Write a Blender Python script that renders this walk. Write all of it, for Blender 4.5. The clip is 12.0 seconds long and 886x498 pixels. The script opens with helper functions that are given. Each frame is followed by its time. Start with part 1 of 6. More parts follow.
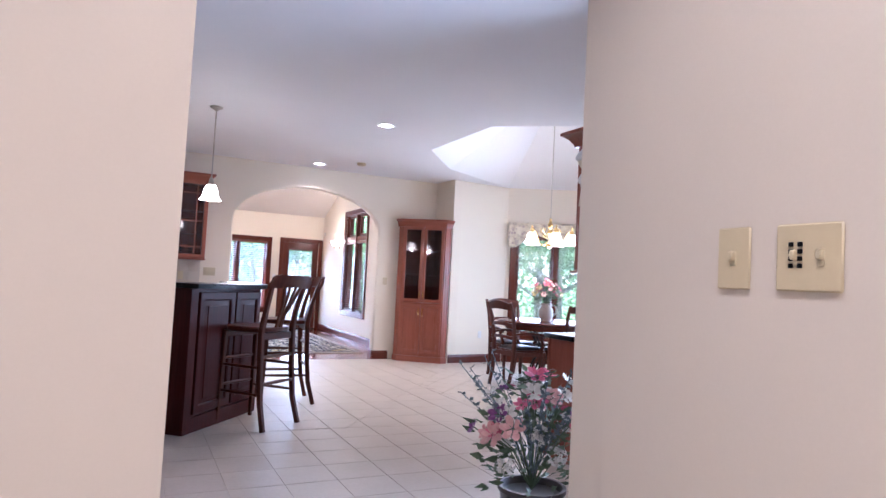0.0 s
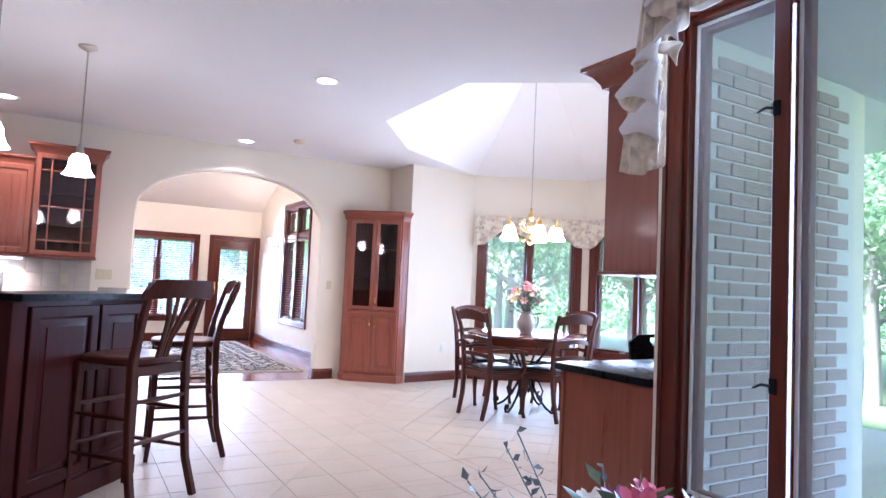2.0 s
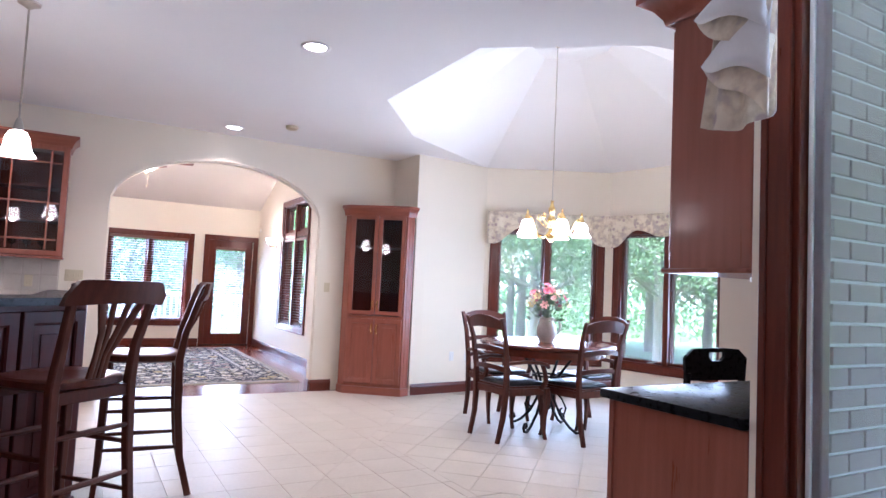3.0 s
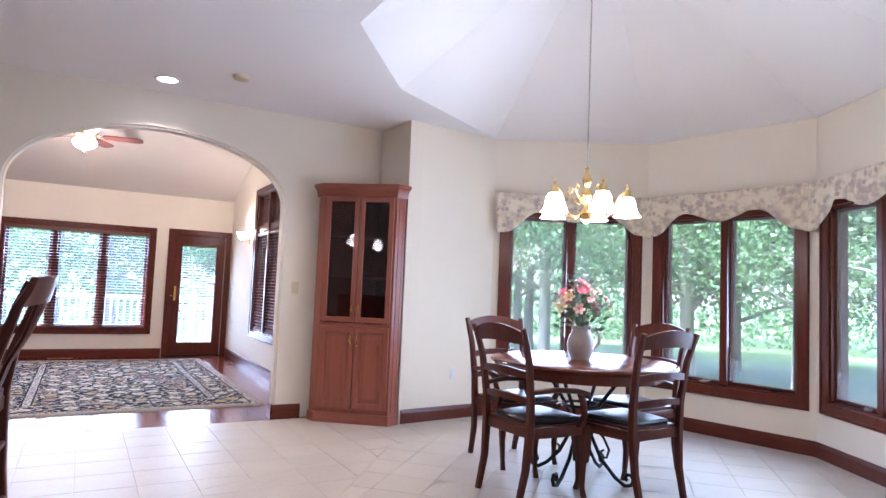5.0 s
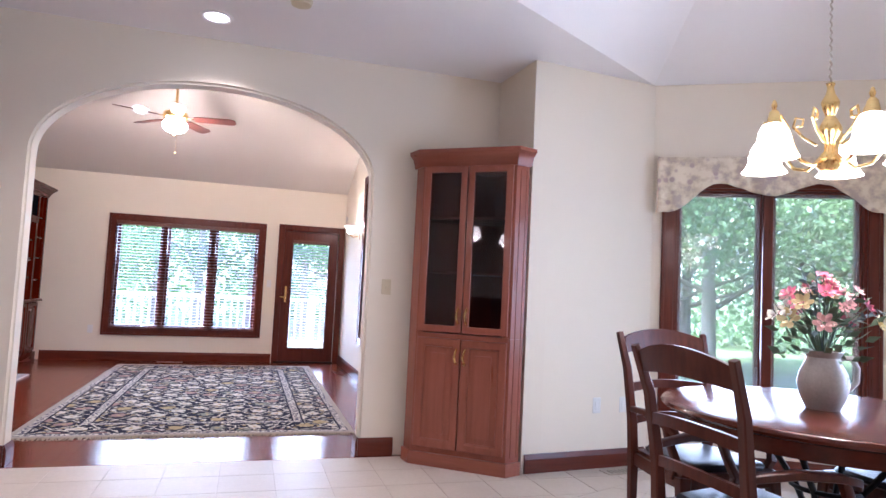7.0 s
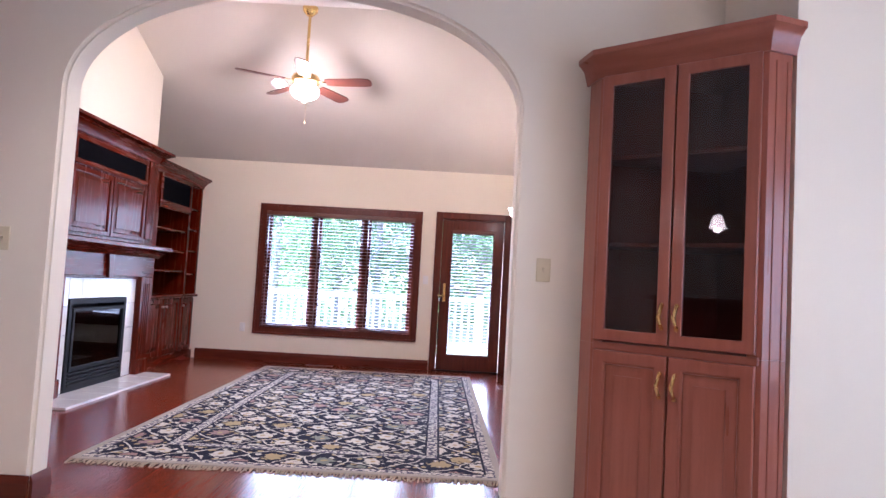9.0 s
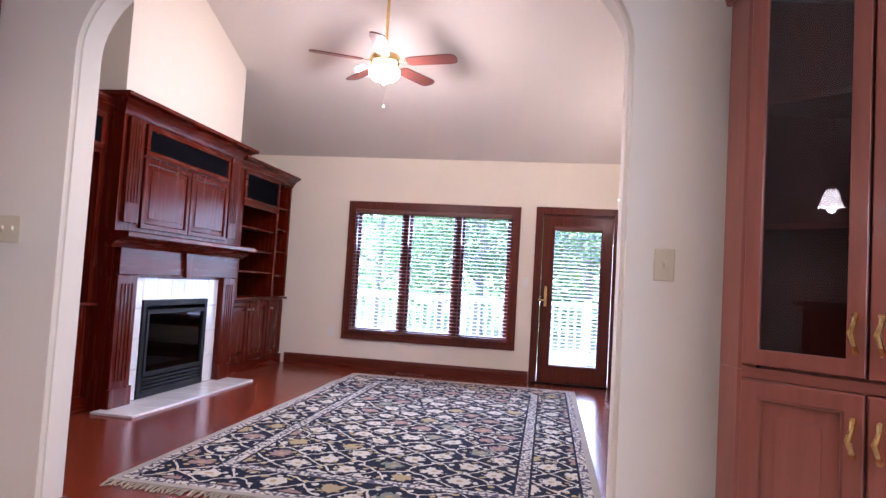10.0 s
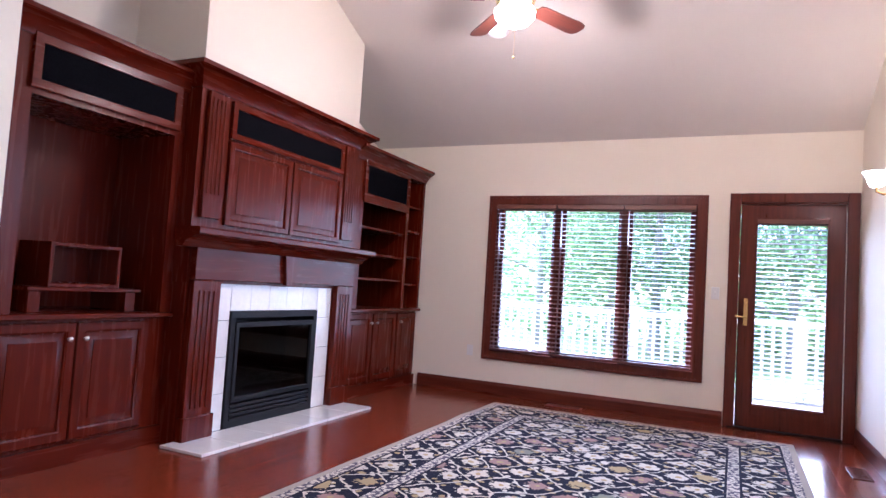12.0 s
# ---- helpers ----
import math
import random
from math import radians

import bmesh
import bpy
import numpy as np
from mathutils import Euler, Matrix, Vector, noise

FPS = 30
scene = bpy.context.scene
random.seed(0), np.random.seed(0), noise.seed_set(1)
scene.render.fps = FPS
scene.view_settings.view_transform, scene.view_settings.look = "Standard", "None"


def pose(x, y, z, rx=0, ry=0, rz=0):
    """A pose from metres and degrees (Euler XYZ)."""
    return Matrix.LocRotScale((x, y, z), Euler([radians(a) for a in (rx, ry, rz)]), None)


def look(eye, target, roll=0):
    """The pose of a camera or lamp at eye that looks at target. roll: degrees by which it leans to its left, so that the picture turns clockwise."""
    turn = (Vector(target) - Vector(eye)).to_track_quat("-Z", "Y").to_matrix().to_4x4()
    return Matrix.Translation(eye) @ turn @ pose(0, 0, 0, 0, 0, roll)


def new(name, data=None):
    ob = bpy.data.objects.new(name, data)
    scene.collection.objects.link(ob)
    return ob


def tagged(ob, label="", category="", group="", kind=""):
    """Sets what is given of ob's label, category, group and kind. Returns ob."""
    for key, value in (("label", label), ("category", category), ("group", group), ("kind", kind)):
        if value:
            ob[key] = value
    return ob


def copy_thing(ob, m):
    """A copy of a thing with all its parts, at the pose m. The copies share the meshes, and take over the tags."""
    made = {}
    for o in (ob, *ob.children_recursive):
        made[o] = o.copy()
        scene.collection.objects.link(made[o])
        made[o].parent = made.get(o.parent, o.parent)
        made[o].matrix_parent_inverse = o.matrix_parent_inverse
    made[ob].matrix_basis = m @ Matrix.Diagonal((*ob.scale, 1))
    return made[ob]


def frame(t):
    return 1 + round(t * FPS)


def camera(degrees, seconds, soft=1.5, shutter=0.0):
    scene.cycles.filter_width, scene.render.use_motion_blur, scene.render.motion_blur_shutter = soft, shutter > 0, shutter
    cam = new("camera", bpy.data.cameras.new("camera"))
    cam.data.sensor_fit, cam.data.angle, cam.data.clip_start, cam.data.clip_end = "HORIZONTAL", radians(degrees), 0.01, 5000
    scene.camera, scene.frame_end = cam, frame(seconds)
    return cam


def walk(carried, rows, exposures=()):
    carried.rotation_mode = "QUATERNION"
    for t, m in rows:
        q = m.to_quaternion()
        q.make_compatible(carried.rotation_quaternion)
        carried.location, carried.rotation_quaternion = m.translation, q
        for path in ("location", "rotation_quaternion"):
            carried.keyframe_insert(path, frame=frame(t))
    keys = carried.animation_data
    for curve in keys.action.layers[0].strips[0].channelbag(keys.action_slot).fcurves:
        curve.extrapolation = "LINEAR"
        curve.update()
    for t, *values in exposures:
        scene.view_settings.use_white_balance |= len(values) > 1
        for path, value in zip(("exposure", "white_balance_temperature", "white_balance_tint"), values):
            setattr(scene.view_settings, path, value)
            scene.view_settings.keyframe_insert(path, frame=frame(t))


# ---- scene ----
cam = camera(70.0, 12.0)
PATH = [
    (0, (1.085, 0.078, 1.264), (1.963, 1.872, 1.37), 3.0),
    (0.5, (1.246, 0.432, 1.274), (2.158, 2.209, 1.383), 2.8),
    (1, (1.439, 0.801, 1.272), (2.374, 2.565, 1.384), 2.9),
    (1.5, (1.626, 1.133, 1.267), (2.58, 2.887, 1.387), 3.1),
    (2, (1.734, 1.544, 1.289), (2.747, 3.265, 1.408), 2.7),
    (2.5, (1.966, 1.882, 1.286), (2.952, 3.618, 1.409), 2.9),
    (3, (2.131, 2.23, 1.288), (3.12, 3.964, 1.414), 2.7),
    (5, (2.959, 3.601, 1.263), (3.942, 5.337, 1.397), 2.4),
    (5.5, (3.182, 3.931, 1.269), (4.037, 5.734, 1.404), 2.7),
    (6, (3.364, 4.268, 1.261), (4.159, 6.098, 1.393), 2.7),
    (6.5, (3.575, 4.608, 1.259), (4.275, 6.477, 1.387), 2.8),
    (8.5, (4.143, 6.184, 1.147), (4.324, 8.172, 1.271), 2.9),
    (9, (4.246, 6.567, 1.139), (4.254, 8.564, 1.254), 3.2),
    (9.5, (4.321, 6.929, 1.144), (4.114, 8.915, 1.256), 3.2),
    (10, (4.352, 7.319, 1.130), (4.019, 9.289, 1.238), 3.4),
    (10.5, (4.381, 7.710, 1.140), (3.842, 9.633, 1.239), 3.5),
    (11, (4.347, 8.080, 1.138), (3.663, 9.957, 1.236), 3.7),
    (11.5, (4.269, 8.379, 1.139), (3.518, 10.229, 1.244), 3.6),
    (12, (4.238, 8.697, 1.113), (3.396, 10.507, 1.228), 3.6),
]
walk(cam, [(t, look(eye, target, roll)) for t, eye, target, roll in PATH],
     exposures=[(0, 3.86, 5050, 24), (0.6, 4.08, 5100, 27), (1.5, 4.16, 5000, 25), (3, 3.95, 5050, 22), (5.5, 3.62, 5150, 22), (8.5, 3.58, 5200, 29), (12, 3.5, 5080, 30)])

# ---- daylight ----
world = bpy.data.worlds.new("overcast sky")
scene.world = world
world.use_nodes = True
wn = world.node_tree.nodes
sky = wn.new("ShaderNodeTexSky")
sky.sky_type = 'NISHITA'
sky.sun_disc = False
sky.sun_elevation, sky.sun_rotation = radians(54), radians(286)
wn["Background"].inputs["Strength"].default_value = 0.15
world.node_tree.links.new(sky.outputs[0], wn["Background"].inputs["Color"])


def lamp(name, kind, m, power, colour, size=0.1, size_y=None, cone=None):
    d = bpy.data.lights.new(name, kind)
    d.energy, d.color = power, colour
    if kind == 'AREA':
        d.shape, d.size = 'RECTANGLE', size
        d.size_y = size_y or size
        d.spread = radians(115)
    elif kind == 'SUN':
        d.angle = size
    else:
        d.shadow_soft_size = size
        if cone:
            d.spot_size, d.spot_blend = radians(cone), 0.6
    ob = new(name, d)
    ob.matrix_world = m
    return ob


DAY = (0.80, 0.91, 1.0)
WARM = (1.0, 0.80, 0.58)
lamp("sun", 'SUN', look((0, 0, 20), (14, -4, 0)), 5.0, (1.0, 0.96, 0.9), radians(12))
# sky light standing in the window openings
lamp("sky_light_bay_a", 'AREA', look((7.43, 8.777, 1.29), (6.402, 7.063, 1.2)), 2.2, DAY, 1.24, 1.5)
lamp("sky_light_bay_b", 'AREA', look((8.305, 7.549, 1.29), (6.347, 7.143, 1.2)), 2.2, DAY, 1.24, 1.5)
lamp("sky_light_bay_c", 'AREA', look((8.103, 6.066, 1.29), (6.343, 7.018, 1.2)), 2.1, DAY, 1.14, 1.5)
lamp("sky_light_kitchen", 'AREA', look((4.02, 2.925, 1.47), (2.4, 2.925, 1.47)), 3.0, DAY, 0.78, 1.9)
lamp("sky_light_living", 'AREA', look((2.88, 15.2, 1.25), (2.9, 12, 0.8)), 4.3, DAY, 2.0, 1.5)
lamp("sky_light_door", 'AREA', look((4.67, 15.2, 1.05), (4.4, 12, 0.6)), 2.2, DAY, 0.6, 1.6)
lamp("sky_light_side", 'AREA', look((5.3, 12.58, 1.5), (3, 12.4, 1.0)), 2.2, DAY, 1.3, 1.9)

# ---- materials ----


def node_mat(name):
    m = bpy.data.materials.new(name)
    m.use_nodes = True
    t = m.node_tree
    return m, t, t.nodes["Principled BSDF"]


def surface(name, dark, light, rough=0.5, metal=0.0, scale=6.0, stretch=(1, 1, 1), bump=0.1, fine=90.0,
            coat=0.0, spread=0.25, distance=0.004, spec=0.5):
    """Two colours mixed by a coarse and a fine noise, with fine relief and a roughness that varies."""
    m, t, p = node_mat(name)
    L = t.links.new
    tc = t.nodes.new("ShaderNodeTexCoord")
    mp = t.nodes.new("ShaderNodeMapping")
    mp.inputs["Scale"].default_value = stretch
    L(tc.outputs["Object"], mp.inputs["Vector"])
    info = t.nodes.new("ShaderNodeObjectInfo")
    off = t.nodes.new("ShaderNodeVectorMath")
    off.operation = 'MULTIPLY'
    off.inputs[1].default_value = (7.3, 5.1, 9.7)
    L(info.outputs["Random"], off.inputs[0])
    add = t.nodes.new("ShaderNodeVectorMath")
    L(mp.outputs[0], add.inputs[0])
    L(off.outputs[0], add.inputs[1])
    n1 = t.nodes.new("ShaderNodeTexNoise")
    n1.inputs["Scale"].default_value, n1.inputs["Detail"].default_value = scale, 5
    n2 = t.nodes.new("ShaderNodeTexNoise")
    n2.inputs["Scale"].default_value, n2.inputs["Detail"].default_value = fine, 3
    L(add.outputs[0], n1.inputs["Vector"])
    L(add.outputs[0], n2.inputs["Vector"])
    mx = t.nodes.new("ShaderNodeMix")
    mx.inputs[0].default_value = 0.35
    L(n1.outputs[0], mx.inputs[2])
    L(n2.outputs[0], mx.inputs[3])
    rp = t.nodes.new("ShaderNodeValToRGB")
    rp.color_ramp.elements[0].position, rp.color_ramp.elements[1].position = 0.5 - spread, 0.5 + spread
    rp.color_ramp.elements[0].color, rp.color_ramp.elements[1].color = (*dark, 1), (*light, 1)
    L(mx.outputs[0], rp.inputs[0])
    L(rp.outputs[0], p.inputs["Base Color"])
    rr = t.nodes.new("ShaderNodeMapRange")
    rr.inputs["To Min"].default_value, rr.inputs["To Max"].default_value = max(rough - 0.08, 0.02), min(rough + 0.1, 1)
    L(n1.outputs[0], rr.inputs[0])
    L(rr.outputs[0], p.inputs["Roughness"])
    p.inputs["Metallic"].default_value = metal
    p.inputs["Coat Weight"].default_value = coat
    p.inputs["Specular IOR Level"].default_value = spec
    p.inputs["Coat Roughness"].default_value = 0.12
    if bump:
        b = t.nodes.new("ShaderNodeBump")
        b.inputs["Strength"].default_value, b.inputs["Distance"].default_value = bump, distance
        L(n2.outputs[0], b.inputs["Height"])
        L(b.outputs[0], p.inputs["Normal"])
    return m


def glow(name, colour, strength, base=(0.9, 0.88, 0.82)):
    m, t, p = node_mat(name)
    p.inputs["Base Color"].default_value = (*base, 1)
    p.inputs["Roughness"].default_value = 0.4
    p.inputs["Emission Color"].default_value = (*colour, 1)
    p.inputs["Emission Strength"].default_value = strength
    return m


def clear_glass(name, tint=(1, 1, 1), base=0.03):
    """A thin pane: mostly clear, with a mirror part that grows at grazing angles."""
    m, t, p = node_mat(name)
    t.nodes.remove(p)
    tr = t.nodes.new("ShaderNodeBsdfTransparent")
    tr.inputs[0].default_value = (*tint, 1)
    gl = t.nodes.new("ShaderNodeBsdfGlossy")
    gl.inputs["Roughness"].default_value = 0.01
    lw = t.nodes.new("ShaderNodeLayerWeight")
    lw.inputs[0].default_value = 0.5
    pw = t.nodes.new("ShaderNodeMath")
    pw.operation = 'POWER'
    pw.inputs[1].default_value = 4.0
    sc = t.nodes.new("ShaderNodeMath")
    sc.operation = 'MULTIPLY_ADD'
    sc.inputs[1].default_value, sc.inputs[2].default_value = 0.6, base
    mx = t.nodes.new("ShaderNodeMixShader")
    t.links.new(lw.outputs["Facing"], pw.inputs[0])
    t.links.new(pw.outputs[0], sc.inputs[0])
    t.links.new(sc.outputs[0], mx.inputs[0])
    t.links.new(tr.outputs[0], mx.inputs[1])
    t.links.new(gl.outputs[0], mx.inputs[2])
    t.links.new(mx.outputs[0], t.nodes["Material Output"].inputs[0])
    return m


UP = (14, 14, 1.0)
ALONG_X = (1.0, 14, 14)
ALONG_Y = (14, 1.0, 14)
PAINT = surface("cream wall paint", (0.785, 0.712, 0.585), (0.82, 0.748, 0.622), 0.75, scale=1.2, bump=0.12, fine=160, distance=0.001)
CEIL = surface("white ceiling paint", (0.84, 0.82, 0.81), (0.88, 0.86, 0.85), 0.85, scale=1.5, bump=0.2, fine=120, distance=0.002)
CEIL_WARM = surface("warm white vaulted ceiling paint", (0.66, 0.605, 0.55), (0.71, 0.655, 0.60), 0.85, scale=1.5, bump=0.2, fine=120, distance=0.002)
HALL = surface("pale hall paint", (0.70, 0.645, 0.575), (0.74, 0.685, 0.615), 0.75, scale=1.2, bump=0.12, fine=160, distance=0.001)
TRIM = surface("dark stained trim wood", (0.06, 0.010, 0.005), (0.15, 0.030, 0.014), 0.3, scale=3, stretch=UP, bump=0.08, coat=0.08, spec=0.3)
TRIM_X = surface("dark stained trim wood along x", (0.06, 0.010, 0.005), (0.15, 0.030, 0.014), 0.3, scale=3, stretch=ALONG_X, bump=0.08, coat=0.08, spec=0.3)
TRIM_Y = surface("dark stained trim wood along y", (0.06, 0.010, 0.005), (0.15, 0.030, 0.014), 0.3, scale=3, stretch=ALONG_Y, bump=0.08, coat=0.08, spec=0.3)
CHERRY = surface("red cherry cabinet wood", (0.044, 0.0034, 0.0008), (0.132, 0.0115, 0.0022), 0.25, scale=2.2, stretch=UP, bump=0.0, coat=0.04, spec=0.17, spread=0.34)
CHERRY_Y = surface("red cherry cabinet wood along y", (0.044, 0.0034, 0.0008), (0.132, 0.0115, 0.0022), 0.25, scale=2.2, stretch=ALONG_X, bump=0.0, coat=0.04, spec=0.17, spread=0.34)
MAPLE = surface("rose brown cabinet wood", (0.21, 0.060, 0.035), (0.34, 0.108, 0.068), 0.3, scale=2.2, stretch=UP, bump=0.06, coat=0.15, spec=0.4)
MAPLE_X = surface("rose brown cabinet wood along x", (0.21, 0.060, 0.035), (0.34, 0.108, 0.068), 0.3, scale=2.2, stretch=ALONG_X, bump=0.06, coat=0.15, spec=0.4)
WINE = surface("dark wine-stained wood", (0.026, 0.0034, 0.0034), (0.072, 0.0105, 0.0095), 0.36, scale=2.5, stretch=UP, bump=0.06, spec=0.12)
CHAIRWOOD = surface("dark brown chair wood", (0.040, 0.0098, 0.006), (0.108, 0.027, 0.0145), 0.33, scale=3, stretch=UP, bump=0.05, coat=0.05, spec=0.25)
TABLEWOOD = surface("polished mahogany tabletop wood", (0.075, 0.017, 0.009), (0.16, 0.036, 0.018), 0.2, scale=2.5, stretch=ALONG_X, bump=0.01, coat=0.2, spec=0.45)
FLOORWOOD = surface("red brown floor plank wood", (0.095, 0.013, 0.005), (0.24, 0.045, 0.018), 0.17, scale=2.2, stretch=(16, 0.9, 16), bump=0.04, coat=0.04, spec=0.28)
TILE = surface("beige ceramic floor tile", (0.44, 0.375, 0.305), (0.60, 0.53, 0.455), 0.40, scale=2.6, bump=0.12, fine=45, coat=0.0, spread=0.35, spec=0.2)
GROUT = surface("grey beige grout", (0.50, 0.44, 0.372), (0.58, 0.515, 0.445), 0.9, scale=9, bump=0.3)
GRANITE = surface("black polished granite", (0.003, 0.003, 0.004), (0.014, 0.014, 0.016), 0.28, scale=40, bump=0.0, fine=220, coat=0.0, spec=0.06)
IRON = surface("black wrought iron", (0.008, 0.008, 0.009), (0.03, 0.028, 0.028), 0.45, metal=0.7, scale=20, bump=0.2)
BRASS = surface("polished brass", (0.78, 0.52, 0.18), (0.92, 0.68, 0.30), 0.24, metal=1.0, scale=10, bump=0.02)
NICKEL = surface("brushed nickel", (0.42, 0.38, 0.33), (0.58, 0.54, 0.48), 0.3, metal=1.0, scale=20, bump=0.03)
IVORY = surface("ivory switch plastic", (0.62, 0.54, 0.36), (0.66, 0.58, 0.40), 0.4, scale=30, bump=0.02)
WHITEPL = surface("white outlet plastic", (0.74, 0.73, 0.70), (0.79, 0.78, 0.75), 0.4, scale=30, bump=0.02)
LEATHER = surface("black seat leather", (0.008, 0.008, 0.009), (0.03, 0.03, 0.032), 0.32, scale=12, bump=0.35, fine=140)
DARK = surface("black speaker cloth", (0.003, 0.003, 0.004), (0.008, 0.008, 0.010), 0.95, scale=60, bump=0.3, fine=400, spec=0.0)
BLACKMETAL = surface("black firebox metal", (0.006, 0.006, 0.007), (0.02, 0.02, 0.022), 0.5, metal=0.0, scale=12, bump=0.05, spec=0.12)
HEARTH = surface("white marble tile", (0.66, 0.63, 0.60), (0.78, 0.76, 0.74), 0.18, scale=5, bump=0.02, coat=0.3)
BACKSPLASH = surface("pale stone backsplash tile", (0.50, 0.44, 0.37), (0.62, 0.56, 0.48), 0.4, scale=7, bump=0.1)
SLAT = surface("dark wood blind slat", (0.10, 0.035, 0.024), (0.20, 0.075, 0.05), 0.4, scale=4, stretch=ALONG_X, bump=0.03)
STEEL = surface("brushed steel", (0.45, 0.45, 0.46), (0.6, 0.6, 0.61), 0.28, metal=1.0, scale=20, stretch=(1, 20, 20), bump=0.03)
GLASS = clear_glass("window glass")


def mesh_screen(name, cover, colour):
    """Fine insect mesh: mostly open, its grey threads lit from both sides."""
    m, t, p = node_mat(name)
    p.inputs["Base Color"].default_value = (*colour, 1)
    p.inputs["Roughness"].default_value = 0.8
    tl = t.nodes.new("ShaderNodeBsdfTranslucent")
    tl.inputs[0].default_value = (*colour, 1)
    both = t.nodes.new("ShaderNodeMixShader")
    both.inputs[0].default_value = 0.04
    t.links.new(p.outputs[0], both.inputs[1])
    t.links.new(tl.outputs[0], both.inputs[2])
    tr = t.nodes.new("ShaderNodeBsdfTransparent")
    weave = t.nodes.new("ShaderNodeTexNoise")
    weave.inputs["Scale"].default_value = 3.0
    amount = t.nodes.new("ShaderNodeMapRange")
    amount.inputs["To Min"].default_value, amount.inputs["To Max"].default_value = cover - 0.02, cover + 0.02
    t.links.new(weave.outputs[0], amount.inputs[0])
    mx = t.nodes.new("ShaderNodeMixShader")
    t.links.new(amount.outputs[0], mx.inputs[0])
    t.links.new(tr.outputs[0], mx.inputs[1])
    t.links.new(both.outputs[0], mx.inputs[2])
    t.links.new(mx.outputs[0], t.nodes["Material Output"].inputs[0])
    return m


SCREEN = mesh_screen("grey insect mesh", 0.20, (0.62, 0.68, 0.74))
# grey tint stands in for the shade inside the cabinets
CABGLASS = clear_glass("cabinet glass tinted for inner shade", (0.68, 0.64, 0.65), 0.045)
FIREGLASS = clear_glass("dark fireplace glass", (0.10, 0.10, 0.13), 0.015)
# glare on the near end panel is put into this pale colour
PALE_GLARE = surface("lavender white panel with glare in its colour", (0.76, 0.73, 0.74), (0.84, 0.81, 0.82), 0.3, scale=3, stretch=UP, bump=0.04)
MILK = glow("lit milk glass", (1.0, 0.86, 0.66), 1.4)
BULB = glow("lit lamp lens", (1.0, 0.93, 0.82), 1.2)

# ---- mesh tools ----


def box(bm, x0, x1, y0, y1, z0, z1, bev=0.0, seg=1):
    vs = bmesh.ops.create_cube(bm, size=1, matrix=Matrix.Translation(((x0 + x1) / 2, (y0 + y1) / 2, (z0 + z1) / 2)) @ Matrix.Diagonal((abs(x1 - x0), abs(y1 - y0), abs(z1 - z0), 1)))["verts"]
    if bev:
        es = list({e for v in vs for e in v.link_edges})
        bmesh.ops.bevel(bm, geom=es, offset=bev, segments=seg, affect='EDGES', profile=0.5)


def prism(bm, pts, z0, z1):
    """An upright prism on the outline pts (x, y)."""
    lo = [bm.verts.new((x, y, z0)) for x, y in pts]
    hi = [bm.verts.new((x, y, z1)) for x, y in pts]
    n = len(pts)
    bm.faces.new(lo[::-1])
    bm.faces.new(hi)
    for i in range(n):
        bm.faces.new((lo[i], lo[(i + 1) % n], hi[(i + 1) % n], hi[i]))
    bmesh.ops.recalc_face_normals(bm, faces=bm.faces[:])


def slab(bm, pts, a, b, m=None):
    """The outline pts (u, w) in the x-z plane, made solid from y = a to y = b, then moved by m."""
    m = m or Matrix()
    lo = [bm.verts.new(m @ Vector((u, a, w))) for u, w in pts]
    hi = [bm.verts.new(m @ Vector((u, b, w))) for u, w in pts]
    n = len(pts)
    fs = [bm.faces.new(lo), bm.faces.new(hi[::-1])]
    for i in range(n):
        fs.append(bm.faces.new((lo[i], hi[i], hi[(i + 1) % n], lo[(i + 1) % n])))
    bmesh.ops.recalc_face_normals(bm, faces=fs)


def lathe(bm, prof, seg=24, at=(0, 0, 0)):
    """The profile (radius, height) turned about the upright axis through at."""
    rings = []
    for r, z in prof:
        if r < 1e-5:
            rings.append([bm.verts.new((at[0], at[1], at[2] + z))])
        else:
            rings.append([bm.verts.new((at[0] + r * math.cos(2 * math.pi * k / seg), at[1] + r * math.sin(2 * math.pi * k / seg), at[2] + z)) for k in range(seg)])
    for a, b in zip(rings, rings[1:]):
        for k in range(seg):
            j = (k + 1) % seg
            if len(a) == 1 and len(b) == 1:
                continue
            if len(a) == 1:
                bm.faces.new((a[0], b[k], b[j]))
            elif len(b) == 1:
                bm.faces.new((a[k], a[j], b[0]))
            else:
                bm.faces.new((a[k], a[j], b[j], b[k]))
    bmesh.ops.recalc_face_normals(bm, faces=bm.faces[:])


def tube(bm, pts, radius, seg=8, flat=1.0):
    """A round bar along pts; radius is one number or one for each point; flat squeezes it across."""
    pts = [Vector(p) for p in pts]
    rad = radius if isinstance(radius, (list, tuple)) else [radius] * len(pts)
    rings = []
    side = None
    for i, p in enumerate(pts):
        d = (pts[min(i + 1, len(pts) - 1)] - pts[max(i - 1, 0)]).normalized()
        if side is None:
            side = d.orthogonal().normalized()
        side = (side - d * side.dot(d)).normalized()
        up = d.cross(side)
        rings.append([bm.verts.new(p + rad[i] * (math.cos(2 * math.pi * k / seg) * side + flat * math.sin(2 * math.pi * k / seg) * up)) for k in range(seg)])
    for a, b in zip(rings, rings[1:]):
        for k in range(seg):
            bm.faces.new((a[k], a[(k + 1) % seg], b[(k + 1) % seg], b[k]))
    bm.faces.new(rings[0][::-1])
    bm.faces.new(rings[-1])
    bmesh.ops.recalc_face_normals(bm, faces=bm.faces[:])


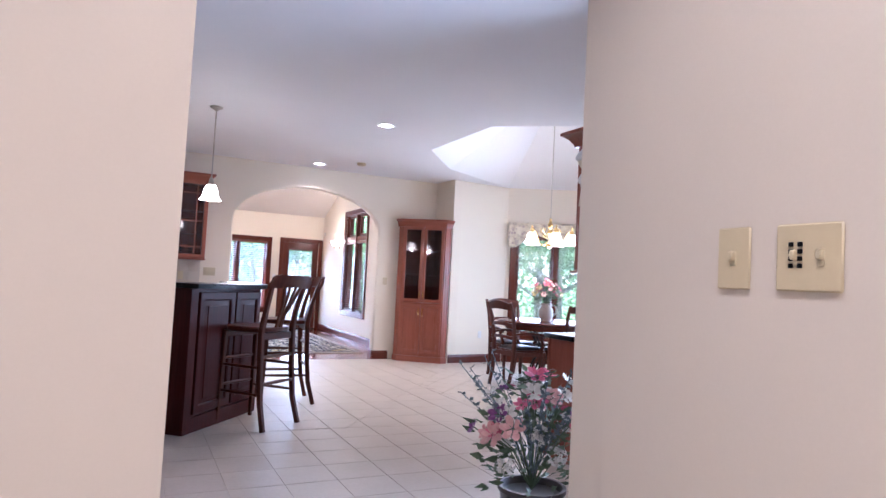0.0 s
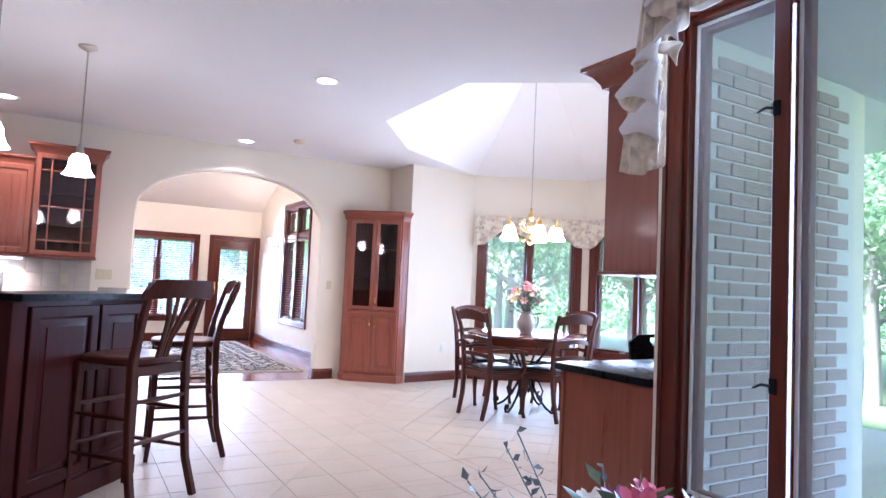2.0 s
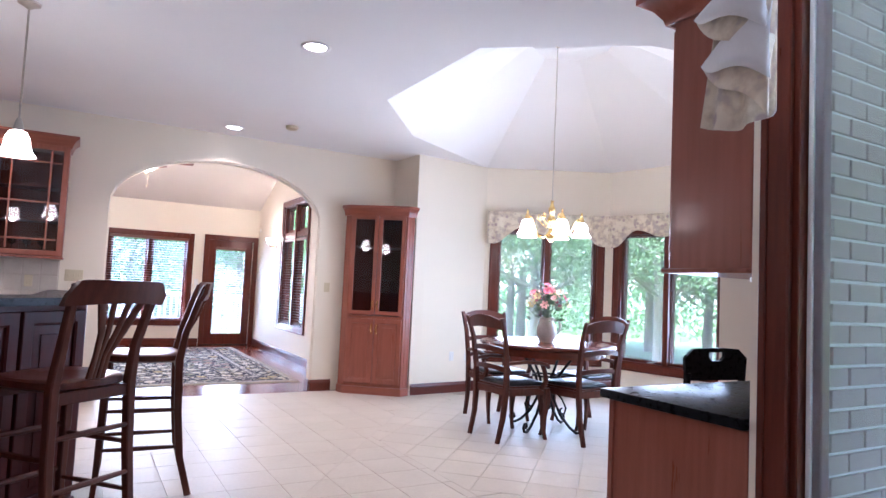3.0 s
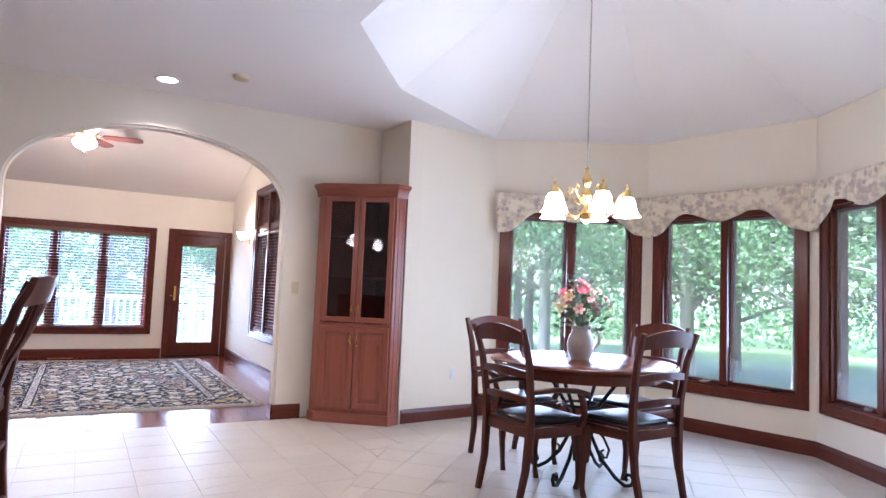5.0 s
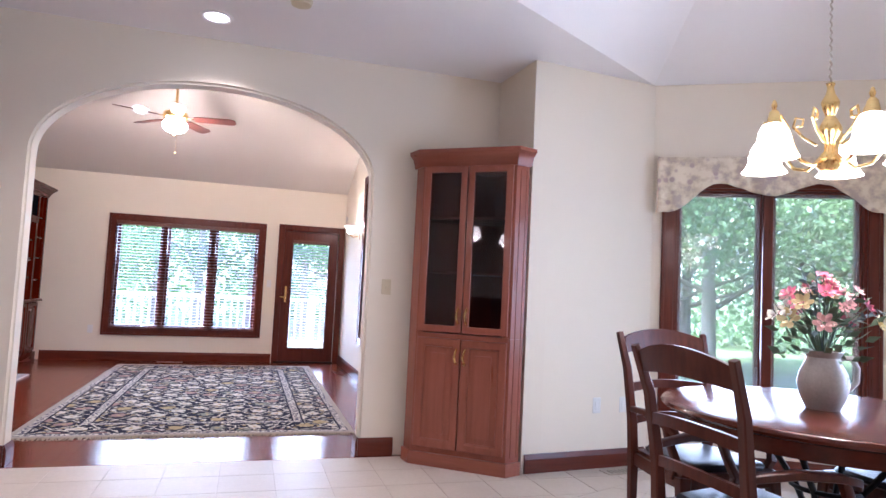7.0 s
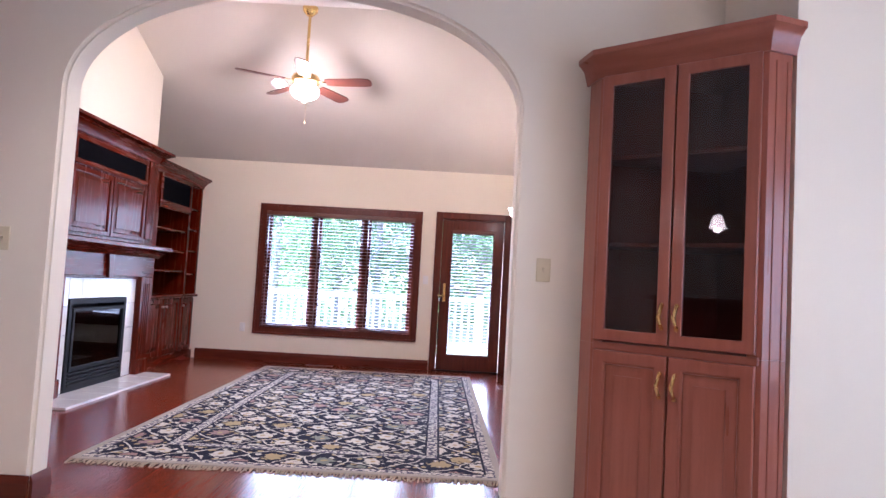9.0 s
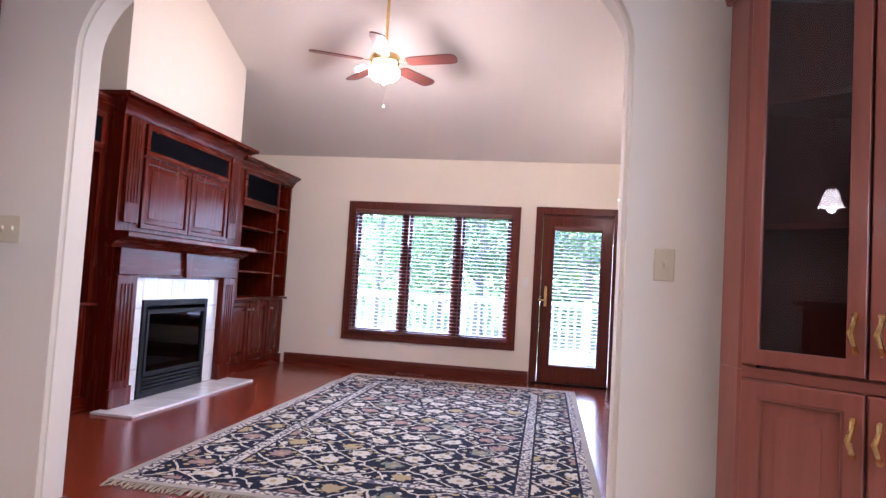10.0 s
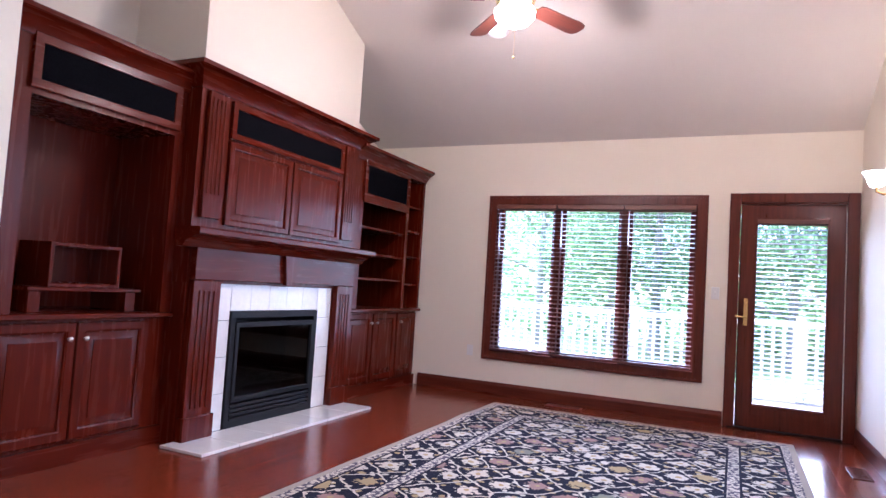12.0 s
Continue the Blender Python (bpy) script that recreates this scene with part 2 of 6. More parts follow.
def bar(bm, pts, w, d, ref=(0, 1, 0)):
    """A bar of rectangular section along pts: w across ref, d along ref; each a number or a list."""
    pts = [Vector(p) for p in pts]
    ws = w if isinstance(w, (list, tuple)) else [w] * len(pts)
    ds = d if isinstance(d, (list, tuple)) else [d] * len(pts)
    rings = []
    for i, p in enumerate(pts):
        t = (pts[min(i + 1, len(pts) - 1)] - pts[max(i - 1, 0)]).normalized()
        v = Vector(ref)
        v = (v - t * v.dot(t)).normalized()
        u = t.cross(v)
        c = 0.25
        ring = []
        for a, b in ((-1, -1 + c), (-1 + c, -1), (1 - c, -1), (1, -1 + c), (1, 1 - c), (1 - c, 1), (-1 + c, 1), (-1, 1 - c)):
            ring.append(bm.verts.new(p + u * a * ws[i] / 2 + v * b * ds[i] / 2))
        rings.append(ring)
    for a, b in zip(rings, rings[1:]):
        for k in range(8):
            bm.faces.new((a[k], a[(k + 1) % 8], b[(k + 1) % 8], b[k]))
    bm.faces.new(rings[0][::-1])
    bm.faces.new(rings[-1])
    bmesh.ops.recalc_face_normals(bm, faces=bm.faces[:])


def smooth_mesh(me, angle=40):
    for p in me.polygons:
        p.use_smooth = True
    me.set_sharp_from_angle(angle=radians(angle))


def link(name, bm, material, smooth=True, m=None):
    if m is not None:
        bm.transform(m)
    me = bpy.data.meshes.new(name)
    bm.to_mesh(me)
    bm.free()
    me.materials.append(material)
    if smooth:
        smooth_mesh(me)
    return new(name, me)


def part(name, bm, material, parent, label=""):
    """One mesh under a thing or under a part, in the parent's own coordinates."""
    ob = link(name, bm, material)
    ob.parent = parent
    if label:
        ob["label"] = label
    return ob


def piece(name, me, parent, m):
    ob = new(name, me)
    ob.parent = parent
    ob.matrix_basis = m
    return ob


def thing(name, m, label, category, group=""):
    ob = new(name)
    ob.empty_display_size = 0.1
    ob.matrix_world = m
    return tagged(ob, label, category, group)


def setting(name, bm, material, label, smooth=False):
    return tagged(link(name, bm, material, smooth), label, name.split("_")[0], kind="structure")


def new_bm():
    return bmesh.new()


def along(p, q):
    """The frame of a wall whose foot runs from p to q: x along it, y out of the room to the left of p to q."""
    d = Vector((q[0] - p[0], q[1] - p[1]))
    return pose(p[0], p[1], 0, 0, 0, math.degrees(math.atan2(d.y, d.x))), d.length


def wall(name, p, q, thick, z1, openings=(), material=None, label="cream painted plain wall", z0=0.0):
    """A straight wall with its room face on p to q and its body on the left of that line; openings (s0, s1, za, zb)."""
    m, length = along(p, q)
    bm = new_bm()
    s = 0.0
    for s0, s1, za, zb in sorted(openings):
        if s0 > s:
            box(bm, s, s0, 0, thick, z0, z1)
        if za > z0:
            box(bm, s0, s1, 0, thick, z0, za)
        if zb < z1:
            box(bm, s0, s1, 0, thick, zb, z1)
        s = s1
    if length > s:
        box(bm, s, length, 0, thick, z0, z1)
    bm.transform(m)
    return setting(name, bm, material or PAINT, label)


# ---- plan ----
CZ = 2.92
NIB, BAY_D, BAY_E, BAY_F, BAY_G = (5.64, 9.06), (6.72, 9.18), (8.12, 8.34), (8.45, 6.75), (7.72, 5.40)
BACK = 15.09
ARCH_Y, ARCH_B = 9.64, 9.79

# ---- large structure ----
bm = new_bm()
box(bm, -3.2, 9.2, -2.6, 9.60, -0.12, -0.004)
floor_tile = setting("floor_tile", bm, GROUT, "beige ceramic tile floor with grey grout")
bm = new_bm()
box(bm, 0.2, 5.35, 9.60, 15.25, -0.12, -0.004)
floor_wood = setting("floor_wood", bm, TRIM, "polished red brown wood plank floor")

# arch wall between kitchen and living room
AX0, AX1, SPRING, RISE = 2.36, 4.60, 2.02, 0.57
pts = [(-3.2, 0.0), (AX0, 0.0), (AX0, SPRING)]
acx, aw = (AX0 + AX1) / 2, (AX1 - AX0) / 2
for k in range(1, 32):
    a = math.pi * (1 - k / 32)
    pts.append((acx + aw * math.cos(a), SPRING + RISE * math.sin(a)))
pts += [(AX1, SPRING), (AX1, 0.0), (5.78, 0.0), (5.78, 3.9), (-3.2, 3.9)]
bm = new_bm()
slab(bm, pts, ARCH_Y, ARCH_B)
bmesh.ops.triangulate(bm, faces=[f for f in bm.faces if len(f.verts) > 4])
es = [e for e in bm.edges if abs(e.verts[0].co.y - e.verts[1].co.y) < 1e-5 and all(AX0 - 0.01 <= v.co.x <= AX1 + 0.01 and v.co.z < 2.7 for v in e.verts) and len(e.link_faces) == 2 and e.calc_face_angle(0) > 1.2]
bmesh.ops.bevel(bm, geom=es, offset=0.018, segments=3, affect='EDGES')
setting("wall_arch", bm, PAINT, "cream painted wall with a wide arched opening", True)

# niche return, north wall and bay walls with window openings
wall("wall_niche", NIB, (5.60, ARCH_Y), -0.15, 3.6)
bm = new_bm()
WIN_Z0, WIN_Z1 = 0.46, 2.12
wall("wall_north", NIB, (BAY_D[0] + 0.03, BAY_D[1]), 0.15, 3.6)
lenw = [((Vector(b) - Vector(a)).length) for a, b in ((BAY_D, BAY_E), (BAY_E, BAY_F), (BAY_F, BAY_G))]
BAYS = [(BAY_D, BAY_E), (BAY_E, BAY_F), (BAY_F, BAY_G)]
BAY_OPEN = []
for i, (a, b) in enumerate(BAYS):
    w = lenw[i]
    o = (0.16, w - 0.14, WIN_Z0, WIN_Z1)
    BAY_OPEN.append(o)
    wall("wall_bay_%d" % (i + 1), a, b, 0.15, 3.6, [o])
wall("wall_bay_4", BAY_G, (5.66, 4.70), 0.15, 3.6)
wall("wall_bay_5", (5.53, 4.75), (5.53, 3.44), 0.12, 3.6)
wall("wall_counter", (5.53, 3.5), (4.0, 3.5), 0.06, 3.6)
# window wall beside the walker, near cross wall, left side
wall("wall_kitchen_window", (4.0, 3.44), (4.0, 1.3), 0.15, 3.6, [(0.06, 0.97, 0.42, 2.52)])
wall("wall_cross_right", (4.15, 1.37), (2.10, 1.37), 0.13, 3.6, material=HALL)
wall("wall_cross_left", (1.15, 1.37), (-3.2, 1.37), 0.2, 3.6, material=HALL)
bm = new_bm()
box(bm, 1.15, 2.10, 1.17, 1.37, 2.2, 3.6)
setting("wall_cross_header", bm, HALL, "cream painted header over the passage")
wall("wall_hall_right", (2.09, 1.24), (2.09, -2.6), 0.15, 2.92, material=HALL)
wall("wall_hall_left", (0.35, -2.6), (0.35, 1.17), 0.15, 2.92, material=HALL)
wall("wall_hall_end", (2.24, -2.6), (0.2, -2.6), 0.15, 2.92, material=HALL)
wall("wall_kitchen_west", (-3.05, 1.37), (-3.05, 9.64), 0.15, 3.6)

# ceiling of kitchen with the octagonal vault over the dining table
RIM = [(4.36, 5.76), (4.36, 7.25), (5.14, 8.27), (6.70, 9.17), (8.10, 8.33), (8.43, 6.75), (7.71, 5.41), (6.3, 4.85), (5.22, 5.07)]
APEX = (6.1, 6.95)
bm = new_bm()
rim = [bm.verts.new((x, y, CZ)) for x, y in RIM]
outer = [(-3.2, -2.6), (9.0, -2.6), (9.0, 9.66), (-3.2, 9.66)]
out = [bm.verts.new((x, y, CZ)) for x, y in outer]
es = [bm.edges.new((v[i], v[(i + 1) % len(v)])) for v in (rim, out) for i in range(len(v))]
bmesh.ops.triangle_fill(bm, edges=es, use_beauty=True)
for f in list(bm.faces):
    c = f.calc_center_median()
    inside = sum((a[1] > c.y) != (b[1] > c.y) and c.x < (b[0] - a[0]) * (c.y - a[1]) / (b[1] - a[1]) + a[0] for a, b in zip(RIM, RIM[1:] + RIM[:1])) % 2
    if inside:
        bm.faces.remove(f)
mid = [bm.verts.new((APEX[0] + (x - APEX[0]) * 0.22, APEX[1] + (y - APEX[1]) * 0.22, CZ + 0.85)) for x, y in RIM]
n = len(RIM)
for i in range(n):
    bm.faces.new((rim[i], rim[(i + 1) % n], mid[(i + 1) % n], mid[i]))
bm.faces.new(mid)
bmesh.ops.recalc_face_normals(bm, faces=bm.faces[:])
ceiling = setting("ceiling_kitchen", bm, CEIL, "white painted ceiling with a faceted octagonal vault")
sol = ceiling.modifiers.new("thickness", 'SOLIDIFY')
sol.thickness, sol.offset = 0.05, 1.0
bm = new_bm()
box(bm, -3.3, 9.2, -2.8, 9.64, 3.95, 4.03)
setting("ceiling_attic", bm, CEIL, "plain upper deck above the ceiling")

# living room shell
LX0, LX1, EAVE, RIDGE_Y, RIDGE = 0.35, 5.20, 2.68, 12.54, 3.76
wall("wall_back", (LX0 - 0.15, BACK), (LX1 + 0.15, BACK), 0.15, EAVE + 0.02, [(1.88 - 0.20, 3.90 - 0.20, 0.45, 2.03), (4.26 - 0.20, 5.10 - 0.20, 0.0, 2.05)])


def gable(name, x0, x1, holes=()):
    bm = new_bm()
    m = Matrix.Rotation(radians(90), 4, 'Z')
    edges = sorted([ARCH_B] + [v for h in holes for v in h[:2]] + [BACK])
    top = lambda y: RIDGE - abs(y - RIDGE_Y) * (RIDGE - EAVE) / (BACK - RIDGE_Y) + 0.03
    spans = []
    for a, b in zip(edges, edges[1:]):
        if b - a < 1e-4:
            continue
        h = [x for x in holes if abs(x[0] - a) < 1e-4 and abs(x[1] - b) < 1e-4]
        lo = h[0][3] if h else 0.0
        o = [(a, lo), (b, lo), (b, top(b))] + ([(RIDGE_Y, top(RIDGE_Y))] if a < RIDGE_Y < b else []) + [(a, top(a))]
        slab(bm, o, -x1, -x0, m)
        if h:
            slab(bm, [(a, 0.0), (b, 0.0), (b, h[0][2]), (a, h[0][2])], -x1, -x0, m)
    setting(name, bm, PAINT, "cream painted gable wall")


gable("wall_living_west", LX0 - 0.15, LX0)
SIDE = (11.90, 13.26, 0.55, 2.60)
gable("wall_living_east", LX1, LX1 + 0.15, [SIDE])
bm = new_bm()
lowy = ARCH_B - 0.02
lowz = RIDGE - (RIDGE_Y - lowy) * (RIDGE - EAVE) / (BACK - RIDGE_Y)
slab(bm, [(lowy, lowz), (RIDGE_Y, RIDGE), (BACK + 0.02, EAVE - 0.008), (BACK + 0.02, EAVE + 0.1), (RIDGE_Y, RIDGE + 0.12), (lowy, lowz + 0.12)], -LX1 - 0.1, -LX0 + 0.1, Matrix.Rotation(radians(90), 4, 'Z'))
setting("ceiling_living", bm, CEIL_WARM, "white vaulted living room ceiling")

# ---- trim ----


def baseboard(p, q, h=0.13):
    m, length = along(p, q)
    bm = new_bm()
    slab(bm, [(-0.016, 0.0), (0.0, 0.0), (0.0, h), (-0.006, h), (-0.012, h - 0.02), (-0.016, h - 0.035)], 0, length, Matrix.Rotation(radians(-90), 4, 'Z') @ Matrix.Diagonal((-1, 1, 1, 1)))
    ob = link("baseboard", bm, TRIM_X, False)
    ob.matrix_world = m
    return tagged(ob, "dark stained wooden baseboard along the wall", "baseboard", kind="structure")


for a, b in (((AX1 + 0.0, ARCH_Y - 0.001), (4.86, ARCH_Y - 0.001)), ((1.97, ARCH_Y - 0.001), (AX0, ARCH_Y - 0.001)), ((5.66, 9.059), (6.70, 9.178)),
             (BAY_D, BAY_E), (BAY_E, BAY_F), (BAY_F, BAY_G), ((1.05, BACK - 0.001), (4.16, BACK - 0.001)), ((5.199, BACK), (5.199, ARCH_B)),
             ((AX0 + 0.001, ARCH_Y), (AX0 + 0.001, ARCH_B)), ((AX1 - 0.001, ARCH_B), (AX1 - 0.001, ARCH_Y)), ((3.999, 3.44), (3.999, 1.4))):
    baseboard(a, b)

# ---- windows, doors, blinds ----


def frame_bm(bm, x0, x1, z0, z1, w, y0, y1, bev=0.004):
    """A mitred frame, w wide, with its outside on the given box."""
    bev = min(bev, w * 0.3, (y1 - y0) * 0.3)
    prof = ((0, y1), (0, y0 + bev), (bev, y0), (w - bev, y0), (w, y0 + bev), (w, y1))
    rings = [[bm.verts.new((x, y, z)) for x, z in ((x0 + i, z0 + i), (x1 - i, z0 + i), (x1 - i, z1 - i), (x0 + i, z1 - i))] for i, y in prof]
    fs = []
    for r, q in zip(rings, rings[1:] + rings[:1]):
        for k in range(4):
            fs.append(bm.faces.new((r[k], r[(k + 1) % 4], q[(k + 1) % 4], q[k])))
    bmesh.ops.recalc_face_normals(bm, faces=fs)


def casement(name, m, s0, s1, za, zb, panes, label, cranks=True, casing=0.085, depth=0.15, transom=None, screens=False):
    """A stained wooden window in the frame of its wall: x along, y outwards."""
    w = thing(name, m, label, "window")
    tagged(w, kind="structure")
    bm = new_bm()
    frame_bm(bm, s0 - casing, s1 + casing, za - casing, zb + casing, casing + 0.012, -0.022, -0.001, 0.005)
    frame_bm(bm, s0 - casing + 0.006, s1 + casing - 0.006, za - casing + 0.006, zb + casing - 0.006, 0.022, -0.03, -0.02, 0.004)
    part("casing", bm, TRIM, w)
    bm = new_bm()
    frame_bm(bm, s0, s1, za, zb, 0.03, 0.004, depth, 0.003)
    part("window_frame", bm, TRIM, w)
    rows = [(za, zb)] if not transom else [(za, transom - 0.03), (transom + 0.03, zb)]
    if transom:
        bm = new_bm()
        box(bm, s0 + 0.03, s1 - 0.03, 0.01, depth - 0.01, transom - 0.045, transom + 0.045, 0.004)
        part("transom_bar", bm, TRIM_X, w)
    step = (s1 - s0) / panes
    for i in range(panes):
        a, b = s0 + i * step, s0 + (i + 1) * step
        if i:
            bm = new_bm()
            box(bm, a - 0.035, a + 0.035, -0.012, depth - 0.01, za + 0.03, zb - 0.03, 0.006)
            part("mullion", bm, TRIM, w)
        for z0, z1 in rows:
            bm = new_bm()
            frame_bm(bm, a + 0.032, b - 0.032, z0 + 0.03, z1 - 0.03, 0.038, 0.06, 0.10, 0.004)
            sash = part("sash", bm, TRIM, w)
            bm = new_bm()
            box(bm, a + 0.069, b - 0.069, 0.078, 0.084, z0 + 0.067, z1 - 0.067)
            pane = part("pane", bm, GLASS, sash)
            pane.visible_shadow = False
        if screens:
            bm = new_bm()
            frame_bm(bm, a + 0.034, b - 0.034, za + 0.05, zb - 0.032, 0.014, 0.04, 0.052, 0.002)
            sf = part("screen_frame", bm, WHITEPL if panes == 2 and zb > 2.4 else TRIM, w)
            bm = new_bm()
            box(bm, a + 0.047, b - 0.047, 0.045, 0.0462, za + 0.063, zb - 0.045)
            part("insect_screen", bm, SCREEN, sf, "fine grey insect screen")
        if cranks:
            bm = new_bm()
            c = (a + b) / 2 + 0.12
            box(bm, c - 0.035, c + 0.035, 0.02, 0.045, za + 0.03, za + 0.048, 0.005)
            tube(bm, [(c, 0.03, za + 0.05), (c + 0.01, 0.005, za + 0.056), (c + 0.07, -0.002, za + 0.05), (c + 0.085, -0.002, za + 0.062)], 0.006, 8)
            part("crank", bm, BLACKMETAL if i else NICKEL, w)
    return w


for i, (a, b) in enumerate(BAYS):
    m, _ = along(a, b)
    s0, s1, za, zb = BAY_OPEN[i]
    casement("window_%d" % (i + 1), m, s0, s1, za, zb, 2, "dark stained wooden casement window with two clear panes", screens=True)
m, _ = along((4.0, 3.44), (4.0, 1.3))
casement("window_4", m, 0.06, 0.97, 0.42, 2.52, 2, "tall dark stained casement window facing a brick wall", screens=True)
w4 = bpy.context.scene.objects["window_4"]
for z in (0.98, 2.02):
    bm = new_bm()
    box(bm, 0.485, 0.515, -0.02, -0.012, z - 0.03, z + 0.03, 0.003)
    tube(bm, [(0.49, -0.018, z), (0.47, -0.035, z + 0.004), (0.44, -0.045, z - 0.012)], [0.006, 0.006, 0.004], 8)
    part("latch", bm, BLACKMETAL, w4, "small black sash latch")
mback = pose(0, BACK, 0)
casement("window_5", mback, 1.88, 3.90, 0.45, 2.03, 3, "dark stained triple casement window behind wooden blinds")
mside = pose(LX1, 0, 0, 0, 0, -90)
casement("window_6", mside, -SIDE[1], -SIDE[0], SIDE[2], SIDE[3], 2, "tall stained side window with transom and blinds", transom=2.08)

slat_bm = new_bm()
box(slat_bm, -0.5, 0.5, -0.024, 0.024, -0.0015, 0.0015, 0.001)
slat_me = bpy.data.meshes.new("slat")
slat_bm.to_mesh(slat_me)
slat_bm.free()
slat_me.materials.append(SLAT)


def blind(m, x0, x1, z0, z1, y, tilt=25):
    b = thing("window_blind", m, "dark wooden venetian blind with tilted open slats", "blind", "wooden blinds")
    bm = new_bm()
    box(bm, x0, x1, y - 0.028, y + 0.028, z1 - 0.045, z1, 0.004)
    part("headrail", bm, SLAT, b)
    bm = new_bm()
    box(bm, x0, x1, y - 0.025, y + 0.025, z0, z0 + 0.018, 0.004)
    part("bottom_rail", bm, SLAT, b)
    n = int((z1 - z0 - 0.08) / 0.042)
    for k in range(n):
        z = z0 + 0.04 + k * (z1 - z0 - 0.09) / (n - 1)
        piece("slat", slat_me, b, pose((x0 + x1) / 2, y, z, tilt) @ Matrix.Diagonal((x1 - x0, 1, 1, 1)))
    for f in (0.14, 0.86):
        bm = new_bm()
        x = x0 + (x1 - x0) * f
        tube(bm, [(x, y, z0), (x, y, z1)], 0.0016, 6)
        part("cord", bm, SLAT, b)
    return b


for a, b in ((1.90, 2.55), (2.558, 3.222), (3.23, 3.88)):
    blind(mback, a, b, 0.475, 2.01, -0.04, 14)
blind(mside, -SIDE[1] + 0.035, -SIDE[0] - 0.035, SIDE[2] + 0.04, 2.02, 0.03, 10)

# glazed door to the deck
door = thing("door_1", mback, "dark stained glazed door with blind, closed", "door")
tagged(door, kind="structure")
bm = new_bm()
for x0, x1 in ((4.17, 4.262), (5.098, 5.19)):
    box(bm, x0, x1, -0.024, -0.001, 0.0, 2.13, 0.005)
box(bm, 4.262, 5.098, -0.023, -0.001, 2.045, 2.13, 0.005)
box(bm, 4.262, 5.098, 0.0, 0.14, 2.03, 2.05)
part("casing", bm, TRIM, door)
bm = new_bm()
frame_bm(bm, 4.265, 5.095, 0.015, 2.03, 0.125, 0.03, 0.075, 0.004)
box(bm, 4.39, 4.97, 0.031, 0.074, 0.13, 0.2, 0.004)
leaf = part("door_leaf", bm, TRIM, door)
bm = new_bm()
frame_bm(bm, 4.385, 4.975, 0.195, 1.91, 0.02, 0.022, 0.034, 0.004)
part("glazing_bead", bm, TRIM, leaf)
bm = new_bm()
box(bm, 4.39, 4.97, 0.066, 0.072, 0.2, 1.905)
pane = part("pane", bm, GLASS, leaf)
pane.visible_shadow = False
bm = new_bm()
box(bm, 4.31, 4.345, 0.02, 0.032, 0.92, 1.17, 0.006)
tube(bm, [(4.328, 0.02, 1.0), (4.328, -0.025, 1.0), (4.30, -0.03, 1.0), (4.24, -0.028, 1.005)], 0.009, 8)
part("door_handle", bm, BRASS, leaf, "polished brass lever handle")
bm = new_bm()
box(bm, 4.2, 5.1, -0.03, 0.12, 0.0, 0.016, 0.004)
part("threshold", bm, BLACKMETAL, door)
blind(mback, 4.40, 4.96, 0.21, 1.90, 0.048, 16)

# ---- cabinet tools ----


def door_mesh(w, h, t=0.022, st=0.06):
    """A frame-and-panel door in one moulded sheet: x 0 to w, z 0 to h, its face at y = -t."""
    bm = new_bm()
    g = 0.034 if min(w, h) > 0.22 else 0.014
    prof = ((0, 0), (0, -t + 0.004), (0.004, -t), (st - 0.012, -t), (st - 0.008, -t + 0.004), (st - 0.003, -t + 0.006), (st, -t * 0.3),
            (st + 0.006, -t * 0.3), (st + 0.008 + g, -t * 0.78), (st + 0.009 + g, -t * 0.95))
    rings = [[bm.verts.new((x, y, z)) for x, z in ((i, i), (w - i, i), (w - i, h - i), (i, h - i))] for i, y in prof]
    for r, q in zip(rings, rings[1:]):
        for k in range(4):
            bm.faces.new((r[k], r[(k + 1) % 4], q[(k + 1) % 4], q[k]))
    bm.faces.new(rings[-1])
    bm.faces.new(rings[0][::-1])
    bmesh.ops.recalc_face_normals(bm, faces=bm.faces[:])
    return bm


def shifted(bm, x, y, z):
    bm.transform(Matrix.Translation((x, y, z)))
    return bm


def panel_door(parent, x, y, z, w, h, mat, knob=None, knob_mat=None, name="door", bow=False):
    d = part(name, shifted(door_mesh(w, h), x, y, z), mat, parent)
    if knob:
        kx, kz = x + knob[0], z + knob[1]
        bm = new_bm()
        if bow:
            tube(bm, [(kx, y - 0.022, kz - 0.05), (kx + 0.004, y - 0.05, kz - 0.03), (kx - 0.006, y - 0.045, kz), (kx + 0.004, y - 0.05, kz + 0.03), (kx, y - 0.022, kz + 0.05)], [0.010, 0.007, 0.010, 0.007, 0.010], 8)
        else:
            lathe(bm, [(0, 0), (0.006, 0), (0.006, 0.012), (0.013, 0.018), (0.015, 0.025), (0.009, 0.031), (0, 0.032)], 12)
            bm.transform(Matrix.Translation((kx, y - 0.022, kz)) @ Matrix.Rotation(radians(90), 4, 'X'))
        part("handle" if bow else "knob", bm, knob_mat or NICKEL, d)
    return d


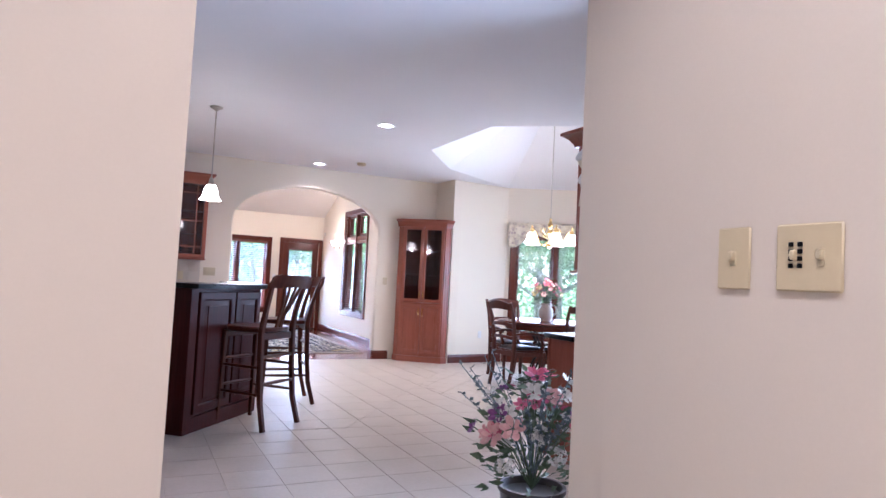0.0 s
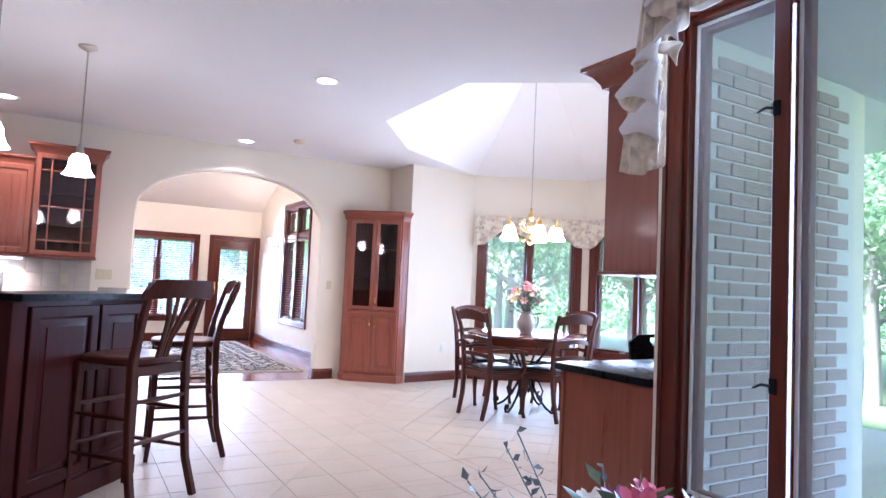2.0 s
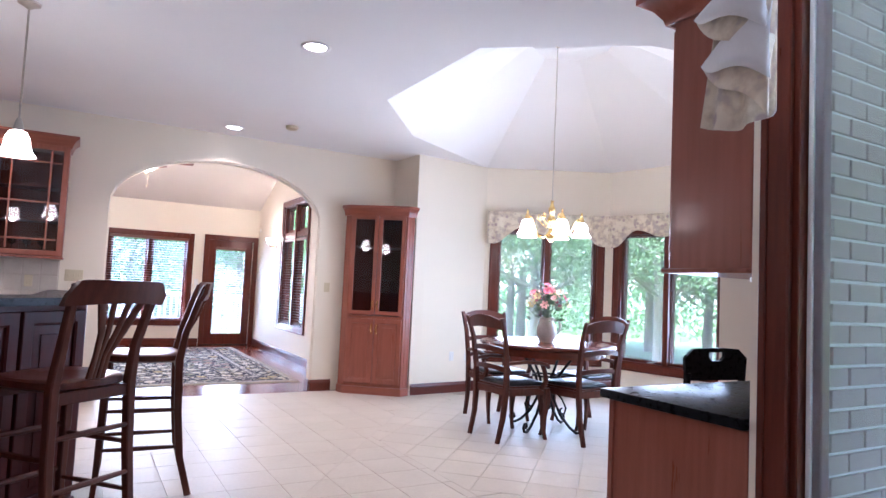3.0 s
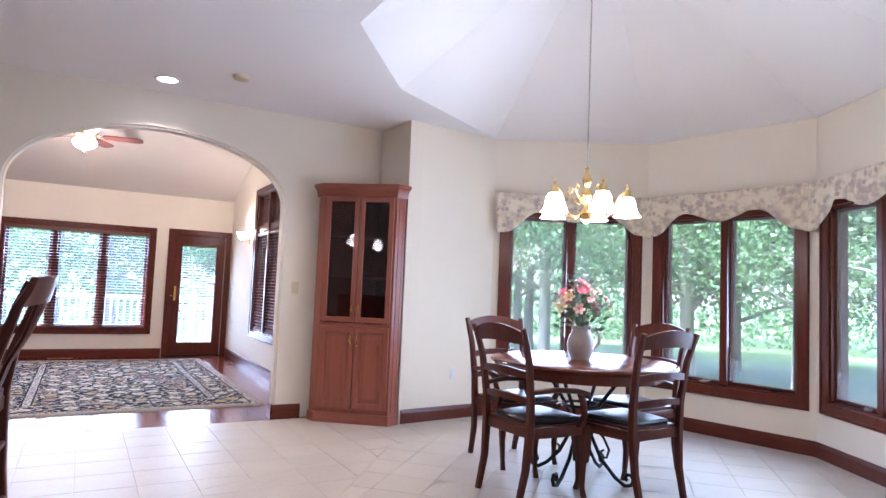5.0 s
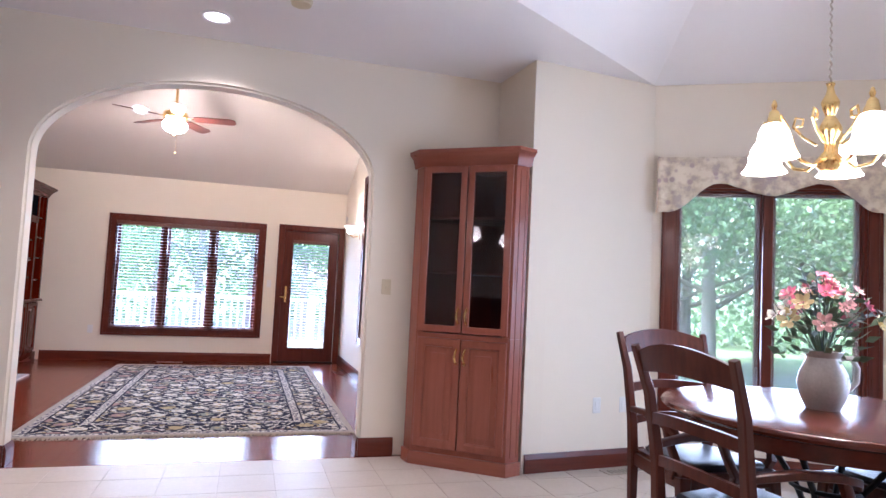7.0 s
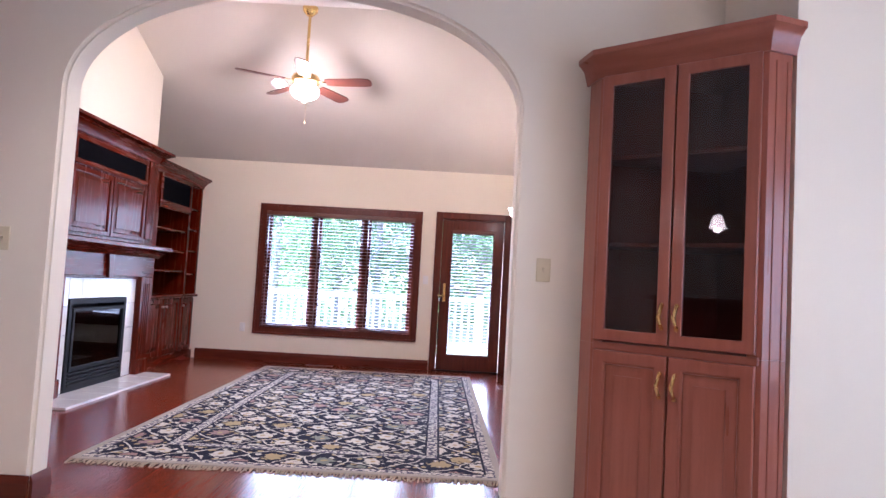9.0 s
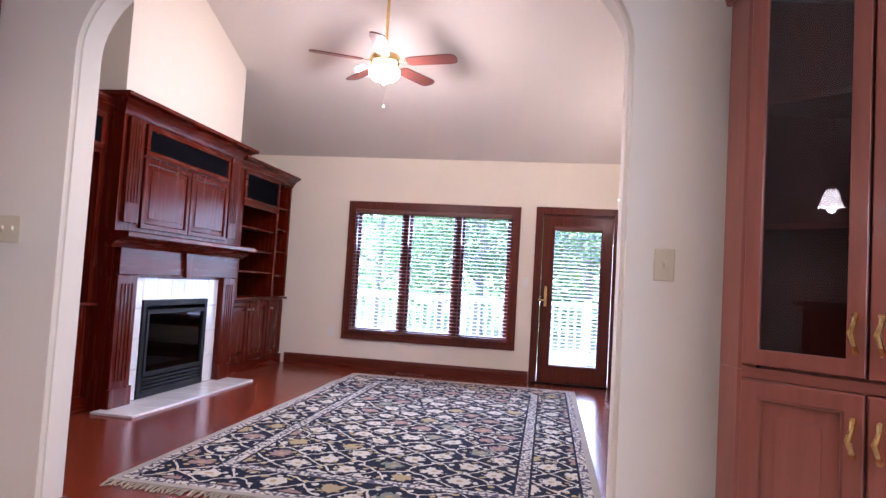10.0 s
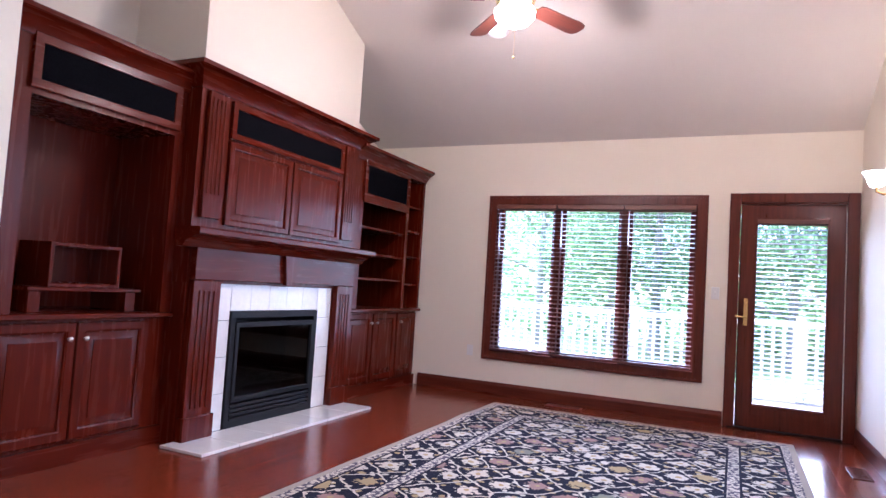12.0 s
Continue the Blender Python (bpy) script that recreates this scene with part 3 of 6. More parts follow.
def glass_door(parent, x, y, z, w, h, mat, muntins=(), cross=(), handle=None, hmat=None):
    bm = new_bm()
    frame_bm(bm, 0, w, 0, h, 0.048, -0.022, 0, 0.003)
    d = part("glass_door", shifted(bm, x, y, z), mat, parent)
    bm = new_bm()
    box(bm, 0.04, w - 0.04, -0.012, -0.008, 0.04, h - 0.04)
    part("glass", shifted(bm, x, y, z), CABGLASS, d)
    for u in muntins:
        bm = new_bm()
        box(bm, u - 0.008, u + 0.008, -0.021, -0.003, 0.055, h - 0.055, 0.002)
        part("muntin", shifted(bm, x, y, z), mat, d)
    for u in cross:
        bm = new_bm()
        box(bm, 0.055, w - 0.055, -0.0205, -0.003, u - 0.008, u + 0.008, 0.002)
        part("muntin", shifted(bm, x, y, z), mat, d)
    if handle:
        bm = new_bm()
        kx, kz = x + handle[0], z + handle[1]
        tube(bm, [(kx, y - 0.022, kz - 0.05), (kx + 0.004, y - 0.05, kz - 0.03), (kx - 0.006, y - 0.045, kz), (kx + 0.004, y - 0.05, kz + 0.03), (kx, y - 0.022, kz + 0.05)], [0.010, 0.007, 0.010, 0.007, 0.010], 8)
        part("handle", bm, hmat or BRASS, d)
    return d


def crown(parent, pts, z, mat, out=0.07, h=0.11):
    """A stepped moulding on the outline pts (outer side to the right when walking along it)."""
    bm = new_bm()
    prof = [(0.0, 0.0), (0.012, 0.0), (0.018, h * 0.2), (out * 0.5, h * 0.55), (out * 0.85, h * 0.75), (out, h * 0.8), (out, h), (0.0, h)]
    rows = []
    n = len(pts)
    for i, p in enumerate(pts):
        p = Vector(p)
        ds = []
        if i:
            ds.append((p - Vector(pts[i - 1])).normalized())
        if i < n - 1:
            ds.append((Vector(pts[i + 1]) - p).normalized())
        ns = [Vector((d.y, -d.x)) for d in ds]
        nn = sum(ns, Vector((0, 0)))
        nn = nn / max(nn.dot(ns[0]), 0.3) if len(ns) > 1 else nn
        rows.append([bm.verts.new((p.x + nn.x * o, p.y + nn.y * o, z + q)) for o, q in prof])
    for a, b in zip(rows, rows[1:]):
        for k in range(len(prof)):
            j = (k + 1) % len(prof)
            bm.faces.new((a[k], b[k], b[j], a[j]))
    bm.faces.new(rows[0])
    bm.faces.new(rows[-1][::-1])
    bmesh.ops.recalc_face_normals(bm, faces=bm.faces[:])
    return part("crown_moulding", bm, mat, parent)


# ---- corner cabinet beside the arch ----
cc = thing("corner_cabinet", pose(4.945, 9.43, 0, 0, 0, -38), "rose brown corner cabinet with glass upper doors", "cabinet")
bm = new_bm()
prism(bm, [(0, 0), (0.70, 0), (0.765, 0.10), (0.745, 0.17), (0.40, 0.54), (-0.09, 0.08)], 0.0, 0.92)
part("base", bm, MAPLE, cc)
bm = new_bm()
prism(bm, [(-0.09, 0.08), (0.0, 0.0), (0.055, 0.0), (0.055, 0.03)], 0.921, 2.14)
part("side_post", bm, MAPLE, cc)
bm = new_bm()
prism(bm, [(0.645, 0.0), (0.70, 0.0), (0.765, 0.10), (0.745, 0.17), (0.645, 0.03)], 0.921, 2.14)
part("side_post", bm, MAPLE, cc)
bm = new_bm()
prism(bm, [(-0.09, 0.08), (0.40, 0.54), (0.40, 0.52), (-0.07, 0.08)], 0.921, 2.14)
part("back_panel", bm, MAPLE, cc)
bm = new_bm()
prism(bm, [(0.745, 0.17), (0.725, 0.17), (0.40, 0.52), (0.40, 0.54)], 0.921, 2.14)
part("back_panel", bm, MAPLE, cc)
bm = new_bm()
prism(bm, [(0, 0), (0.70, 0), (0.765, 0.10), (0.745, 0.17), (0.40, 0.54), (-0.09, 0.08)], 2.141, 2.17)
part("top", bm, MAPLE, cc)
bm = new_bm()
prism(bm, [(-0.01, -0.024), (0.71, -0.024), (0.78, 0.095), (0.76, 0.105), (0.70, 0.0), (0, 0), (-0.085, 0.07), (-0.10, 0.06)], 0.0, 0.09)
part("plinth", bm, MAPLE_X, cc)
for z in (1.365, 1.76):
    bm = new_bm()
    prism(bm, [(0.06, 0.035), (0.64, 0.035), (0.72, 0.17), (0.40, 0.51), (-0.04, 0.1)], z - 0.009, z + 0.009)
    part("shelf", bm, MAPLE_X, cc)
bm = new_bm()
prism(bm, [(0.015, -0.006), (0.685, -0.006), (0.69, -0.001), (0.01, -0.001)], 0.90, 0.93)
part("rail", bm, MAPLE_X, cc)
for x, kx in ((0.02, 0.30), (0.354, 0.028)):
    panel_door(cc, x, -0.001, 0.13, 0.326, 0.765, MAPLE, (kx, 0.645), BRASS, bow=True)
    glass_door(cc, x, -0.001, 0.94, 0.326, 1.19, MAPLE, handle=(kx, 0.12))
crown(cc, [(-0.10, 0.085), (0, 0.0), (0.70, 0.0), (0.77, 0.105)], 2.13, MAPLE_X, 0.06, 0.12)
bm = new_bm()
for k in range(2):
    u = 0.722 + k * 0.03
    v = (u - 0.70) / 0.065 * 0.10
    tube(bm, [(u, v - 0.001, 0.12), (u, v - 0.001, 2.1)], 0.0045, 6)
part("reeding", bm, MAPLE, cc)

# ---- living room built-ins: frame with x along the wall and the face at y = 0 ----
mwest = lambda x, y: pose(x, y + 0.20, 0, 0, 0, 90)
fp = thing("fireplace_surround", mwest(1.04, 11.50), "red cherry fireplace surround with overmantel panels", "fireplace")
W = 1.91
bm = new_bm()
box(bm, 0.0, W, 0.0, 0.68, 1.03, 2.33)
part("side_panel", bm, CHERRY, fp)
bm = new_bm()
box(bm, 0.0, 0.27, 0.0, 0.68, 0.0, 1.03)
part("side_panel", bm, CHERRY, fp)
bm = new_bm()
box(bm, 1.63, W, 0.0, 0.68, 0.0, 1.03)
part("side_panel", bm, CHERRY, fp)
for x0 in (0.02, 1.64):
    bm = new_bm()
    box(bm, x0, x0 + 0.24, -0.05, -0.001, 0.0, 1.05, 0.004)
    pil = part("pilaster", bm, CHERRY, fp)
    for k in range(4):
        bm = new_bm()
        box(bm, x0 + 0.045 + k * 0.042, x0 + 0.065 + k * 0.042, -0.058, -0.0495, 0.22, 0.98, 0.004)
        part("reed", bm, CHERRY, pil)
    bm = new_bm()
    box(bm, x0 - 0.012, x0 + 0.252, -0.066, -0.002, 0.0, 0.17, 0.006)
    part("plinth_block", bm, CHERRY, fp)
    bm = new_bm()
    box(bm, x0 + 0.03, x0 + 0.21, -0.03, -0.001, 1.46, 2.30, 0.004)
    pil = part("overmantel_pilaster", bm, CHERRY, fp)
    for k in range(4):
        bm = new_bm()
        box(bm, x0 + 0.05 + k * 0.036, x0 + 0.068 + k * 0.036, -0.037, -0.0295, 1.62, 2.26, 0.004)
        part("reed", bm, CHERRY, pil)
bm = new_bm()
box(bm, 0.02, W - 0.03, -0.055, -0.002, 1.052, 1.27, 0.004)
part("frieze", bm, CHERRY_Y, fp)
bm = new_bm()
slab(bm, [(0.90, 1.04), (1.00, 1.04), (1.03, 1.26), (0.87, 1.26)], -0.085, -0.05)
part("keystone", bm, CHERRY, fp)
bm = new_bm()
prof = [(0.0, 1.26), (-0.07, 1.26), (-0.09, 1.29), (-0.16, 1.33), (-0.20, 1.335), (-0.21, 1.345), (-0.21, 1.375), (-0.20, 1.385), (0.0, 1.385)]
slab(bm, prof, -0.12, W + 0.06, Matrix(((0, 1, 0, 0), (1, 0, 0, 0), (0, 0, 1, 0), (0, 0, 0, 1))))
part("mantel_shelf", bm, CHERRY_Y, fp)
for x0 in (0.27, 0.965):
    bm = door_mesh(0.68, 0.58, 0.024, 0.05)
    part("raised_panel", shifted(bm, x0, -0.001, 1.43), CHERRY, fp)
bm = new_bm()
frame_bm(bm, 0.27, 1.645, 2.03, 2.29, 0.045, -0.026, -0.001, 0.003)
sp = part("speaker_frame", bm, CHERRY_Y, fp)
bm = new_bm()
box(bm, 0.31, 1.605, -0.012, -0.002, 2.07, 2.25)
part("speaker_cloth", bm, DARK, sp, "black speaker cloth panel")
crown(fp, [(-0.0, 0.5), (0.0, 0.0), (W, 0.0), (W, 0.5)], 2.31, CHERRY_Y, 0.13, 0.14)

tiles = thing("fireplace_tile_surround", mwest(1.035, 11.50), "white marble tile surround of the fireplace", "fireplace surround")
HB = new_bm()
box(HB, -0.5, 0.5, 0, 0.02, -0.5, 0.5)
hme = bpy.data.meshes.new("tile")
HB.to_mesh(hme)
HB.free()
hme.materials.append(HEARTH)
for a, b, z0, z1, nx, nz in ((0.272, 0.418, 0.02, 1.028, 1, 4), (1.432, 1.628, 0.02, 1.028, 1, 4), (0.42, 1.43, 0.842, 1.028, 5, 1)):
    for i in range(nx):
        for j in range(nz):
            w, h = (b - a) / nx, (z1 - z0) / nz
            piece("tile", hme, tiles, pose(a + w * (i + 0.5), 0, z0 + h * (j + 0.5)) @ Matrix.Diagonal((w - 0.003, 1, h - 0.003, 1)))
fire = thing("gas_fireplace", mwest(1.03, 11.50), "black gas fireplace insert with dark glass", "fireplace insert")
bm = new_bm()
frame_bm(bm, 0.422, 1.428, 0.022, 0.84, 0.05, -0.02, 0.3, 0.004)
box(bm, 0.44, 1.41, 0.25, 0.3, 0.03, 0.83)
part("frame", bm, BLACKMETAL, fire)
bm = new_bm()
for k in range(4):
    box(bm, 0.475, 1.375, -0.024, 0.02, 0.065 + k * 0.032, 0.087 + k * 0.032, 0.004)
part("louver", bm, BLACKMETAL, fire)
bm = new_bm()
frame_bm(bm, 0.47, 1.38, 0.2, 0.76, 0.035, -0.03, 0.0, 0.004)
part("glass_frame", bm, BLACKMETAL, fire)
bm = new_bm()
box(bm, 0.50, 1.35, -0.012, -0.007, 0.23, 0.73)
part("glass", bm, FIREGLASS, fire)
bm = new_bm()
for k, (a, b, z) in enumerate(((0.62, 1.2, 0.30), (0.7, 1.28, 0.36), (0.66, 1.0, 0.43))):
    tube(bm, [(a, 0.10, z), ((a + b) / 2, 0.13, z + 0.02), (b, 0.1 + 0.05 * k, z + 0.03)], [0.035, 0.042, 0.03], 9)
part("log", bm, WINE, fire)
hearth = thing("hearth", pose(0, 0, 0), "white marble tile hearth on the wood floor", "hearth")
for i in range(6):
    a = 11.60 + i * 1.94 / 6
    bm = new_bm()
    box(bm, 1.04, 1.39, a + 0.002, a + 1.94 / 6 - 0.002, 0.0, 0.02, 0.003)
    part("tile", bm, HEARTH, hearth)

# left media cabinet
mc = thing("media_cabinet", mwest(0.92, 9.80), "red cherry media cabinet with an open television bay", "cabinet")
W = 1.70
bm = new_bm()
box(bm, 0, W, 0.03, 0.56, 0.09, 0.80)
part("base", bm, CHERRY, mc)
bm = new_bm()
box(bm, 0, W, 0.53, 0.56, 0.80, 2.30)
part("back_panel", bm, CHERRY, mc)
bm = new_bm()
box(bm, 0, 0.70, 0.0, 0.52, 0.83, 2.30)
part("side_panel", bm, CHERRY, mc)
bm = new_bm()
box(bm, 1.62, W, 0.0, 0.52, 0.83, 2.30)
part("side_panel", bm, CHERRY, mc)
bm = new_bm()
box(bm, 0.70, 1.62, 0.0, 0.52, 1.97, 2.02)
part("top_rail", bm, CHERRY, mc)
bm = new_bm()
box(bm, 0.70, 1.62, 0.0, 0.52, 2.27, 2.30)
part("top_rail", bm, CHERRY, mc)
bm = new_bm()
box(bm, 0, W, -0.035, 0.55, 0.80, 0.832, 0.006)
part("ledge", bm, CHERRY_Y, mc)
bm = new_bm()
box(bm, 0, W, -0.004, 0.5, 0.0, 0.11)
part("plinth", bm, CHERRY_Y, mc)
for x, kx in ((0.12, 0.42), (0.61, 0.42), (1.085, 0.04)):
    panel_door(mc, x, 0.029, 0.13, 0.465, 0.65, CHERRY, (kx, 0.56), NICKEL)
bm = new_bm()
frame_bm(bm, 0.68, 1.64, 2.0, 2.29, 0.05, -0.022, -0.001, 0.003)
sp = part("speaker_frame", bm, CHERRY_Y, mc)
bm = new_bm()
box(bm, 0.725, 1.595, -0.012, 0.01, 2.045, 2.245)
part("speaker_cloth", bm, DARK, sp, "black speaker cloth panel")
crown(mc, [(0, 0.0), (W, 0.0)], 2.27, CHERRY_Y, 0.10, 0.13)
stand = thing("media_riser", mwest(0.86, 10.62), "dark cherry riser in the television bay", "riser")
bm = new_bm()
box(bm, -0.02, 0.68, -0.02, 0.34, 0.95, 0.972, 0.003)
part("top", bm, CHERRY_Y, stand)
for x in (0.0, 0.59):
    bm = new_bm()
    box(bm, x, x + 0.07, 0.0, 0.32, 0.832, 0.95, 0.003)
    part("leg", bm, CHERRY, stand)
box_shelf = thing("box_shelf", mwest(0.86, 10.72), "open dark cherry box on the riser", "box")
bm = new_bm()
frame_bm(bm, 0.0, 0.44, 0.972, 1.22, 0.022, 0.0, 0.28, 0.003)
part("frame", bm, CHERRY, box_shelf)
bm = new_bm()
box(bm, 0.022, 0.418, 0.26, 0.27, 0.994, 1.198)
part("back", bm, CHERRY, box_shelf)

# right bookcase
bk = thing("bookcase", mwest(1.0, 13.41), "red cherry bookcase with empty shelves and doors", "bookcase")
W = 1.475
bm = new_bm()
box(bm, 0, W, 0.03, 0.64, 0.09, 0.81)
part("base", bm, CHERRY, bk)
bm = new_bm()
box(bm, 0, W, 0.60, 0.64, 0.81, 2.28)
part("back_panel", bm, CHERRY, bk)
bm = new_bm()
box(bm, 0, 0.19, 0.0, 0.60, 0.84, 2.28)
part("side_panel", bm, CHERRY, bk)
bm = new_bm()
box(bm, 1.06, 1.12, 0.0, 0.60, 0.84, 2.28)
part("side_panel", bm, CHERRY, bk)
bm = new_bm()
box(bm, W - 0.045, W, 0.0, 0.60, 0.84, 2.28)
part("side_panel", bm, CHERRY, bk)
bm = new_bm()
box(bm, 0.19, 1.06, 0.0, 0.60, 2.25, 2.28)
part("top_rail", bm, CHERRY, bk)
bm = new_bm()
box(bm, 1.12, W - 0.045, 0.0, 0.60, 2.25, 2.28)
part("top_rail", bm, CHERRY, bk)
bm = new_bm()
box(bm, 0, W, -0.035, 0.6, 0.81, 0.842, 0.006)
part("ledge", bm, CHERRY_Y, bk)
bm = new_bm()
box(bm, 0, W, -0.002, 0.5, 0.0, 0.11)
part("plinth", bm, CHERRY_Y, bk)
for z in (1.13, 1.375, 1.63):
    bm = new_bm()
    box(bm, 0.192, 1.058, 0.02, 0.6, z - 0.012, z + 0.012, 0.003)
    part("shelf", bm, CHERRY_Y, bk)
for z in (1.10, 1.40, 1.68, 1.95):
    bm = new_bm()
    box(bm, 1.122, W - 0.047, 0.02, 0.6, z - 0.012, z + 0.012, 0.003)
    part("shelf", bm, CHERRY_Y, bk)
for x, kx in ((0.06, 0.42), (0.545, 0.04), (1.035, 0.05)):
    panel_door(bk, x, 0.029, 0.13, 0.46 if x < 1 else 0.41, 0.66, CHERRY, (kx, 0.57), NICKEL)
bm = new_bm()
frame_bm(bm, 0.17, 1.075, 1.86, 2.27, 0.05, -0.022, 0.001, 0.003)
box(bm, 0.2, 1.05, -0.02, 0.0, 1.86, 1.95, 0.003)
sp = part("speaker_frame", bm, CHERRY_Y, bk)
bm = new_bm()
box(bm, 0.215, 1.03, -0.012, 0.01, 1.945, 2.225)
part("speaker_cloth", bm, DARK, sp, "black speaker cloth panel")
crown(bk, [(0, 0.0), (W - 0.002, 0.0)], 2.25, CHERRY_Y, 0.11, 0.13)
bm = new_bm()
box(bm, LX0, 1.02, 11.72, 13.60, 2.34, 3.9)
setting("wall_chimney", bm, PAINT, "cream painted chimney breast above the fireplace")

# ---- rug ----
rug_m, t, p = node_mat("navy and cream floral rug wool")
L = t.links.new


def mathn(op, a, b=None, c=None):
    n = t.nodes.new("ShaderNodeMath")
    n.operation = op
    for i, v in enumerate((a, b, c)):
        if v is None:
            continue
        if isinstance(v, (int, float)):
            n.inputs[i].default_value = v
        else:
            L(v, n.inputs[i])
    return n.outputs[0]


def mixc(fac, a, b):
    n = t.nodes.new("ShaderNodeMix")
    n.data_type = 'RGBA'
    L(fac, n.inputs[0])
    for i, v in ((6, a), (7, b)):
        if isinstance(v, tuple):
            n.inputs[i].default_value = (*v, 1)
        else:
            L(v, n.inputs[i])
    return n.outputs[2]


tc = t.nodes.new("ShaderNodeTexCoord")
sep = t.nodes.new("ShaderNodeSeparateXYZ")
L(tc.outputs["Object"], sep.inputs[0])
wob = t.nodes.new("ShaderNodeTexNoise")
wob.inputs["Scale"].default_value = 9.0
L(tc.outputs["Object"], wob.inputs["Vector"])
wv = t.nodes.new("ShaderNodeVectorMath")
wv.operation = 'MULTIPLY_ADD'
wv.inputs[1].default_value = (0.07, 0.07, 0)
L(wob.outputs["Color"], wv.inputs[0])
turned = t.nodes.new("ShaderNodeMapping")
turned.inputs["Rotation"].default_value = (0, 0, radians(45))
L(tc.outputs["Object"], turned.inputs["Vector"])
L(turned.outputs[0], wv.inputs[2])
NAVY, CREAM, GOLD, ROSE, SAGE = (0.006, 0.007, 0.022), (0.57, 0.52, 0.44), (0.38, 0.29, 0.15), (0.30, 0.19, 0.17), (0.20, 0.21, 0.17)


def voro(scale, feature='F1', rnd=0.35):
    v = t.nodes.new("ShaderNodeTexVoronoi")
    v.voronoi_dimensions, v.feature = '2D', feature
    v.inputs["Scale"].default_value, v.inputs["Randomness"].default_value = scale, rnd
    L(wv.outputs[0], v.inputs["Vector"])
    return v


big, vine, small, tiny = voro(4.2, rnd=0.32), voro(4.2, 'DISTANCE_TO_EDGE', 0.32), voro(12.5, rnd=0.9), voro(34.0, rnd=1.0)
pick = t.nodes.new("ShaderNodeValToRGB")
pick.color_ramp.interpolation = 'CONSTANT'
els = pick.color_ramp.elements
els[0].position, els[0].color = 0.0, (*CREAM, 1)
els[1].position, els[1].color = 0.5, (*ROSE, 1)
for pos, c in ((0.66, CREAM), (0.82, GOLD), (0.92, SAGE)):
    e = els.new(pos)
    e.color = (*c, 1)
sc = t.nodes.new("ShaderNodeSeparateColor")
L(big.outputs["Color"], sc.inputs[0])
L(sc.outputs[0], pick.inputs[0])
petal = mathn('MULTIPLY_ADD', tiny.outputs["Distance"], 0.22, big.outputs["Distance"])
flower = mathn('LESS_THAN', petal, 0.36)
heart = mathn('LESS_THAN', big.outputs["Distance"], 0.08)
leafs = mathn('LESS_THAN', small.outputs["Distance"], 0.215)
vines = mathn('LESS_THAN', vine.outputs["Distance"], 0.025)
ss = t.nodes.new("ShaderNodeSeparateColor")
L(small.outputs["Color"], ss.inputs[0])
leafcol = mixc(mathn('GREATER_THAN', ss.outputs[1], 0.55), CREAM, GOLD)
col = mixc(leafs, NAVY, leafcol)
col = mixc(vines, col, CREAM)
col = mixc(flower, col, pick.outputs[0])
col = mixc(heart, col, GOLD)
RX, RY = 1.28, 2.115
edge = mathn('MINIMUM', mathn('SUBTRACT', RX, mathn('ABSOLUTE', sep.outputs[0])), mathn('SUBTRACT', RY, mathn('ABSOLUTE', sep.outputs[1])))


def band(a, b):
    return mathn('MULTIPLY', mathn('GREATER_THAN', edge, a), mathn('LESS_THAN', edge, b))


dash = mathn('GREATER_THAN', tiny.outputs["Distance"], 0.42)
dots = mixc(dash, CREAM, (0.10, 0.09, 0.12))
col = mixc(band(0.40, 0.47), col, dots)
col = mixc(band(0.385, 0.40), col, NAVY)
col = mixc(band(0.47, 0.485), col, NAVY)
col = mixc(band(0.045, 0.10), col, dots)
col = mixc(band(0.10, 0.115), col, NAVY)
col = mixc(band(-1, 0.045), col, (0.36, 0.32, 0.27))
wear = t.nodes.new("ShaderNodeTexNoise")
wear.inputs["Scale"].default_value = 1.3
L(tc.outputs["Object"], wear.inputs["Vector"])
hs = t.nodes.new("ShaderNodeHueSaturation")
L(mathn('MULTIPLY_ADD', wear.outputs[0], 0.4, 0.8), hs.inputs["Value"])
L(col, hs.inputs["Color"])
L(hs.outputs[0], p.inputs["Base Color"])
p.inputs["Roughness"].default_value = 0.95
p.inputs["Sheen Weight"].default_value = 0.02
p.inputs["Specular IOR Level"].default_value = 0.1
pile = t.nodes.new("ShaderNodeTexNoise")
pile.inputs["Scale"].default_value = 260
L(tc.outputs["Object"], pile.inputs["Vector"])
bp = t.nodes.new("ShaderNodeBump")
bp.inputs["Strength"].default_value, bp.inputs["Distance"].default_value = 0.6, 0.004
L(pile.outputs[0], bp.inputs["Height"])
L(bp.outputs[0], p.inputs["Normal"])
rug = thing("area_rug", pose(3.42, 12.47, 0.0), "navy and cream floral wool rug with fringe", "rug")
bm = new_bm()
gx, gy = 26, 42
grid = [[bm.verts.new((-RX + 2 * RX * i / gx, -RY + 2 * RY * j / gy, 0.012 + 0.002 * noise.noise((i * 0.4, j * 0.4, 1)) + (0.012 * max(0, 1 - abs(j - 34) / 3) * max(0, 1 - i / 5)))) for i in range(gx + 1)] for j in range(gy + 1)]
for j in range(gy):
    for i in range(gx):
        bm.faces.new((grid[j][i], grid[j][i + 1], grid[j + 1][i + 1], grid[j + 1][i]))
ret = bmesh.ops.extrude_face_region(bm, geom=bm.faces[:])
for v in [g for g in ret["geom"] if isinstance(g, bmesh.types.BMVert)]:
    v.co.z = 0.001
bmesh.ops.recalc_face_normals(bm, faces=bm.faces[:])
part("rug_body", bm, rug_m, rug)
FRINGE = surface("tan rug fringe cotton", (0.28, 0.22, 0.15), (0.42, 0.35, 0.26), 0.95, scale=30, bump=0.2)
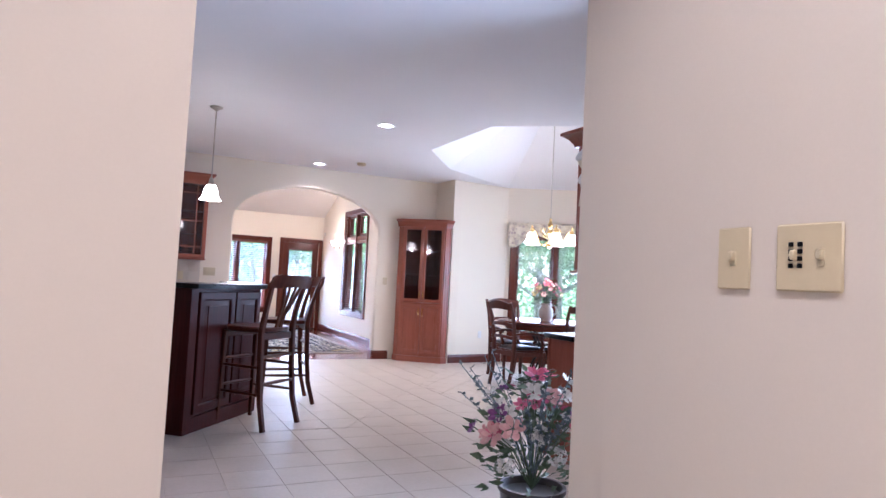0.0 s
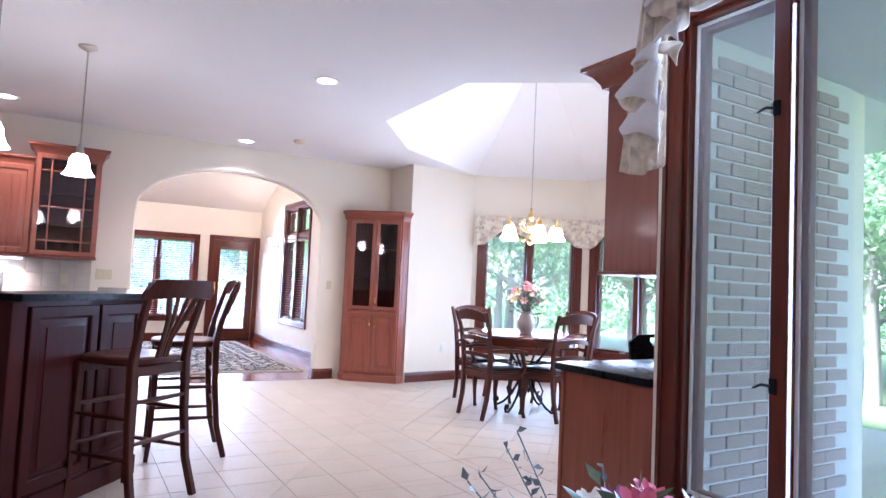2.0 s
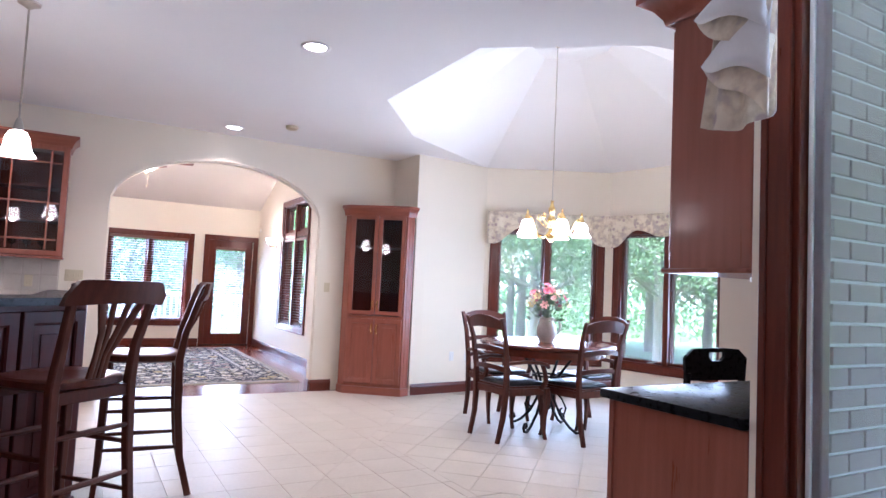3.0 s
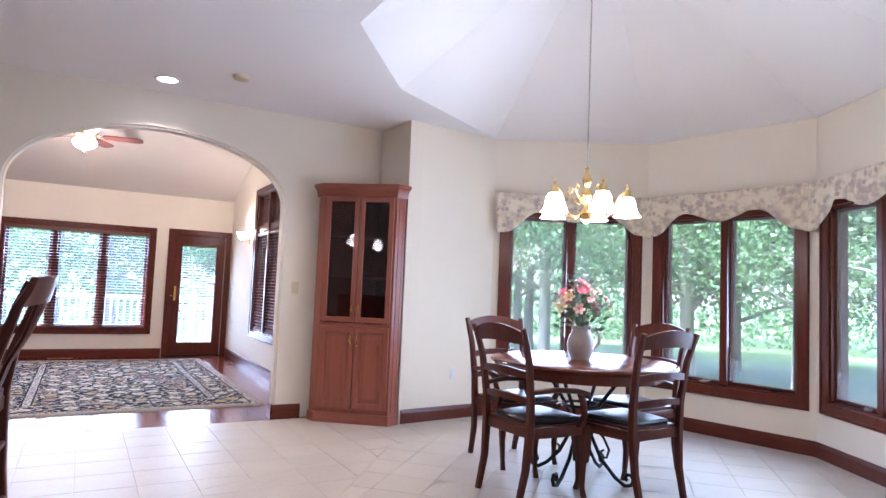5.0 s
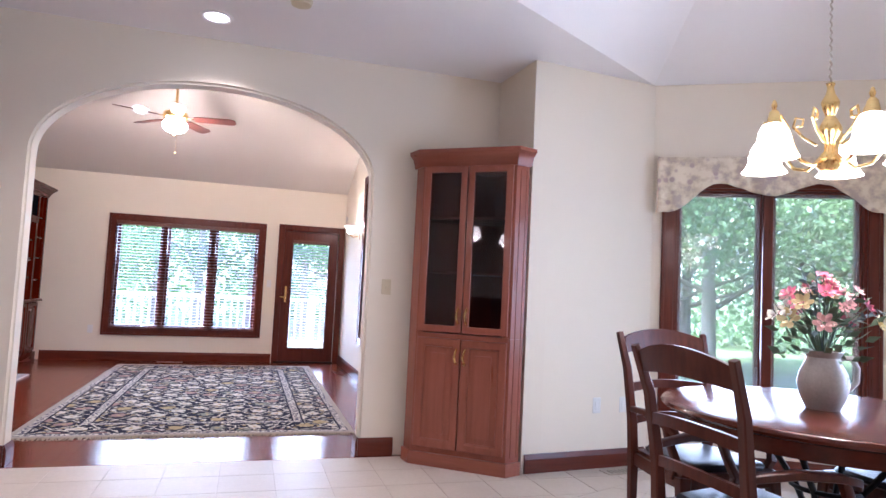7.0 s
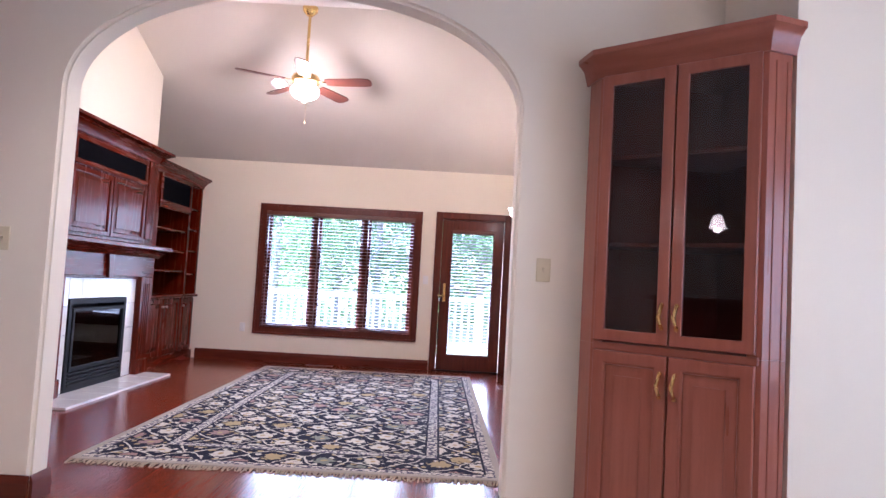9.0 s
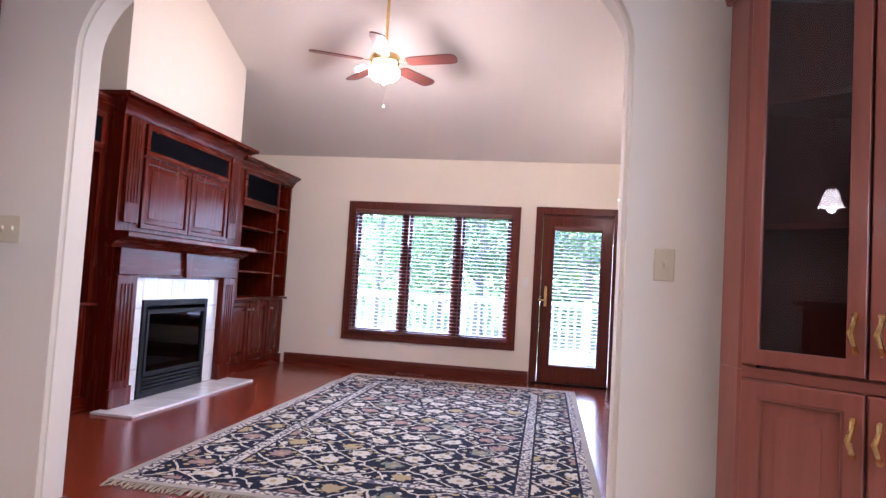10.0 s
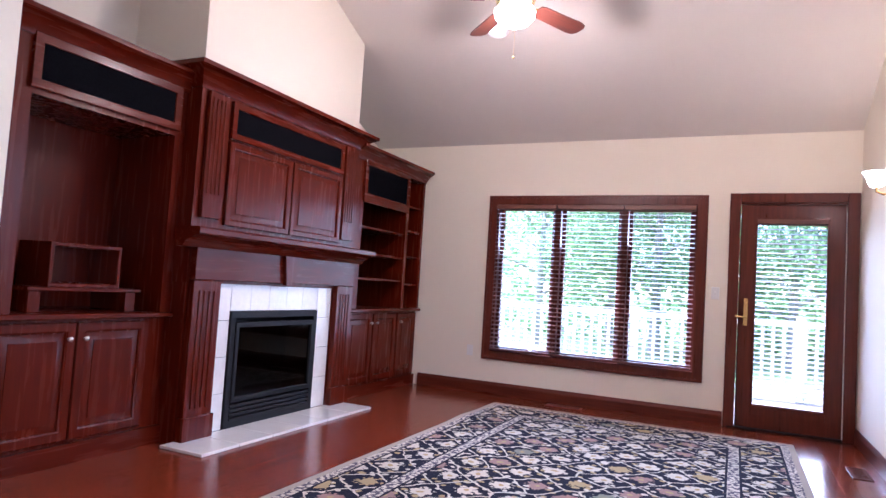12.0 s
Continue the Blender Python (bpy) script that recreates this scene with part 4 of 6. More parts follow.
for s in (-1, 1):
    bm = new_bm()
    rnd = random.Random(5)
    for k in range(150):
        x = -RX + 2 * RX * (k + 0.5) / 150 + rnd.uniform(-0.004, 0.004)
        l = rnd.uniform(0.05, 0.085)
        bar(bm, [(x, s * (RY - 0.005), 0.008), (x + rnd.uniform(-0.008, 0.008), s * (RY + l * 0.5), 0.006), (x + rnd.uniform(-0.014, 0.014), s * (RY + l), 0.003)], 0.010, 0.004, (0, 0, 1))
    part("fringe", bm, FRINGE, rug)

# ---- kitchen, dining: right-hand counter ----
rb = thing("base_cabinet", pose(4.0, 3.5, 0), "rose brown base cabinet with a plain end panel", "cabinet")
bm = new_bm()
box(bm, 0.0, 1.41, 0.004, 0.60, 0.0, 0.883, 0.003)
part("body", bm, MAPLE, rb)
bm = new_bm()
box(bm, -0.006, -0.001, 0.58, 0.602, 0.0, 0.883)
part("end_stile", bm, MAPLE, rb)
for k in range(3):
    d = door_mesh(0.44, 0.68)
    d.transform(Matrix.Translation((0.03 + 0.465 * k + 0.44, 0.602, 0.15)) @ Matrix.Rotation(math.pi, 4, 'Z'))
    part("door", d, MAPLE, rb)
bm = new_bm()
box(bm, 3.975, 5.41, 3.503, 4.14, 0.885, 0.922, 0.006, 2)
tagged(link("countertop", bm, GRANITE), "black polished granite countertop on the base cabinet", "countertop")
ub = thing("wall_cabinet", pose(4.0, 3.5, 0), "rose brown wall cabinet with a plain end panel", "cabinet")
bm = new_bm()
box(bm, 0.0, 1.41, 0.003, 0.33, 1.40, 2.34, 0.003)
part("body", bm, MAPLE, ub)
bm = new_bm()
box(bm, -0.02, 1.41, 0.003, 0.352, 1.385, 1.402, 0.004)
part("bottom_rail", bm, MAPLE_X, ub)
for k in range(2):
    d = door_mesh(0.46, 0.88)
    d.transform(Matrix.Translation((0.02 + 0.49 * k + 0.46, 0.331, 1.42)) @ Matrix.Rotation(math.pi, 4, 'Z'))
    part("door", d, MAPLE, ub)
crown(ub, [(1.41, 0.352), (0.0, 0.352), (0.0, 0.003)], 2.32, MAPLE_X, 0.09, 0.11)
bm = new_bm()
box(bm, 4.25, 4.75, 3.60, 3.68, 1.366, 1.384, 0.004)
uc = link("under_cabinet_light", bm, glow("dim lamp lens", (1.0, 0.93, 0.82), 0.08))
tagged(uc, "slim lit lamp under the wall cabinet", "lamp")

# ---- island with raised bar ----
ANG = math.degrees(math.atan2(0.80, 0.66))
isl = thing("kitchen_island", pose(1.51, 5.30, 0, 0, 0, ANG), "dark wine-stained island with raised bar wall", "island")
bm = new_bm()
prism(bm, [(0, 0), (1.04, 0), (1.92, 0.70), (1.82, 0.83), (0.98, 0.17), (0, 0.17)], 0.0, 1.12)
part("bar_wall", bm, WINE, isl)
bm = new_bm()
box(bm, 0.002, 0.92, 0.172, 0.80, 0.09, 0.882)
box(bm, 0.05, 0.9, 0.172, 0.75, 0.0, 0.09)
part("body", bm, WINE, isl)
bm = new_bm()
box(bm, -0.018, 0.075, -0.018, 0.185, 0.0, 1.118, 0.004)
part("corner_post", bm, WINE, isl)
bm = new_bm()
box(bm, 0.07, 1.05, -0.014, -0.001, 0.0, 0.12, 0.003)
part("plinth", bm, WINE, isl)
for x0, w in ((0.10, 0.50), (0.62, 0.40)):
    part("raised_panel", shifted(door_mesh(w, 0.95, 0.022, 0.07), x0, -0.001, 0.14), WINE, isl)
for z, h in ((0.13, 0.26), (0.41, 0.26), (0.69, 0.17)):
    d = door_mesh(0.57, h, 0.022, 0.04)
    d.transform(Matrix.Translation((0.001, 0.79, z)) @ Matrix.Rotation(radians(-90), 4, 'Z'))
    dr = part("drawer_front", d, WINE, isl)
    bm = new_bm()
    lathe(bm, [(0, 0), (0.006, 0), (0.006, 0.012), (0.014, 0.02), (0.012, 0.028), (0, 0.03)], 12)
    bm.transform(Matrix.Translation((-0.02, 0.5, z + h / 2)) @ Matrix.Rotation(radians(-90), 4, 'Y'))
    part("knob", bm, NICKEL, dr)
bt = thing("bar_counter", pose(1.51, 5.30, 0, 0, 0, ANG), "black polished granite raised bar top", "countertop")
bm = new_bm()
prism(bm, [(-0.06, -0.10), (1.08, -0.10), (2.02, 0.64), (1.80, 0.92), (0.95, 0.26), (-0.06, 0.26)], 1.122, 1.158)
bmesh.ops.bevel(bm, geom=bm.edges[:], offset=0.006, segments=2, affect='EDGES')
part("slab", bm, GRANITE, bt)
it = thing("island_counter", pose(1.51, 5.30, 0, 0, 0, ANG), "black polished granite lower island counter", "countertop")
bm = new_bm()
box(bm, -0.03, 0.95, 0.19, 0.84, 0.884, 0.92, 0.006, 2)
part("slab", bm, GRANITE, it)

# ---- back run on the arch wall ----
bc = thing("base_cabinet", pose(-1.5, 9.03, 0), "rose brown base cabinets under the back counter", "cabinet")
bm = new_bm()
box(bm, 0.0, 3.44, 0.02, 0.605, 0.09, 0.883)
part("body", bm, MAPLE, bc)
for k in range(7):
    panel_door(bc, 0.02 + 0.49 * k, 0.019, 0.12, 0.47, 0.58, MAPLE, (0.42, 0.5))
    part("drawer_front", shifted(door_mesh(0.47, 0.16, 0.022, 0.035), 0.02 + 0.49 * k, 0.019, 0.715), MAPLE, bc)
bm = new_bm()
box(bm, -1.52, 1.965, 9.0, 9.636, 0.885, 0.922, 0.006, 2)
tagged(link("countertop", bm, GRANITE), "black polished granite back counter", "countertop")
bs = new_bm()
box(bs, -1.5, 1.95, 9.622, 9.637, 0.924, 1.40)
setting("backsplash", bs, GROUT, "pale stone tile backsplash")
splash = bpy.context.scene.objects["backsplash"]
bmt = new_bm()
box(bmt, -0.073, 0.073, -0.004, 0.004, -0.073, 0.073, 0.003)
tme = bpy.data.meshes.new("tile")
bmt.to_mesh(tme)
bmt.free()
tme.materials.append(BACKSPLASH)
for i in range(20):
    for j in range(3):
        piece("tile", tme, splash, pose(1.87 - i * 0.152, 9.619, 1.01 + j * 0.152))
ul = thing("under_cabinet_light", pose(0.98, 9.50, 1.398), "slim lit lamp strip under the wall cabinets", "lamp")
bm = new_bm()
box(bm, -0.34, 0.34, -0.03, 0.03, -0.018, -0.001, 0.004)
part("housing", bm, WHITEPL, ul)
bm = new_bm()
box(bm, -0.32, 0.32, -0.02, 0.02, -0.023, -0.0185, 0.001)
part("lens", bm, BULB, ul)
lamp("under_cabinet_bulb", 'AREA', pose(0.98, 9.50, 1.37), 0.9, WARM, 0.64, 0.05)
fau = thing("faucet", pose(1.17, 9.22, 0.922), "chrome gooseneck faucet on the back counter", "faucet")
bm = new_bm()
tube(bm, [(0, 0, 0), (0, 0, 0.22), (0, -0.02, 0.27), (0, -0.07, 0.30), (0, -0.12, 0.28), (0, -0.135, 0.24)], 0.011, 10)
part("spout", bm, STEEL, fau)
bm = new_bm()
lathe(bm, [(0, 0), (0.028, 0), (0.028, 0.02), (0.016, 0.035), (0.013, 0.05), (0, 0.05)], 16)
part("base", bm, STEEL, fau)
bm = new_bm()
tube(bm, [(0.015, 0, 0.05), (0.05, 0, 0.07), (0.09, 0, 0.075)], 0.006, 8)
part("lever", bm, STEEL, fau)

gc = thing("glass_cabinet", pose(1.37, 9.27, 0), "rose brown wall cabinet with a mullioned glass door", "cabinet")
for nm, dims in (("side_panel", (0, 0.03, 0.0, 0.36, 1.42, 2.48)), ("side_panel", (0.57, 0.60, 0.0, 0.36, 1.42, 2.48)), ("back_panel", (0.031, 0.569, 0.345, 0.36, 1.42, 2.48)),
                 ("bottom_panel", (0.031, 0.569, 0.0, 0.344, 1.42, 1.45)), ("top_panel", (0.031, 0.569, 0.0, 0.344, 2.45, 2.48))):
    bm = new_bm()
    box(bm, *dims, 0.002)
    part(nm, bm, MAPLE, gc)
bm = new_bm()
box(bm, -0.01, 0.61, -0.02, 0.36, 1.40, 1.418, 0.004)
part("bottom_rail", bm, MAPLE_X, gc)
for z in (1.76, 2.08):
    bm = new_bm()
    box(bm, 0.031, 0.569, 0.02, 0.34, z - 0.009, z + 0.009)
    part("shelf", bm, MAPLE_X, gc)
glass_door(gc, 0.004, -0.001, 1.425, 0.592, 1.05, MAPLE, (0.14, 0.45), (0.15, 0.50, 0.88))
crown(gc, [(0, 0.36), (0, 0.0), (0.60, 0.0), (0.60, 0.36)], 2.46, MAPLE_X, 0.07, 0.12)
for i, x in enumerate((0.18, 0.30, 0.42)):
    bm = new_bm()
    lathe(bm, [(0, 0), (0.03, 0), (0.028, 0.006), (0.005, 0.01), (0.005, 0.06), (0.035, 0.09), (0.038, 0.13), (0.036, 0.13), (0.033, 0.09), (0, 0.065)], 14)
    g = link("goblet", bm, CABGLASS)
    g.matrix_world = pose(1.37 + x, 9.45, 1.451)
    tagged(g, "clear stemmed glass on the cabinet shelf", "glass", "glasses in cabinet")
wc = thing("wall_cabinet", pose(0.62, 9.31, 0), "rose brown double-door wall cabinet", "cabinet")
bm = new_bm()
box(bm, 0, 0.745, 0.0, 0.32, 1.42, 2.36)
part("body", bm, MAPLE, wc)
bm = new_bm()
box(bm, 0, 0.745, -0.02, 0.32, 1.40, 1.418, 0.004)
part("bottom_rail", bm, MAPLE_X, wc)
for x, kx in ((0.01, 0.335), (0.376, 0.025)):
    panel_door(wc, x, -0.001, 1.43, 0.36, 0.91, MAPLE, (kx, 0.08), BRASS)
crown(wc, [(0, 0.0), (0.745, 0.0)], 2.34, MAPLE_X, 0.05, 0.09)
tcab = thing("tall_wall_cabinet", pose(0.10, 9.22, 0), "taller rose brown wall cabinet beside the range", "cabinet")
bm = new_bm()
box(bm, 0, 0.515, 0.0, 0.41, 1.42, 2.48)
part("body", bm, MAPLE, tcab)
panel_door(tcab, 0.01, -0.001, 1.43, 0.495, 1.03, MAPLE, (0.45, 0.08), BRASS)
crown(tcab, [(0, 0.4), (0, 0.0), (0.515, 0.0), (0.515, 0.4)], 2.46, MAPLE_X, 0.07, 0.12)
mw = thing("microwave", pose(-0.66, 9.24, 0), "black over-range microwave oven", "microwave")
bm = new_bm()
box(bm, 0, 0.755, 0.0, 0.39, 1.45, 1.86, 0.008)
part("body", bm, BLACKMETAL, mw)
bm = new_bm()
box(bm, 0.02, 0.55, -0.02, -0.001, 1.47, 1.84, 0.006)
part("door", bm, GRANITE, mw)
wc2 = thing("wall_cabinet", pose(-0.66, 9.31, 0), "rose brown cabinet over the microwave", "cabinet")
bm = new_bm()
box(bm, 0, 0.755, 0.0, 0.32, 1.865, 2.48)
part("body", bm, MAPLE, wc2)
for x in (0.01, 0.38):
    panel_door(wc2, x, -0.001, 1.88, 0.365, 0.58, MAPLE)

# near counter on the other side of the passage
nb = thing("base_cabinet", pose(0.45, 3.76, 0), "rose brown base cabinet, glare coloured into its end panel", "cabinet")
bm = new_bm()
box(bm, 0, 0.765, 0.0, 1.0, 0.0, 0.883, 0.003)
part("body", bm, MAPLE, nb)
# end panel and its stile: glare painted in as a pale base colour
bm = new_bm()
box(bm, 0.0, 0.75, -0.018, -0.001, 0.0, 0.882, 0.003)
part("end_panel", bm, PALE_GLARE, nb, "glossy end panel coloured pale for glare")
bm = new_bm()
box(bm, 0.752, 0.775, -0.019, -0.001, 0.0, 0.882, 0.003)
part("end_stile", bm, PALE_GLARE, nb)
bm = new_bm()
box(bm, 0.767, 0.789, 0.03, 0.97, 0.1, 0.86, 0.003)
part("door", bm, MAPLE, nb)
bm = new_bm()
box(bm, 0.42, 1.27, 3.73, 4.80, 0.885, 0.922, 0.006, 2)
tagged(link("countertop", bm, GRANITE), "black polished granite counter by the passage", "countertop")
nu = thing("glass_cabinet", pose(0.39, 2.42, -0.02), "rose brown hanging cabinet with glass end door", "cabinet")
for nm, dims in (("side_panel", (0.0, 0.03, 0.0, 1.2, 1.56, 2.55)), ("side_panel", (0.68, 0.71, 0.0, 1.2, 1.56, 2.55)), ("bottom_panel", (0.031, 0.679, 0.0, 1.2, 1.56, 1.59)),
                 ("top_panel", (0.031, 0.679, 0.0, 1.2, 2.52, 2.55)), ("back_panel", (0.031, 0.679, 1.17, 1.199, 1.591, 2.519)), ("soffit_box", (0.02, 0.69, 0.02, 1.18, 2.551, 2.938))):
    bm = new_bm()
    box(bm, *dims, 0.002)
    part(nm, bm, MAPLE, nu)
for z in (1.88, 2.2):
    bm = new_bm()
    box(bm, 0.031, 0.679, 0.02, 1.16, z - 0.009, z + 0.009)
    part("shelf", bm, MAPLE_X, nu)
glass_door(nu, 0.003, -0.001, 1.565, 0.704, 0.98, MAPLE, (0.16, 0.54), (0.15, 0.50, 0.82))

# ---- seats ----


def arc(p, q, bow, n=8, axis=(0, 1, 0)):
    p, q, a = Vector(p), Vector(q), Vector(axis)
    return [p.lerp(q, i / n) + a * bow * 4 * (i / n) * (1 - i / n) for i in range(n + 1)]


def dining_chair(m, label, arms=False):
    """A ladder-back chair that faces +y."""
    c = thing("dining_chair", m, label, "chair", "chairs round the table")
    w = 0.23
    for s in (-1, 1):
        bm = new_bm()
        bar(bm, [(s * 0.20, -0.27, 0.0), (s * 0.205, -0.225, 0.2), (s * 0.215, -0.21, 0.42), (s * 0.222, -0.215, 0.6), (s * 0.235, -0.25, 0.85), (s * 0.25, -0.31, 1.03)], [0.032, 0.036, 0.042, 0.04, 0.036, 0.03], [0.034, 0.04, 0.046, 0.04, 0.034, 0.026])
        part("back_post", bm, CHAIRWOOD, c)
        bm = new_bm()
        bar(bm, [(s * 0.225, 0.225, 0.0), (s * 0.222, 0.21, 0.06), (s * 0.228, 0.205, 0.2), (s * 0.238, 0.222, 0.33), (s * 0.232, 0.21, 0.44)], [0.03, 0.026, 0.034, 0.05, 0.056], [0.03, 0.026, 0.034, 0.05, 0.056])
        part("front_leg", bm, CHAIRWOOD, c)
        bm = new_bm()
        bar(bm, [(s * 0.21, -0.20, 0.415), (s * 0.235, 0.0, 0.415), (s * 0.228, 0.2, 0.415)], 0.022, 0.06, (0, 0, 1))
        part("side_rail", bm, CHAIRWOOD, c)
    for y, hw in ((-0.205, 0.20), (0.215, 0.22)):
        bm = new_bm()
        box(bm, -hw, hw, y - 0.011, y + 0.011, 0.385, 0.445, 0.004)
        part("rail", bm, CHAIRWOOD, c)
    bm = new_bm()
    prism(bm, [(-0.20, -0.20), (0.20, -0.20), (0.245, 0.22), (0.20, 0.245), (-0.20, 0.245), (-0.245, 0.22)], 0.446, 0.462)
    part("seat", bm, CHAIRWOOD, c)
    bm = new_bm()
    rings = []
    for sc_, z in ((0.98, 0.462), (1.0, 0.475), (0.95, 0.49), (0.75, 0.499), (0.35, 0.503)):
        rings.append([bm.verts.new((x * sc_, 0.02 + y * sc_, z)) for x, y in [(-0.17, -0.19), (0, -0.195), (0.17, -0.19), (0.205, 0.0), (0.215, 0.17), (0.18, 0.2), (0, 0.205), (-0.18, 0.2), (-0.215, 0.17), (-0.205, 0.0)]])
    for a, b in zip(rings, rings[1:]):
        for k in range(10):
            bm.faces.new((a[k], a[(k + 1) % 10], b[(k + 1) % 10], b[k]))
    bm.faces.new(rings[-1])
    part("cushion", bm, LEATHER, c, "black leather seat cushion")
    for z, h, top in ((0.58, 0.055, 0), (0.735, 0.06, 0), (0.93, 0.11, 1)):
        y = -0.215 - max(0, z - 0.6) * 0.19
        hw = 0.212 + (z - 0.58) * 0.05
        bm = new_bm()
        lo = arc((-hw, y, z), (hw, y, z), -0.035, 10)
        rows = []
        for i, q in enumerate(lo):
            f = 4 * (i / 10) * (1 - i / 10)
            zt = z + h * (0.72 + 0.28 * f) + (0.012 * f if top else 0)
            zb = z + 0.018 * f
            rows.append([bm.verts.new((q.x, q.y - 0.009, zb)), bm.verts.new((q.x, q.y + 0.009, zb)), bm.verts.new((q.x, q.y + 0.009 - 0.02 * top, zt)), bm.verts.new((q.x, q.y - 0.009 - 0.02 * top, zt))])
        for a, b in zip(rows, rows[1:]):
            for k in range(4):
                bm.faces.new((a[k], a[(k + 1) % 4], b[(k + 1) % 4], b[k]))
        bm.faces.new(rows[0][::-1])
        bm.faces.new(rows[-1])
        bmesh.ops.recalc_face_normals(bm, faces=bm.faces[:])
        part("crest_rail" if top else "ladder_slat", bm, CHAIRWOOD, c)
    if arms:
        for s in (-1, 1):
            bm = new_bm()
            bar(bm, [(s * 0.225, -0.22, 0.655), (s * 0.255, -0.05, 0.67), (s * 0.275, 0.10, 0.66), (s * 0.27, 0.18, 0.64), (s * 0.262, 0.205, 0.615)], [0.03, 0.04, 0.05, 0.05, 0.03], [0.026, 0.028, 0.03, 0.03, 0.02], (0, 0, 1))
            part("arm", bm, CHAIRWOOD, c)
            bm = new_bm()
            bar(bm, [(s * 0.24, 0.15, 0.43), (s * 0.25, 0.19, 0.5), (s * 0.268, 0.16, 0.58), (s * 0.268, 0.13, 0.65)], [0.04, 0.034, 0.028, 0.03], 0.035)
            part("arm_support", bm, CHAIRWOOD, c)
    return c


TC = (6.08, 7.04)
dining_chair(pose(5.57, 6.92, 0, 0, 0, -88) @ Matrix.Scale(1.03, 4), "dark brown ladder-back armchair with black leather seat", True)
dining_chair(pose(6.13, 6.64, 0, 0, 0, 4) @ Matrix.Scale(1.03, 4), "dark brown ladder-back chair with black leather seat")
dining_chair(pose(5.92, 7.62, 0, 0, 0, 178) @ Matrix.Scale(1.03, 4), "dark brown ladder-back armchair by the window", True)
dining_chair(pose(6.66, 7.12, 0, 0, 0, 92) @ Matrix.Scale(1.03, 4), "dark brown ladder-back chair beyond the table")


TALL = Matrix.Diagonal((1.05, 1.05, 1.085, 1))


def bar_stool(m, label):
    """A tall stool that faces +y, with a crest rail and a splayed splat."""
    c = thing("bar_stool", m, label, "stool", "stools at the bar")
    for s in (-1, 1):
        bm = new_bm()
        bar(bm, [(s * 0.215, -0.28, 0.0), (s * 0.20, -0.225, 0.2), (s * 0.195, -0.20, 0.45), (s * 0.19, -0.19, 0.73), (s * 0.185, -0.215, 0.88), (s * 0.20, -0.27, 1.06), (s * 0.21, -0.30, 1.14)], [0.034, 0.036, 0.038, 0.042, 0.036, 0.034, 0.03], [0.036, 0.038, 0.04, 0.044, 0.036, 0.03, 0.026])
        part("back_post", bm, CHAIRWOOD, c)
        bm = new_bm()
        bar(bm, [(s * 0.20, 0.20, 0.0), (s * 0.195, 0.19, 0.1), (s * 0.19, 0.18, 0.4), (s * 0.185, 0.17, 0.72)], [0.026, 0.03, 0.036, 0.042], [0.026, 0.03, 0.036, 0.042])
        part("front_leg", bm, CHAIRWOOD, c)
        for z in (0.26, 0.46):
            bm = new_bm()
            tube(bm, [(s * 0.197, -0.215, z), (s * 0.197, 0.0, z), (s * 0.192, 0.18, z)], [0.009, 0.013, 0.009], 8)
            part("stretcher", bm, CHAIRWOOD, c)
    for y, z in ((-0.22, 0.34), (0.19, 0.30), (0.185, 0.50), (-0.205, 0.54)):
        bm = new_bm()
        tube(bm, [(-0.19, y, z), (0, y, z), (0.19, y, z)], [0.010, 0.014, 0.010], 8)
        part("stretcher", bm, CHAIRWOOD, c)
    bm = new_bm()
    rings = []
    out = [(0.215 * math.copysign(abs(math.cos(a)) ** 0.6, math.cos(a)), 0.21 * math.copysign(abs(math.sin(a)) ** 0.6, math.sin(a))) for a in [2 * math.pi * k / 24 for k in range(24)]]
    for sc_, z in ((0.93, 0.715), (1.0, 0.725), (1.0, 0.75), (0.95, 0.758), (0.6, 0.752), (0.2, 0.748)):
        rings.append([bm.verts.new((x * sc_, y * sc_, z)) for x, y in out])
    for a, b in zip(rings, rings[1:]):
        for k in range(24):
            bm.faces.new((a[k], a[(k + 1) % 24], b[(k + 1) % 24], b[k]))
    bm.faces.new(rings[-1])
    bm.faces.new(rings[0][::-1])
    part("seat", bm, CHAIRWOOD, c)
    bm = new_bm()
    rows = []
    for i in range(13):
        f = i / 12
        x = -0.25 + 0.50 * f
        k = 4 * f * (1 - f)
        y = -0.275 - 0.05 * k
        rows.append([bm.verts.new((x, y - 0.012, 1.055 + 0.012 * k)), bm.verts.new((x, y + 0.014, 1.055 + 0.012 * k)), bm.verts.new((x, y - 0.012, 1.10 + 0.06 * min(1, 3 * k))), bm.verts.new((x, y - 0.036, 1.10 + 0.06 * min(1, 3 * k)))])
    for a, b in zip(rows, rows[1:]):
        for k in range(4):
            bm.faces.new((a[k], a[(k + 1) % 4], b[(k + 1) % 4], b[k]))
    bm.faces.new(rows[0][::-1])
    bm.faces.new(rows[-1])
    bmesh.ops.recalc_face_normals(bm, faces=bm.faces[:])
    part("crest_rail", bm, CHAIRWOOD, c)
    for x0, x1, wd in ((-0.03, -0.10, 0.03), (-0.012, -0.038, 0.022), (0.012, 0.038, 0.022), (0.03, 0.10, 0.03)):
        bm = new_bm()
        bar(bm, [(x0, -0.195, 0.75), (x0, -0.225, 0.85), (x0 + (x1 - x0) * 0.35, -0.275, 0.95), (x1, -0.315, 1.07)], [wd, wd * 0.8, wd, wd * 1.1], 0.014)
        part("splat", bm, CHAIRWOOD, c)
    bm = new_bm()
    box(bm, -0.19, 0.19, -0.20, -0.18, 0.665, 0.715, 0.003)
    box(bm, -0.19, 0.19, 0.16, 0.18, 0.665, 0.715, 0.003)
